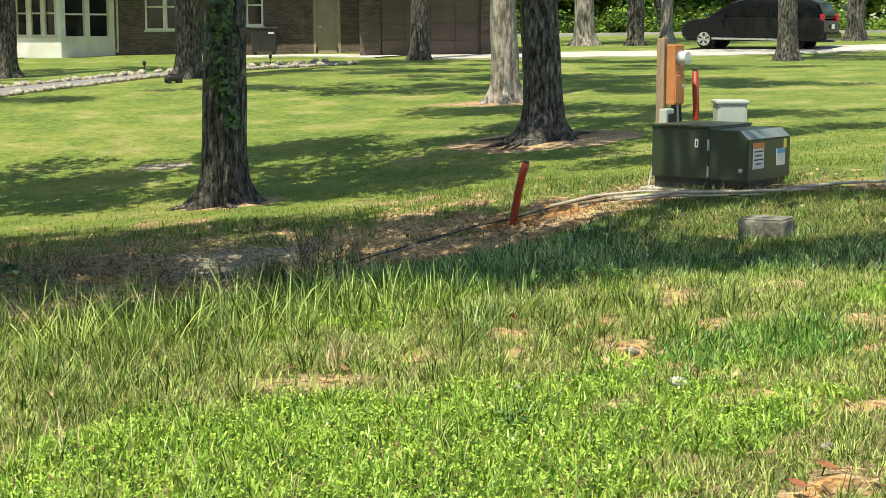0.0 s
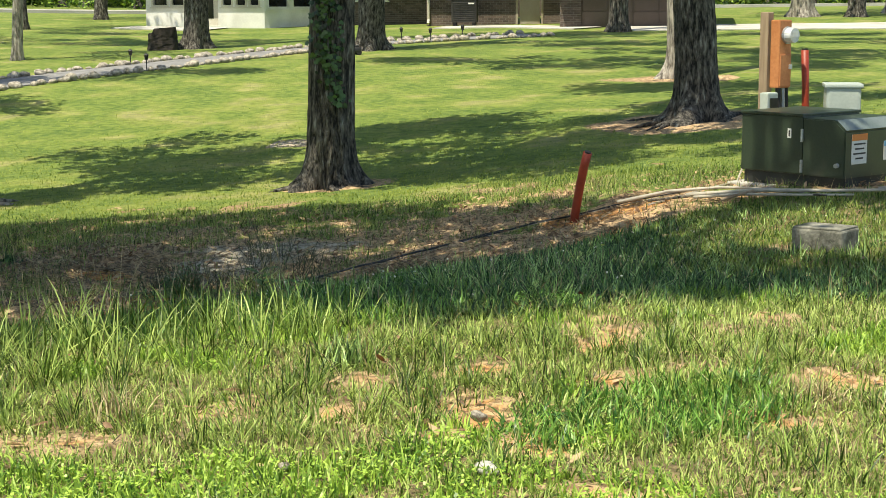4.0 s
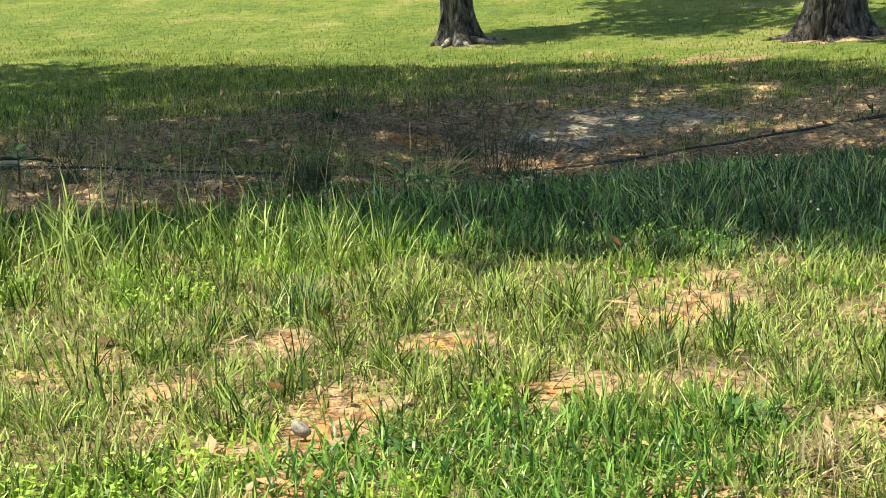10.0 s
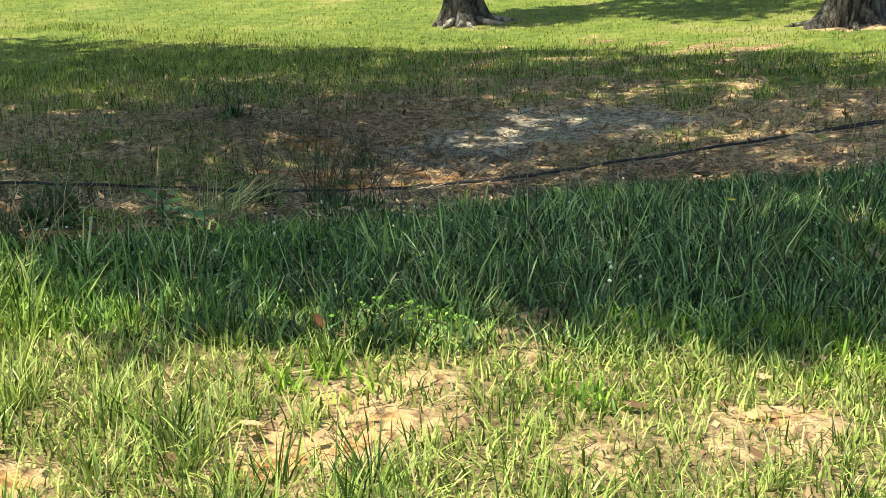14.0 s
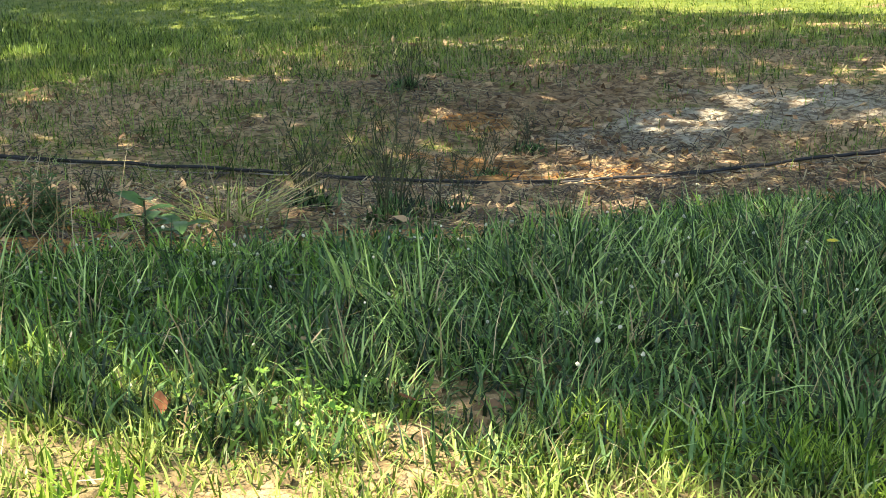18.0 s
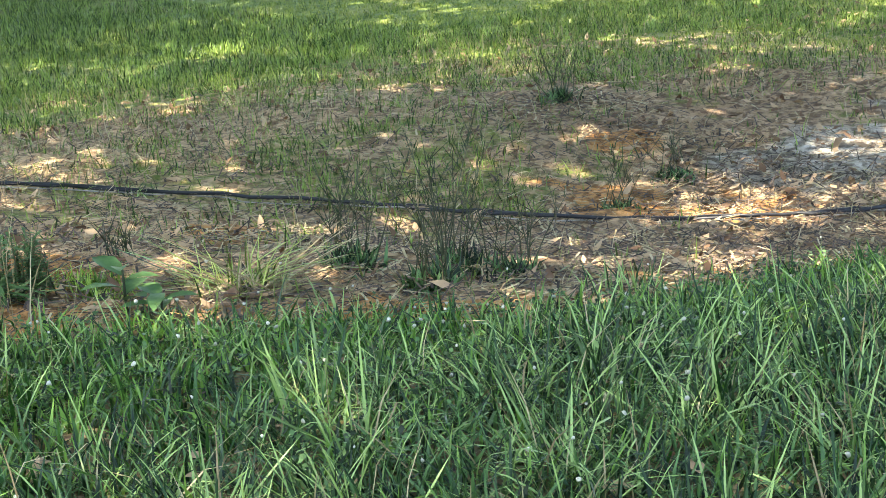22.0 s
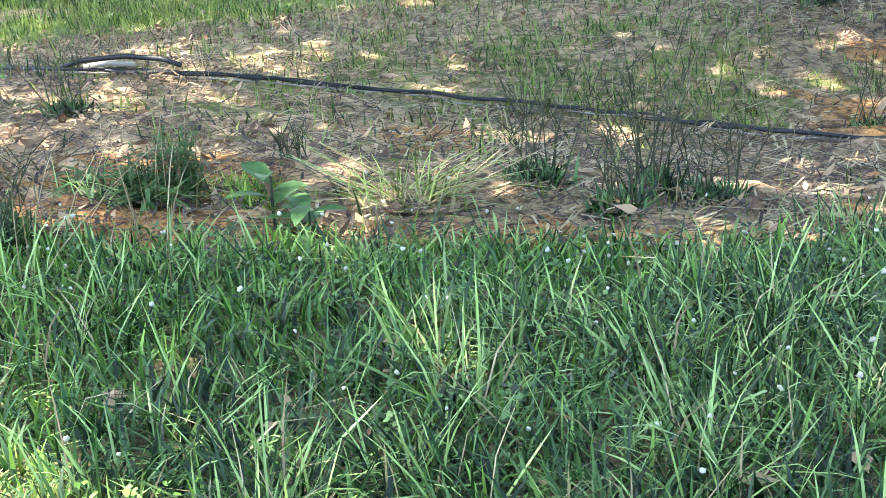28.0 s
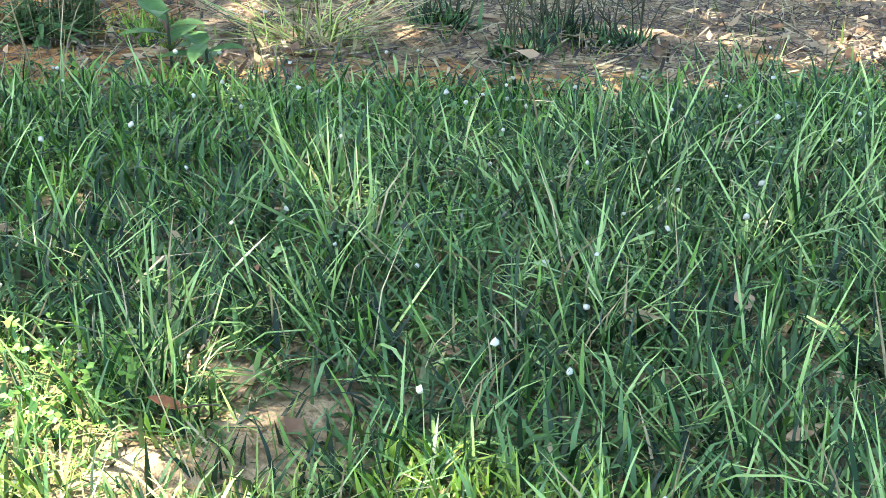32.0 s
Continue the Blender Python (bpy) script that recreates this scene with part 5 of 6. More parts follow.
def mower():
    ob = thing("robot_mower", Matrix.Translation(gp(-6.75, 39.9)) @ pose(0, 0, 0, 0, 0, 25) @ Matrix.Scale(0.72, 4), "small black garden machine at the foot of a tree", "mower")
    part("body", box((0.55, 0.42, 0.2), (0, 0, 0.17), 0.07), "black", ob, smooth=True)
    part("hood", box((0.36, 0.32, 0.08), (0.02, 0, 0.29), 0.035), "cable", ob)
    for a in (-1, 1):
        for b in (-1, 1):
            part("wheel", cyl(0.09, 0.09, 0.06, (0.19 * a, 0.2 * b, 0.09), 14, Matrix.Rotation(radians(90 * b), 4, "X")), "tyre", ob)


mower()


def feeder(x, y, h):
    ob = thing("bird_feeder", Matrix.Translation(gp(x, y)), "black tube bird feeder on a thin metal pole", "bird feeder")
    part("pole", cyl(0.012, 0.012, h, (0, 0, -0.1), 6), "black", ob)
    part("tube", cyl(0.055, 0.055, 0.3, (0, 0, h - 0.31), 12), "black", ob)
    part("roof", cyl(0.08, 0.02, 0.06, (0, 0, h - 0.01), 12), "black", ob)
    part("tray", cyl(0.075, 0.075, 0.02, (0, 0, h - 0.33), 12), "black", ob)


feeder(-17.95, 39.6, 1.05)
feeder(-18.8, 39.1, 1.1)
ob = thing("platform_feeder", Matrix.Translation(gp(-21.0, 33.7)), "flat dark platform bird feeder on a thin pole", "bird feeder")
part("pole", cyl(0.022, 0.022, 0.5, (0, 0, -0.05), 8), "black", ob)
part("platform", box((0.42, 0.34, 0.03), (0, 0, 0.455), 0.006), "black", ob)
part("lip", box((0.44, 0.02, 0.05), (0, -0.17, 0.475), 0.004), "galv", ob)
part("lip", box((0.44, 0.02, 0.05), (0, 0.17, 0.475), 0.004), "galv", ob)

# ---- utility corner ----


def transformer():
    """Pad-mounted cabinet: its tank to the back, a hood with a sloped brow to the front (+x), seen along its side (-y)."""
    ob = thing("utility_transformer", Matrix.Translation((2.69, 13.9, 0.05)) @ pose(0, 0, 0, 0, 0, -40) @ Matrix.Translation((-1.0, 0, 0)), "dark green pad-mounted electric transformer with warning labels", "transformer")
    part("base", box((0.96, 0.70, 0.2), (0.5, 0.375, 0.05)), "black_base", ob, "black recessed base")
    part("tank", box((0.60, 0.76, 0.46), (0.30, 0.378, 0.37), 0.012), "green_box", ob)
    prof = [(0.606, 0.14), (1.0, 0.14), (1.0, 0.50), (0.90, 0.585), (0.606, 0.585)]
    bm = bmesh.new()
    a, b = [bm.verts.new((x, -0.012, z)) for x, z in prof], [bm.verts.new((x, 0.768, z)) for x, z in prof]
    for k in range(5):
        bm.faces.new((a[k], a[(k + 1) % 5], b[(k + 1) % 5], b[k]))
    bm.faces.new(a[::-1]), bm.faces.new(b)
    bmesh.ops.recalc_face_normals(bm, faces=bm.faces[:])
    bmesh.ops.bevel(bm, geom=bm.edges[:], offset=0.008, segments=2, affect="EDGES")
    hood = part("hood", bm, "green_box", ob)
    part("brow", box((0.118, 0.75, 0.004), (0.954, 0.378, 0.547), 0, Matrix.Rotation(radians(40.4), 4, "Y")), "green_sunlit", hood, "sloping brow, its sunlit brightness painted in paler green")
    part("lid_edge", box((0.61, 0.79, 0.02), (0.30, 0.378, 0.607), 0.006), "green_box", ob)
    part("hinge", cyl(0.012, 0.012, 0.1, (0.603, -0.016, 0.40), 8), "galv", ob)
    part("hinge", cyl(0.012, 0.012, 0.1, (0.603, -0.016, 0.16), 8), "galv", ob)
    lab = part("warning_label", box((0.003, 0.20, 0.23), (1.004, 0.17, 0.36)), "label_white", ob, "white warning label with an orange header")
    part("header", box((0.003, 0.20, 0.05), (1.007, 0.17, 0.452)), "label_orange", lab)
    for k, w in enumerate((0.15, 0.12, 0.16, 0.1)):
        part("text_bar", box((0.002, w, 0.012), (1.007, 0.17, 0.40 - k * 0.037)), "black", lab)
    lab = part("notice_label", box((0.003, 0.16, 0.15), (1.004, 0.58, 0.33)), "label_white", ob, "white label with a blue header")
    part("header", box((0.003, 0.16, 0.04), (1.007, 0.58, 0.385)), "label_blue", lab)
    part("hazard_mark", box((0.003, 0.05, 0.08), (1.004, 0.66, 0.45)), "yellow", ob)
    part("tag", box((0.035, 0.003, 0.075), (0.475, -0.006, 0.46)), "label_white", ob, "small white tag")
    part("number_bar", box((0.012, 0.003, 0.05), (0.475, -0.009, 0.46)), "black", ob)
    part("bolt", cyl(0.018, 0.018, 0.03, (0.95, -0.03, 0.24), 8, Matrix.Rotation(radians(90), 4, "X")), "galv", ob)
    pad = thing("transformer_pad", Matrix.Translation((2.69, 13.9, 0.07)) @ pose(0, 0, 0, 0, 0, -40), "flat grey concrete pad under the transformer", "pad")
    part("slab", box((1.16, 0.92, 0.10), (-0.5, 0.38, -0.03), 0.012), "concrete", pad)


transformer()


def meter_post():
    g = ground_z(2.2, 15.5)
    ob = thing("meter_post", Matrix.Translation((2.2, 15.5, g)) @ pose(0, 0, 0, 0, 0, 48), "temporary electric meter on a wooden post, rust-orange box", "meter post")
    part("post", box((0.07, 0.09, 1.62), (-0.02, 0.06, 0.6), 0.006), "wood_post", ob)
    b = part("meter_box", box((0.16, 0.10, 0.58), (0.04, -0.05, 1.09 - g + 0.0), 0.012), "orange", ob, "faded orange metal meter box")
    part("cover", box((0.14, 0.012, 0.27), (0.04, -0.105, 0.95 - g), 0.005), "orange", b)
    part("latch", box((0.03, 0.02, 0.04), (0.09, -0.12, 0.98 - g), 0.004), "galv", b)
    m = part("meter", cyl(0.068, 0.062, 0.09, (0.05, -0.10, 1.25 - g), 20, Matrix.Rotation(radians(90), 4, "X")), "meter_glass", ob, "round glass meter")
    part("ring", cyl(0.074, 0.074, 0.02, (0.05, -0.105, 1.25 - g), 20, Matrix.Rotation(radians(90), 4, "X")), "galv", m)
    part("dial", box((0.07, 0.004, 0.05), (0.05, -0.195, 1.26 - g)), "label_white", m)
    part("outlet_box", box((0.14, 0.09, 0.21), (-0.11, -0.06, 0.66 - g), 0.014), "grey_plastic", ob, "grey outlet box")
    part("outlet_lid", box((0.1, 0.012, 0.14), (-0.10, -0.11, 0.65 - g), 0.006), "glass_dark", ob)
    for k, x in enumerate((0.02, 0.075, 0.12)):
        part("conduit", tube([(x, -0.05, 0.82 - g), (x + 0.01, -0.06, 0.5), (x, -0.04, -0.05)], 0.02 if k else 0.026, 8), "black" if k != 1 else "galv", ob)


meter_post()


def pedestal():
    ob = thing("utility_pedestal", Matrix.Translation(gp(2.78, 15.35)), "pale grey-green plastic utility pedestal behind the transformer", "pedestal")
    part("body", box((0.29, 0.29, 0.86), (0, 0, 0.31), 0.03), "grey_plastic", ob)
    part("cap", box((0.32, 0.32, 0.035), (0, 0, 0.75), 0.012), "grey_plastic", ob)


pedestal()


def marker(pts, r, label):
    """A plastic marker tube, closed; a black disc on its top paints the shade of the hollow."""
    ob = thing("marker_stake", Matrix.Translation(pts[0]), label, "stake", "utility markers")
    local = [Vector(p) - Vector(pts[0]) for p in pts]
    part("tube", tube(local, r, 12), "red_stake", ob, smooth=True)
    d = (local[-1] - local[-2]).normalized()
    turn = d.to_track_quat("Z", "Y").to_matrix().to_4x4()
    part("hollow_dark", cyl(r * 0.72, r * 0.72, 0.012, local[-1], 12, turn), "black", ob, "black disc painted for the shaded hollow end")


marker([(0.60, 13.93, -0.36), (0.628, 13.91, -0.12), (0.668, 13.87, 0.12), (0.70, 13.83, 0.27), (0.728, 13.80, 0.375)], 0.035, "leaning red plastic marker stake in the dirt")
marker([(2.50, 15.6, -0.1), (2.50, 15.6, 0.4), (2.49, 15.6, 0.8), (2.475, 15.6, 1.12)], 0.033, "upright orange-red marker stake behind the transformer")


def handhole():
    ob = thing("handhole_box", Matrix.Translation(gp(2.36, 11.42, -0.08)) @ pose(0, 0, 0, 2, -2, -38), "weathered grey concrete utility box standing in grass", "utility box")
    part("body", box((0.36, 0.20, 0.24), (0, 0, 0.10), 0.014), "old_concrete", ob)
    part("lid", box((0.345, 0.19, 0.016), (0, 0, 0.224), 0.006), "old_concrete", ob, "mossy pale lid")


handhole()
ob = thing("white_post", Matrix.Translation(gp(3.93, 13.95)), "thin white plastic post at the pad", "post")
part("pole", cyl(0.022, 0.022, 1.0, (0, 0, -0.05), 10), "white", ob)
part("cap", cyl(0.026, 0.02, 0.03, (0, 0, 0.94), 10), "white", ob)


def branch(pts, r, label, material="wood_grey"):
    pts = [gp(x, y, z + 0.03) for x, y, z in pts]
    ob = thing("fallen_branch", Matrix.Translation(pts[0]), label, "branch", "fallen branches")
    part("wood", tube([p - pts[0] for p in pts], [r * (1 - 0.6 * i / len(pts)) for i in range(len(pts))], 7, None, 0.3), material, ob, smooth=True)


branch([(0.95, 14.1, 0.03), (1.35, 14.05, 0.04), (1.75, 13.85, 0.04), (2.1, 13.6, 0.04), (2.35, 13.4, 0.03)], 0.017, "grey fallen branch lying before the transformer")
branch([(1.5, 13.75, 0.03), (2.0, 13.5, 0.05), (2.5, 13.35, 0.04), (3.1, 13.3, 0.04)], 0.019, "long bleached branch lying before the transformer")
branch([(1.55, 13.66, 0.02), (1.9, 13.5, 0.03), (2.3, 13.28, 0.03), (2.7, 13.24, 0.02)], 0.014, "thin bleached branch lying before the transformer")
branch([(1.2, 13.95, 0.01), (1.7, 13.72, 0.02), (2.2, 13.42, 0.02), (2.5, 13.2, 0.03)], 0.012, "thin dark branch lying on bare soil", "bark")
branch([(2.9, 13.5, 0.02), (3.4, 13.65, 0.04), (4.1, 13.85, 0.03)], 0.017, "grey stick lying by the pad")
branch([(1.75, 13.4, 0.02), (2.0, 13.5, 0.05), (2.15, 13.75, 0.03)], 0.014, "short dry stick by the pad", "wood_post")
hose = thing("hose", Matrix(), "pale thin hose running down from the meter post", "hose")
part("line", tube([(2.05, 15.2, 0.45), (2.0, 14.95, 0.30), (1.9, 14.6, 0.08), (1.6, 14.2, ground_z(1.6, 14.2) + 0.02), (1.2, 13.9, ground_z(1.2, 13.9) + 0.015)], 0.009, 6), "wood_grey", hose)

# ---- ivy on the large tree ----


def ivy():
    rng = np.random.default_rng(15)
    ob = thing("ivy", Matrix.Translation(gp(-2.8, 20.2)), "glossy green ivy climbing the tree trunk", "ivy")
    n = 600
    z = 1.0 + 2.7 * rng.random(n) ** 0.85
    wander = 0.35 * np.sin(z * 2.3) - 0.2
    a = radians(-66) + wander + rng.normal(0, 0.32, n) * np.clip((z - 0.5) / 1.2, 0.25, 1)
    r = 0.295 * (1 - 0.45 * z / 11) + rng.uniform(0.015, 0.13, n)
    p = np.stack([r * np.cos(a) + 0.25 * z / 11, r * np.sin(a) + 0.1 * z / 11, z], 1)
    out = np.stack([np.cos(a), np.sin(a), rng.normal(0.2, 0.35, n)], 1)
    out /= np.linalg.norm(out, axis=1)[:, None]
    side_ = np.cross(out, np.array([0, 0, 1.0]) + rng.normal(0, 0.4, (n, 3)))
    side_ /= np.linalg.norm(side_, axis=1)[:, None]
    down = np.cross(out, side_)
    s = rng.uniform(0.022, 0.05, n)[:, None]
    # five-pointed leaf outline as a fan of two quads
    v = np.stack([p - down * s * 0.9, p + side_ * s * 0.9 - down * s * 0.2, p + side_ * s * 0.55 + down * s * 0.7, p + down * s * 0.45 + out * s * 0.2,
                  p - side_ * s * 0.55 + down * s * 0.7, p - side_ * s * 0.9 - down * s * 0.2], 1).reshape(-1, 3)
    i = np.arange(n)[:, None] * 6
    f = np.concatenate([i + np.array([[0, 1, 2, 3]]), i + np.array([[0, 3, 4, 5]])], 0)
    tagged(array_mesh("ivy_leaves", v, f, "ivy", ob), kind="stuff")
    for k, a0 in enumerate((-1.45, -1.15, -1.7)):
        pts = []
        for t in np.linspace(0, 3.6, 16):
            aa, rr = a0 + 0.2 * math.sin(t * 2 + k), 0.325 * (1 - 0.45 * t / 11) + 0.35 * 0.31 * math.exp(-t / 0.26)
            pts.append((rr * math.cos(aa) + 0.25 * t / 11, rr * math.sin(aa) + 0.1 * t / 11, t))
        part("vine", tube(pts, 0.016 - 0.003 * k, 6), "bark", ob)


ivy()

# ---- wood beyond the lawn ----


def wood_tree(x, y, r, h, seed, low, bark="bark", label="dark forest tree at the edge of the wood", n=22, per=60, size=0.36, spread=3.6, top=None):
    rr = random.Random(seed)
    return tree(x, y, r, h, label, (rr.uniform(-0.6, 0.6), 0), 0.6, bark, seed, crown(rr, n, spread, low, top or h + 2, 0.8, 1.7), size, per, "leaf_far", 10, 12, limbs=False)


# nearer trees at the lawn's edge
for i, (x, y, r, low, pale, n) in enumerate([(-22.55, 44.4, 0.10, 6, 1, 10), (-22.4, 44.5, 0.08, 6, 1, 6), (-25.2, 39.0, 0.125, 3.0, 1, 22), (-24.7, 39.5, 0.09, 3.0, 0, 18), (-26.1, 42.3, 0.085, 3.0, 0, 16),
                                             (-24.0, 42.2, 0.075, 3.6, 0, 12), (-23.3, 44.1, 0.12, 3.0, 0, 16), (-21.4, 54.0, 0.13, 3.2, 0, 14), (-22.4, 63.9, 0.25, 1.4, 0, 18), (-19.8, 64.5, 0.22, 1.2, 0, 18),
                                             (-30, 41, 0.2, 2.4, 0, 20), (-33, 46, 0.2, 2.4, 0, 20), (-28.5, 36.5, 0.2, 2.4, 0, 18), (-27.5, 40.5, 0.12, 2.2, 0, 14)]):
    rr = random.Random(60 + i)
    tree(x, y, r, 10, "pale slender tree at the edge of the lawn" if pale else "leafy dark tree at the edge of the lawn", ({0: -1.3, 1: 0.7}.get(i, rr.uniform(-0.6, 0.6)), 0), 0.6, "bark_pale" if pale else "bark", 60 + i,
         crown(rr, n, 2.6, low, 10, 0.6, 1.3), 0.22, 95, "leaf_far", 16, 16, limbs=False)

BASES = [wood_tree(-34, 92, 0.24, 13, 101, 3.4), wood_tree(-26, 96, 0.2, 14, 102, 4.6), wood_tree(-18, 98, 0.3, 14, 103, 5.0, "bark_pale", "pale-trunked forest tree at the edge of the wood"), wood_tree(-42, 88, 0.2, 12, 104, 2.2)]
rw = random.Random(31)
for i in range(84):
    row = i % 3
    x = -85 + 170 * (i // 3) / 28 + rw.uniform(-2, 2)
    y = 90 + row * 9 + 0.06 * abs(x) + rw.uniform(-3, 3) - (14 if x < -50 else 0)
    copy_thing(BASES[rw.randrange(4)], Matrix.Translation(gp(x, y)) @ pose(0, 0, 0, 0, 0, rw.uniform(0, 360)) @ Matrix.Scale(rw.uniform(0.85, 1.25), 4))


def undergrowth():
    rng = np.random.default_rng(77)
    n = 520
    x = rng.uniform(-80, 55, n)
    y = 86 + 14 * rng.random(n) ** 1.5 + 0.05 * np.abs(x) - np.where(x < -50, 14, 0)
    z = ground_z(x, y) + rng.uniform(0.1, 1.1, n) * rng.uniform(0.3, 1.6, n)
    ob = leaves("undergrowth", np.stack([x, y, z], 1), rng.uniform(0.5, 1.5, n), [150] * n, 0.23, "leaf_far", None, 5)
    tagged(ob, "dense green undergrowth along the wood's edge", "undergrowth", kind="stuff")
    n = 1150
    x, y = rng.uniform(-88, 55, n), rng.uniform(103, 124, n)
    ob = leaves("far_wood", np.stack([x, y, rng.uniform(0, 10, n)], 1), rng.uniform(1.4, 2.8, n), [120] * n, 0.72, "leaf_far", None, 6)
    tagged(ob, "dark mass of leaves deep in the wood", "forest", kind="stuff")
    # unseen clumps overhead, put there to keep the wood's inside dark
    n = 320
    x, y = rng.uniform(-100, 75, n), rng.uniform(92, 124, n)
    ob = leaves("wood_shade_canopy", np.stack([x, y, rng.uniform(10.5, 15, n)], 1), rng.uniform(2.2, 3.4, n), [90] * n, 0.9, "leaf_far", None, 8)
    tagged(ob, "unseen leaf clumps over the wood, added to shade it", "forest", kind="stuff")
    n = 44
    x, y = rng.uniform(-31, -24.5, n), rng.uniform(36, 47, n)
    ob = leaves("shrubs", np.stack([x, y, ground_z(x, y) + np.where(rng.random(n) < 0.5, rng.uniform(0.2, 1.2, n), rng.uniform(1.8, 4.0, n))], 1), rng.uniform(0.4, 0.9, n), [190] * n, 0.15, "leaf_far", None, 7)
    tagged(ob, "leafy shrubs and low branches at the lawn's edge", "shrub", kind="stuff")


undergrowth()

# ---- dirt strip: cable, weeds, seedlings ----
CABLE = [(-6.2, 6.4), (-5.0, 7.5), (-4.1, 8.3), (-3.5, 8.75), (-3.12, 8.98), (-2.95, 9.3), (-2.85, 9.7), (-2.67, 10.15), (-2.45, 10.55), (-2.2, 10.87), (-1.95, 11.13), (-1.66, 11.43), (-1.35, 11.72), (-1.15, 11.92), (-1.0, 12.15), (-0.87, 12.4), (-0.7, 12.7), (-0.42, 13.2), (-0.1, 13.7), (0.29, 14.1), (1.1, 14.2), (1.9, 14.3)]


def cable(off, r, material, label, seed, lift=0.0):
    rr = random.Random(seed)
    pts = []
    for (ax, ay), (bx, by) in zip(CABLE, CABLE[1:]):
        for k in range(5):
            x, y = ax + (bx - ax) * k / 5, ay + (by - ay) * k / 5
            pts.append(gp(x + off + rr.uniform(-0.024, 0.024), y + rr.uniform(-0.024, 0.024), r + lift + 0.02 + 0.01 * noise.noise(Vector((x * 3, y * 3, seed)))))
    ob = thing("ground_cable", Matrix(), label, "cable")
    part("sheath", tube(pts, r, 8), material, ob, smooth=True)


cable(0.0, 0.0075, "cable", "black utility cable lying across the dirt", 1)
cable(-0.022, 0.0045, "cable", "thin black cable beside the thicker one", 2, 0.004)
# thin pale strand stands in for the highlights on the black cable
cable(0.013, 0.0028, "wood_grey", "pale grey strand along the cable, drawn as its highlight", 3, -0.004)
ob = thing("cable_joint", Matrix.Translation(gp(-3.05, 9.12, 0.03)) @ pose(0, 0, 0, 0, 0, 62), "looped pale cable joint on the dirt", "cable joint")
part("sleeve", tube([(-0.09, 0, 0.012), (0, 0.0, 0.022), (0.11, 0, 0.012)], 0.010, 8), "wood_grey", ob, smooth=True)
part("loop", tube([(-0.22, 0.02, 0.0), (-0.12, 0.05, 0.025), (0.05, 0.06, 0.03), (0.2, 0.03, 0.02), (0.28, 0, 0.0)], 0.010, 8), "cable", ob, smooth=True)


def leaf_bm(bm, base, d, up, length, width, curl=0.25):
    """One broad leaf, folded along its rib, in a bmesh."""
    d, up = d.normalized(), up.normalized()
    s = d.cross(up).normalized()
    rows = []
    for t, w in ((0, 0.12), (0.25, 0.8), (0.55, 1.0), (0.8, 0.62), (1.0, 0.02)):
        c = base + d * length * t + up * (-curl * length * t * t)
        rows.append([bm.verts.new(c - s * width * w * 0.5 + up * width * 0.14 * w), bm.verts.new(c), bm.verts.new(c + s * width * w * 0.5 + up * width * 0.14 * w)])
    for a, b in zip(rows, rows[1:]):
        bm.faces.new((a[0], a[1], b[1], b[0])), bm.faces.new((a[1], a[2], b[2], b[1]))


def stalk_weed(x, y, h, n, seed, label):
    """A wiry weed: a dark leafy base and many thin upright stalks with side twigs."""
    rng = np.random.default_rng(seed)
    ob = thing("wiry_weed", Matrix.Translation(gp(x, y)), label, "weed", "wiry weeds")
    for k in range(n):
        bm = bmesh.new()
        a, lean = rng.uniform(0, 6.28), rng.uniform(0.05, 0.85)
        b = Vector((rng.normal(0, 0.03), rng.normal(0, 0.03), 0))
        hh = h * rng.uniform(0.5, 1.0)
        d = Vector((math.cos(a) * lean, math.sin(a) * lean, 1))
        tip = b + d * hh
        mid = b.lerp(tip, 0.5) + Vector((0, 0, 0.04 * hh))
        tube([b, mid, tip], [0.0021, 0.0016, 0.0009], 4, bm)
        for q in range(4):
            s = mid.lerp(tip, rng.uniform(0.0, 0.8))
            e = s + Vector((rng.normal(0, 0.03), rng.normal(0, 0.03), rng.uniform(0.02, 0.08)))
            tube([s, e], [0.0016, 0.0009], 3, bm)
            leaf_bm(bm, s, Vector((rng.normal(), rng.normal(), 0.8)), Vector((0, 0, 1)), 0.014, 0.005)
        part("stalk", bm, "weed", ob)
    m = 220
    px, py = rng.normal(0, 0.034, m), rng.normal(0, 0.034, m)
    o = blades("base_leaves", px, py, rng.uniform(0.2, 0.36, m) * min(h, 0.3), rng.uniform(0.007, 0.013, m), "grass_low_shaded", rng, 1.3, z=np.zeros(m))
    o.parent = ob
    del o["category"], o["kind"]


for i, (x, y, h, n) in enumerate([(-0.82, 10.26, 0.42, 18), (-0.88, 9.95, 0.34, 13), (-0.68, 10.36, 0.24, 10), (-1.28, 9.4, 0.10, 8), (-0.69, 8.62, 0.22, 12), (-0.6, 10.05, 0.24, 8), (-3.4, 12.3, 0.3, 10), (-1.85, 11.55, 0.22, 8), (-2.3, 8.9, 0.2, 8), (-2.1, 12.0, 0.2, 7)]):
    stalk_weed(x, y, h, n, 200 + i, "wiry brown-green weed on bare dirt")


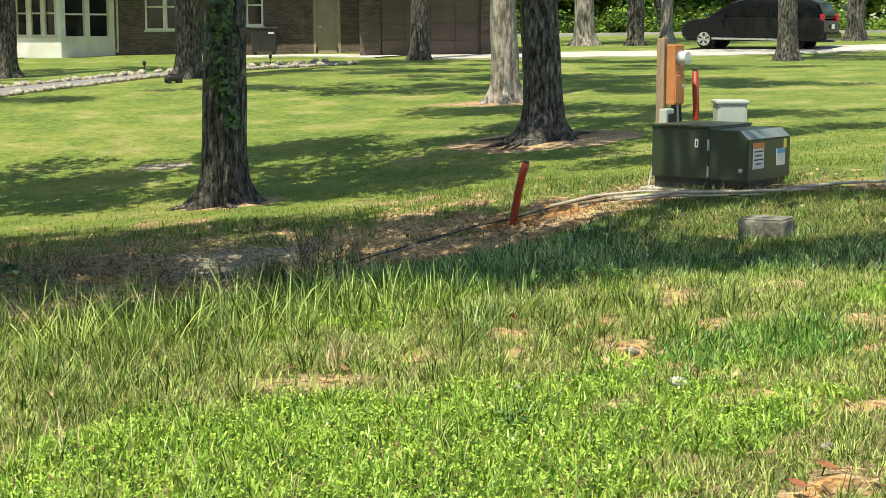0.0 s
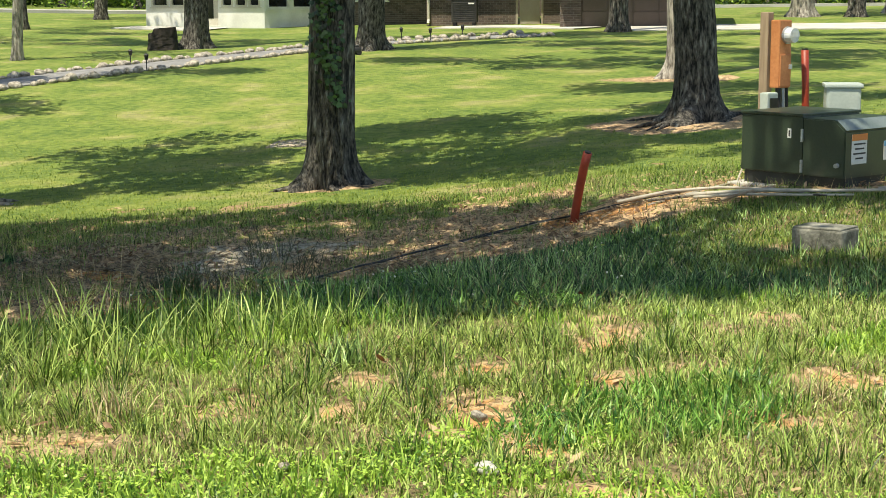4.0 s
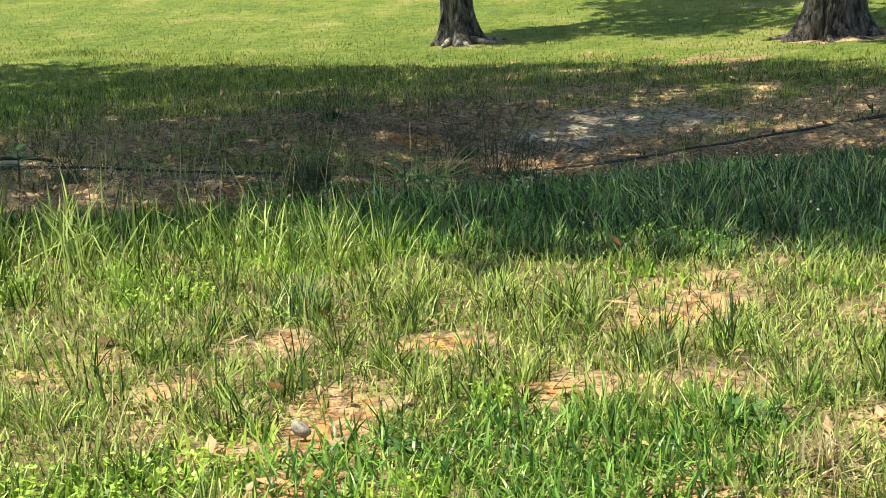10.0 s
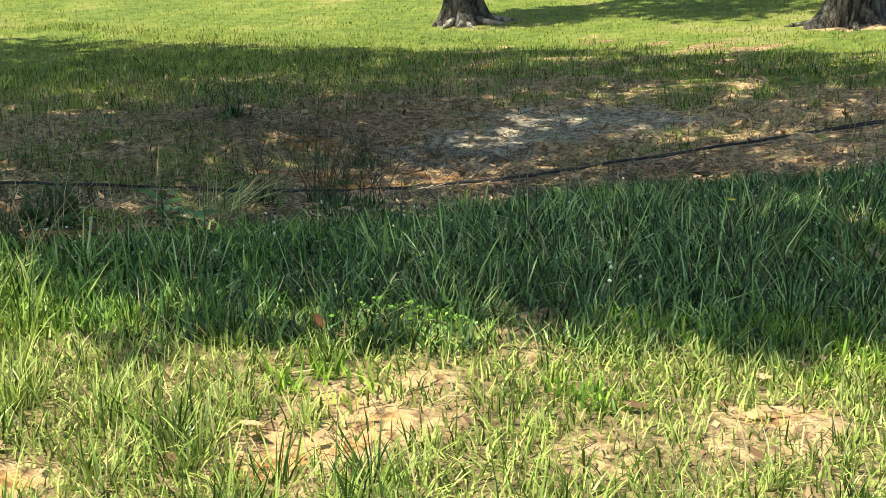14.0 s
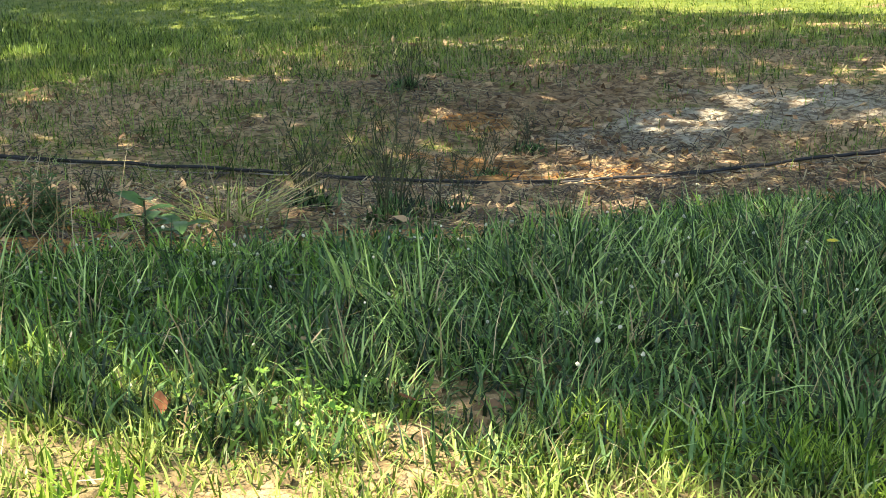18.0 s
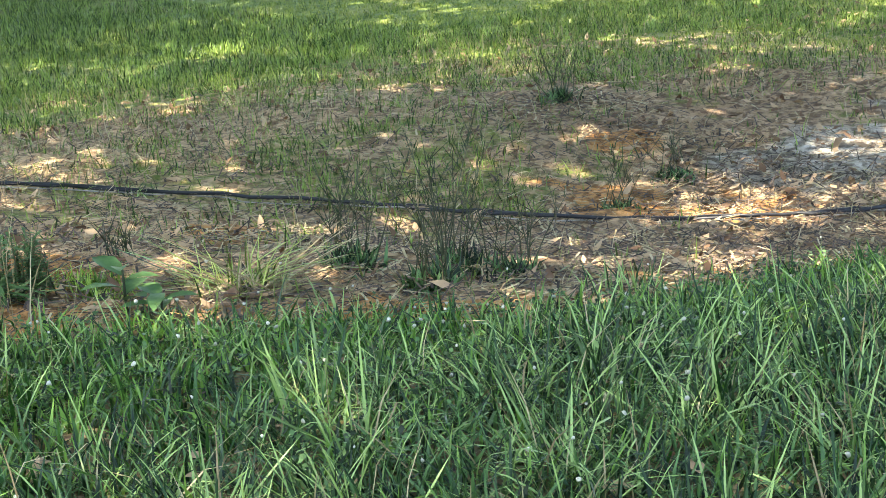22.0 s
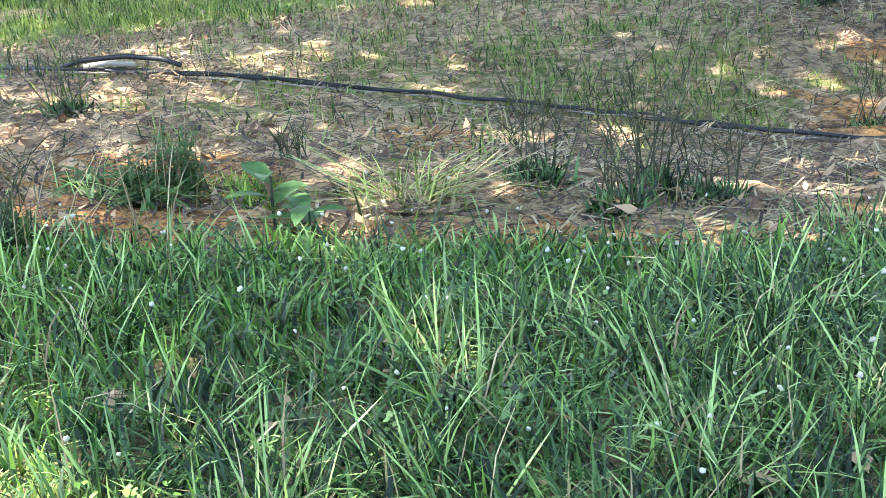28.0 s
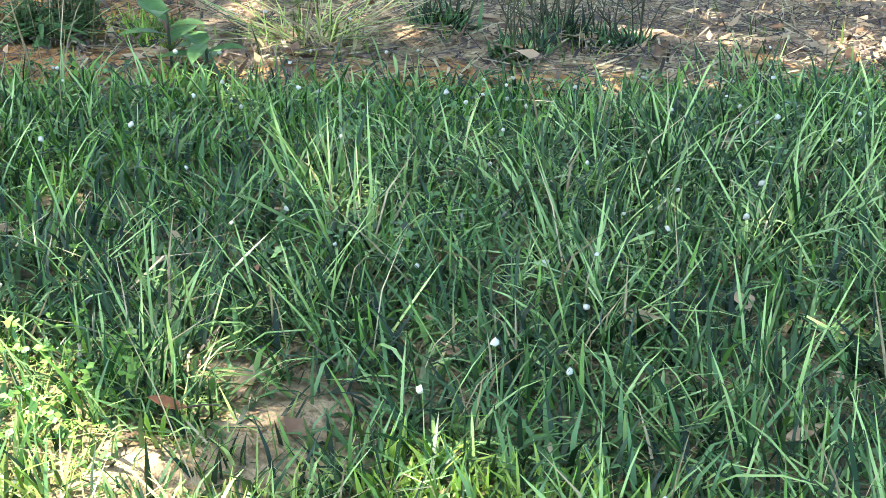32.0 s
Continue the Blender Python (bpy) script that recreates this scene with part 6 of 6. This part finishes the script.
def broad_plant(x, y, stem, n, length, width, seed, label, flat=0.5, name="seedling", up=0.0):
    """Broad leaves round a short stem; each leaf is a part."""
    rr = random.Random(seed)
    ob = thing(name, Matrix.Translation(gp(x, y)), label, "plant")
    part("stem", tube([(0, 0, -0.02), (0.005, 0, stem * 0.5), (0, 0.004, stem)], [0.005, 0.004, 0.003], 6), "weed", ob)
    for k in range(n):
        a = 2.4 * k + rr.uniform(-0.3, 0.3)
        z = stem * (0.35 + 0.65 * k / max(1, n - 1))
        d = Vector((math.cos(a), math.sin(a), rr.uniform(flat - 0.25, flat + 0.25)))
        bm = bmesh.new()
        leaf_bm(bm, Vector((0, 0, z)), d, Vector((-d.x * 0.3, -d.y * 0.3, 1)), length * rr.uniform(0.75, 1.15), width * rr.uniform(0.8, 1.15))
        part("leaf", bm, "broad_leaf", ob, smooth=True)


broad_plant(-2.36, 8.66, 0.17, 7, 0.095, 0.055, 301, "broad-leaved green seedling on bare dirt", 0.1)
broad_plant(-0.63, 9.22, 0.13, 6, 0.11, 0.055, 302, "broad-leaved seedling rising from tall grass", 0.6)
broad_plant(-0.54, 9.28, 0.08, 6, 0.10, 0.05, 303, "low broad-leaved seedling in the grass", 0.3)
broad_plant(1.1, 6.76, 0.02, 9, 0.06, 0.024, 304, "low broad-leaved weed on the sunny bank", 0.3)
broad_plant(1.72, 7.28, 0.03, 10, 0.10, 0.018, 305, "long-leaved green weed on the bank", 0.5, "weed_rosette")
for i, (x, y, n, ln, wd, flat) in enumerate([(-0.93, 8.98, 26, 0.14, 0.013, 0.12), (-1.12, 8.86, 16, 0.12, 0.013, 0.25), (-0.8, 8.6, 14, 0.11, 0.014, 0.3), (0.25, 5.55, 10, 0.08, 0.02, 0.35)]):
    broad_plant(x, y, 0.05, n, ln, wd, 310 + i, "leafy green rosette weed spreading its leaves", flat, "weed_rosette")


def leafy_weed(x, y, h, n, seed):
    """An upright bushy weed: a few leaning stems, each with small narrow leaves up its length."""
    rr = random.Random(seed)
    ob = thing("leafy_weed", Matrix.Translation(gp(x, y)), "bushy upright green weed on dirt", "weed", "leafy weeds")
    for k in range(n):
        a, lean, hh = rr.uniform(0, 6.28), rr.uniform(0.05, 0.4), h * rr.uniform(0.55, 1.0)
        d = Vector((math.cos(a) * lean, math.sin(a) * lean, 1))
        foot = Vector((rr.gauss(0, 0.02), rr.gauss(0, 0.02), -0.01))
        stem = part("stem", tube([foot, foot + d * hh * 0.5, foot + d * hh + Vector((0, 0, 0.01))], [0.003, 0.0024, 0.001], 5), "weed", ob)
        bm = bmesh.new()
        for j in range(34):
            t = rr.uniform(0.12, 1.0)
            b = rr.uniform(0, 6.28)
            leaf_bm(bm, foot + d * hh * t, Vector((math.cos(b), math.sin(b), rr.uniform(0.1, 1.0))), Vector((-math.cos(b) * 0.3, -math.sin(b) * 0.3, 1)), rr.uniform(0.022, 0.05) * (1.1 - 0.5 * t), rr.uniform(0.005, 0.01))
        part("leaves", bm, "broad_leaf", stem, smooth=True)


for i, (x, y, h, n) in enumerate([(-0.99, 9.05, 0.20, 9), (-1.04, 9.0, 0.15, 6), (-0.94, 9.1, 0.16, 7), (-1.0, 8.95, 0.12, 6), (-0.78, 8.66, 0.10, 5)]):
    leafy_weed(x, y, h, n, 330 + i)


def grass_tuft(x, y, n, h, w, material, lean, seed, label):
    rng = np.random.default_rng(seed)
    xs, ys = x + rng.normal(0, 0.05, n), y + rng.normal(0, 0.05, n)
    ob = blades("grass_tuft", xs, ys, rng.uniform(0.5, 1.0, n) * h, rng.uniform(0.6, 1.2, n) * w, material, rng, lean, label, "grass tuft")


TUFTS = [(-0.78, 9.6, 60, 0.20, "grass_sun", 0.9), (-0.74, 9.62, 40, 0.16, "straw", 0.9), (-0.98, 9.22, 150, 0.07, "grass_fresh", 1.0), (-0.9, 9.26, 110, 0.07, "grass_fresh", 1.0), (-0.7, 8.62, 80, 0.16, "grass_tall", 1.1), (-1.05, 8.88, 60, 0.14, "grass_tall", 1.3),
         (1.61, 9.37, 170, 0.11, "grass_fresh", 0.9), (-2.75, 9.95, 40, 0.09, "grass_tall", 1.2), (-0.3, 10.5, 60, 0.14, "grass_tall", 0.8), (-1.2, 14.9, 90, 0.1, "grass_sun", 0.8), (0.2, 7.5, 100, 0.2, "grass_tall", 0.8),
         (2.12, 11.12, 70, 0.16, "grass_tall", 0.9), (2.5, 11.05, 70, 0.16, "grass_tall", 0.9), (1.96, 7.13, 110, 0.15, "straw", 1.3), (0.28, 5.6, 50, 0.17, "grass_mid", 0.7), (-0.9, 7.0, 90, 0.24, "grass_sun", 0.9), (-0.44, 6.6, 60, 0.2, "straw", 0.6)]
TUFTS += [(x, y, 46, 0.18, "grass_mid", 0.8) for x, y in ((1.03, 7.07), (1.32, 7.54), (0.61, 6.95), (1.47, 7.78), (1.83, 7.92), (0.53, 7.61), (1.1, 7.25), (0.21, 6.65), (0.91, 7.85), (0.75, 7.81), (0.96, 6.1), (1.9, 6.3))]
for i, (x, y, n, h, mt, ln) in enumerate(TUFTS):
    grass_tuft(x, y, n, h, 0.006, mt, ln, 400 + i, "tuft of " + {"straw": "dry straw-coloured grass on the dirt", "grass_tall": "dark green grass", "grass_sun": "bright yellow-green grass", "grass_fresh": "fresh bright green grass", "grass_mid": "coarse olive grass on the sunny bank"}[mt])


def fallen_fan(x, y, n, reach, along, material, seed, label):
    """Long blades that lie spread to both sides of a tuft."""
    rng = np.random.default_rng(seed)
    way = along + np.where(rng.random(n) < 0.55, 0, np.pi) + rng.normal(0, 0.28, n)
    px, py = x + rng.normal(0, 0.03, n), y + rng.normal(0, 0.03, n)
    blades("grass_fan", px, py, reach * rng.uniform(0.55, 1.1, n), rng.uniform(0.004, 0.008, n), material, rng, 0.6, label, "grass tuft", fine=True, fan=way, fall=0.85)


fallen_fan(-0.78, 9.58, 46, 0.36, radians(68), "grass_sun", 501, "long pale grass blades fallen across the dirt")
fallen_fan(-0.74, 9.62, 26, 0.40, radians(76), "straw", 502, "long dry grass blades fallen across the dirt")
fallen_fan(-0.82, 9.55, 20, 0.34, radians(60), "grass_tall", 503, "long green grass blades fallen across the dirt")
fallen_fan(1.98, 7.12, 34, 0.11, radians(20), "straw", 506, "pale dry stems of a dead clump on the bank")
fallen_fan(-0.95, 9.0, 90, 0.17, radians(70), "grass_tall", 504, "dark green grass spread flat round a leafy weed")
fallen_fan(-1.05, 8.88, 60, 0.16, radians(60), "grass_low_shaded", 505, "dark green grass spread flat on the dirt")


def clover():
    """White clover heads on thin stems."""
    rng = np.random.default_rng(55)
    x, y = rng.uniform(-1.6, 3.0, 900), rng.uniform(8.3, 12.5, 900)
    b, s = side(BANK, x, y), side(SHADE, x, y)
    m = (b < 0.1) & (b > -1.9) & (s > 0.1) & (rng.random(900) < np.clip(1 + b * 0.3, 0.25, 1))
    heads = [(-0.39, 8.67), (-0.51, 8.72), (-0.18, 8.73), (-0.53, 8.96), (-0.4, 9.48), (-0.24, 9.6), (-0.33, 9.7), (-0.06, 9.74), (-0.04, 9.8), (0.08, 9.88), (0.05, 10.24), (0.22, 10.17), (0.3, 10.16), (-0.06, 9.92),
             (-0.52, 10.25), (-0.69, 9.46), (-0.66, 9.65), (-0.07, 10.11), (0.13, 10.3), (0.77, 9.64), (0.0, 8.86), (-0.09, 9.25), (0.1, 9.01), (0.86, 9.55), (0.82, 9.69)]
    x, y = np.concatenate([x[m][:150], [p[0] for p in heads]]), np.concatenate([y[m][:150], [p[1] for p in heads]])
    z = ground_z(x, y) + rng.uniform(0.05, 0.12, len(x))
    vs, fs = [], []
    ico = bmesh.new()
    bmesh.ops.create_icosphere(ico, subdivisions=1, radius=1)
    iv = np.array([v.co[:] for v in ico.verts])
    jf = np.array([[v.index for v in f.verts] for f in ico.faces])
    ico.free()
    for i in range(len(x)):
        r = rng.uniform(0.003, 0.0056)
        fs.append(jf + len(iv) * i)
        vs.append(np.array([x[i], y[i], z[i]]) + iv * r * (1 + 0.25 * rng.normal(0, 1, (len(iv), 1))))
    tagged(array_mesh("clover_flowers", np.concatenate(vs), np.concatenate(fs), "clover"), "small white clover flower heads in the grass", "clover", kind="stuff")
    blades("clover_stems", x, y, z - ground_z(x, y) + 0.008, np.full(len(x), 0.002), "grass_tall", rng, 0.01, "thin clover stems")
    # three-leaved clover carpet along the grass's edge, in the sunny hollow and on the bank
    # same clover in three greens: darkened inside the shadow, brighter where sunlit
    for name, mt, count, box_, test in (("clover_leaves", "grass_low_shaded", 9000, (-1.0, 2.6, 8.4, 12.0), lambda a, b: (side(BANK, a, b) < 0.06) & (side(BANK, a, b) > -0.75 + 0.3 * rough_field(a, b, 4, 7)) & (side(SHADE, a, b) > 0)),
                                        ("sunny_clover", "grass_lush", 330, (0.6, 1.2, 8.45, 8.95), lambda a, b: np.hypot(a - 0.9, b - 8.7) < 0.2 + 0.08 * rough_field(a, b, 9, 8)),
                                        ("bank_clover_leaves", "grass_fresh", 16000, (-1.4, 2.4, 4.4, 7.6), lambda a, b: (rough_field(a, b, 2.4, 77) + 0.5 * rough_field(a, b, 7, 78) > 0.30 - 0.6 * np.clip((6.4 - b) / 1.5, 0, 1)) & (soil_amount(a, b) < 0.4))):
        cx, cy = scatter(rng, count, *box_)
        cx, cy = keep(test(cx, cy), cx, cy)
        k = len(cx)
        hub = np.stack([cx, cy, ground_z(cx, cy) + rng.uniform(0.012, 0.065, k)], 1)
        turn, size, quads = rng.uniform(0, 6.28, k), rng.uniform(0.006, 0.013, k), []
        for j in range(3):
            a = turn + 2.094 * j
            d = np.stack([np.cos(a), np.sin(a), rng.normal(0.15, 0.35, k)], 1) * size[:, None]
            w = np.stack([-np.sin(a), np.cos(a), rng.normal(0, 0.3, k)], 1) * size[:, None] * 0.55
            quads.append(np.stack([hub, hub + d * 0.65 + w, hub + d * 1.15, hub + d * 0.65 - w], 1))
        v = np.concatenate(quads, 1).reshape(-1, 3)
        tagged(array_mesh(name, v, np.arange(len(v)).reshape(-1, 4), mt), "low three-leaved clover growing among the grass", "clover", kind="stuff")


clover()
ob = thing("dandelion", Matrix.Translation(gp(1.04, 10.12)), "single yellow flower on a thin stem", "flower")
part("stem", tube([(0, 0, 0), (0.01, 0, 0.1), (0.012, 0.005, 0.19)], 0.0025, 5), "weed", ob)
for k in range(12):
    bm = bmesh.new()
    a = 2 * math.pi * k / 12
    leaf_bm(bm, Vector((0.012, 0.005, 0.19)), Vector((math.cos(a), math.sin(a), 0.35)), Vector((0, 0, 1)), 0.016, 0.007, 0.1)
    part("petal", bm, "yellow", ob)

for i, (x, y, r) in enumerate([(0.93, 6.11, 0.085), (1.3, 5.2, 0.06), (0.3, 6.1, 0.05), (0.82, 6.72, 0.07), (1.9, 9.9, 0.05)]):
    ob = new("field_stone", STONES[i % 6])
    ob.matrix_basis = Matrix.Translation(gp(x, y, r * 0.35)) @ pose(0, 0, 0, 10 * i, 5, 50 * i) @ Matrix.Diagonal((r, r * 0.8, r * 0.8, 1))
    if i == 0:
        ob.data = ob.data.copy()
        ob.data.materials[0] = M["concrete"]
    tagged(ob, "pale rounded stone in the grass", "stone", "loose stones")


def fallen_leaf(x, y, size, seed):
    """One large dry leaf, curled."""
    rr = random.Random(seed)
    ob = thing("dead_leaf", Matrix.Translation(gp(x, y, 0.035)) @ pose(0, 0, 0, rr.uniform(-25, 25), rr.uniform(-25, 25), rr.uniform(0, 360)), "curled rust-red dead leaf lying on the grass", "leaf", "fallen leaves")
    bm = bmesh.new()
    leaf_bm(bm, Vector((0, 0, 0)), Vector((1, 0, 0.1)), Vector((0, 0, 1)), size, size * 0.6, -0.3)
    part("blade", bm, "rust_leaf", ob, smooth=True)
    part("stalk", tube([(0, 0, 0), (-0.02, 0.004, 0.006), (-0.04, 0, 0.0)], [0.0016, 0.0012, 0.001], 5), "twig", ob)


for k, (x, y, z) in enumerate([(0.77, 8.48, 0.055), (0.6, 6.92, 0.06), (1.02, 8.9, 0.05), (1.26, 4.9, 0.07), (1.35, 4.75, 0.06), (1.12, 4.72, 0.06), (0.35, 7.45, 0.05)]):
    fallen_leaf(x, y, z, 600 + k)


def litter():
    """Dead leaves and straw lying on the soil."""
    rng = np.random.default_rng(91)
    x, y = scatter(rng, 54000, -7, 4, 4.3, 17)
    s = soil_amount(x, y)
    m = (rng.random(54000) < 0.06 + 0.8 * s * np.where(side(BANK, x, y) < 0, 0.2, 1.0) * (0.4 + 0.6 * (rough_field(x, y, 1.6, 61) > 0)))
    x, y = keep(m, x, y)
    n = len(x)
    p = np.stack([x, y, ground_z(x, y) + rng.uniform(0.012, 0.03, n)], 1)
    a = rng.uniform(0, 6.28, n)
    u = np.stack([np.cos(a), np.sin(a), rng.normal(0, 0.4, n)], 1)
    w = np.stack([-np.sin(a), np.cos(a), rng.normal(0, 0.4, n)], 1)
    ln = (0.008 + 0.03 * rng.random(n) ** 2)[:, None]
    v = np.stack([p - u * ln, p + w * ln * 0.45, p + u * ln, p - w * ln * 0.45], 1).reshape(-1, 3)
    tagged(array_mesh("leaf_litter", v, np.arange(4 * n).reshape(-1, 4), "dead_leaf"), "brown dead leaves scattered on the dirt", "leaf litter", kind="stuff")
    for name, mt, count, label in (("straw_litter", "straw", 32000, "dry grass stems lying on the ground"), ("twig_litter", "twig", 52000, "dark twigs and bits of bark on the dirt")):
        strew(rng, name, mt, count, label)
    strew(rng, "bark_litter", "twig", 15000, "dark bits of bark and stems lying on the dirt", (-3.6, 0.3, 8.6, 12.6), 0.4)
    strew(rng, "pale_straw", "straw", 9000, "pale dry stems lying on the dirt", (-3.6, 0.3, 8.6, 12.6), 0.4)


def strew(rng, name, mt, count, label, area=(-6, 4, 4.3, 15.5), size=1.0):
    x, y = scatter(rng, count, *area)
    s = soil_amount(x, y)
    x, y = keep(rng.random(count) < (0.1 + 0.35 * s * (y > 9.5) if mt == "straw" else 0.05 + 0.6 * s) * np.where(side(BANK, x, y) < 0, 0.22, 1.0), x, y)
    n = len(x)
    p = np.stack([x, y, ground_z(x, y) + rng.uniform(0.01, 0.03, n)], 1)
    a = rng.uniform(0, 6.28, n)
    u = np.stack([np.cos(a), np.sin(a), rng.normal(0, 0.12, n)], 1) * (np.where(side(BANK, x, y) < 0, 0.4, 1.0) * size * rng.uniform(0.015, 0.10, n))[:, None]
    w = np.stack([-np.sin(a), np.cos(a), np.zeros(n)], 1) * rng.uniform(0.001, 0.003, n)[:, None] / size ** 0.5
    v = np.stack([p - u - w, p + u - w, p + u + w, p - u + w], 1).reshape(-1, 3)
    tagged(array_mesh(name, v, np.arange(4 * n).reshape(-1, 4), mt), label, mt, kind="stuff")


litter()


def roots(x, y, spread, seed, pale=False):
    """Dead twigs and bare roots at a tree's foot."""
    rr = random.Random(seed)
    ob = thing("surface_roots", Matrix.Translation(gp(x, y)), "bare roots spreading over worn soil", "root", "surface roots")
    for k in range(6):
        a = rr.uniform(0, 6.28)
        pts = []
        for t in (0.3, 0.5, 0.75, 1.0):
            q = Vector((math.cos(a + 0.3 * t) * spread * t, math.sin(a + 0.3 * t) * spread * t, 0))
            q.z = ground_z(x + q.x, y + q.y) - ground_z(x, y) + 0.07 * (1 - t)
            pts.append(q)
        part("root", tube(pts, [0.055, 0.042, 0.028, 0.01], 6), "bark_pale" if pale else "bark", ob, smooth=True)


roots(-2.8, 20.2, 0.75, 1)
roots(-7.25, 19.75, 0.6, 2, True)
roots(1.6, 24.9, 1.2, 3)
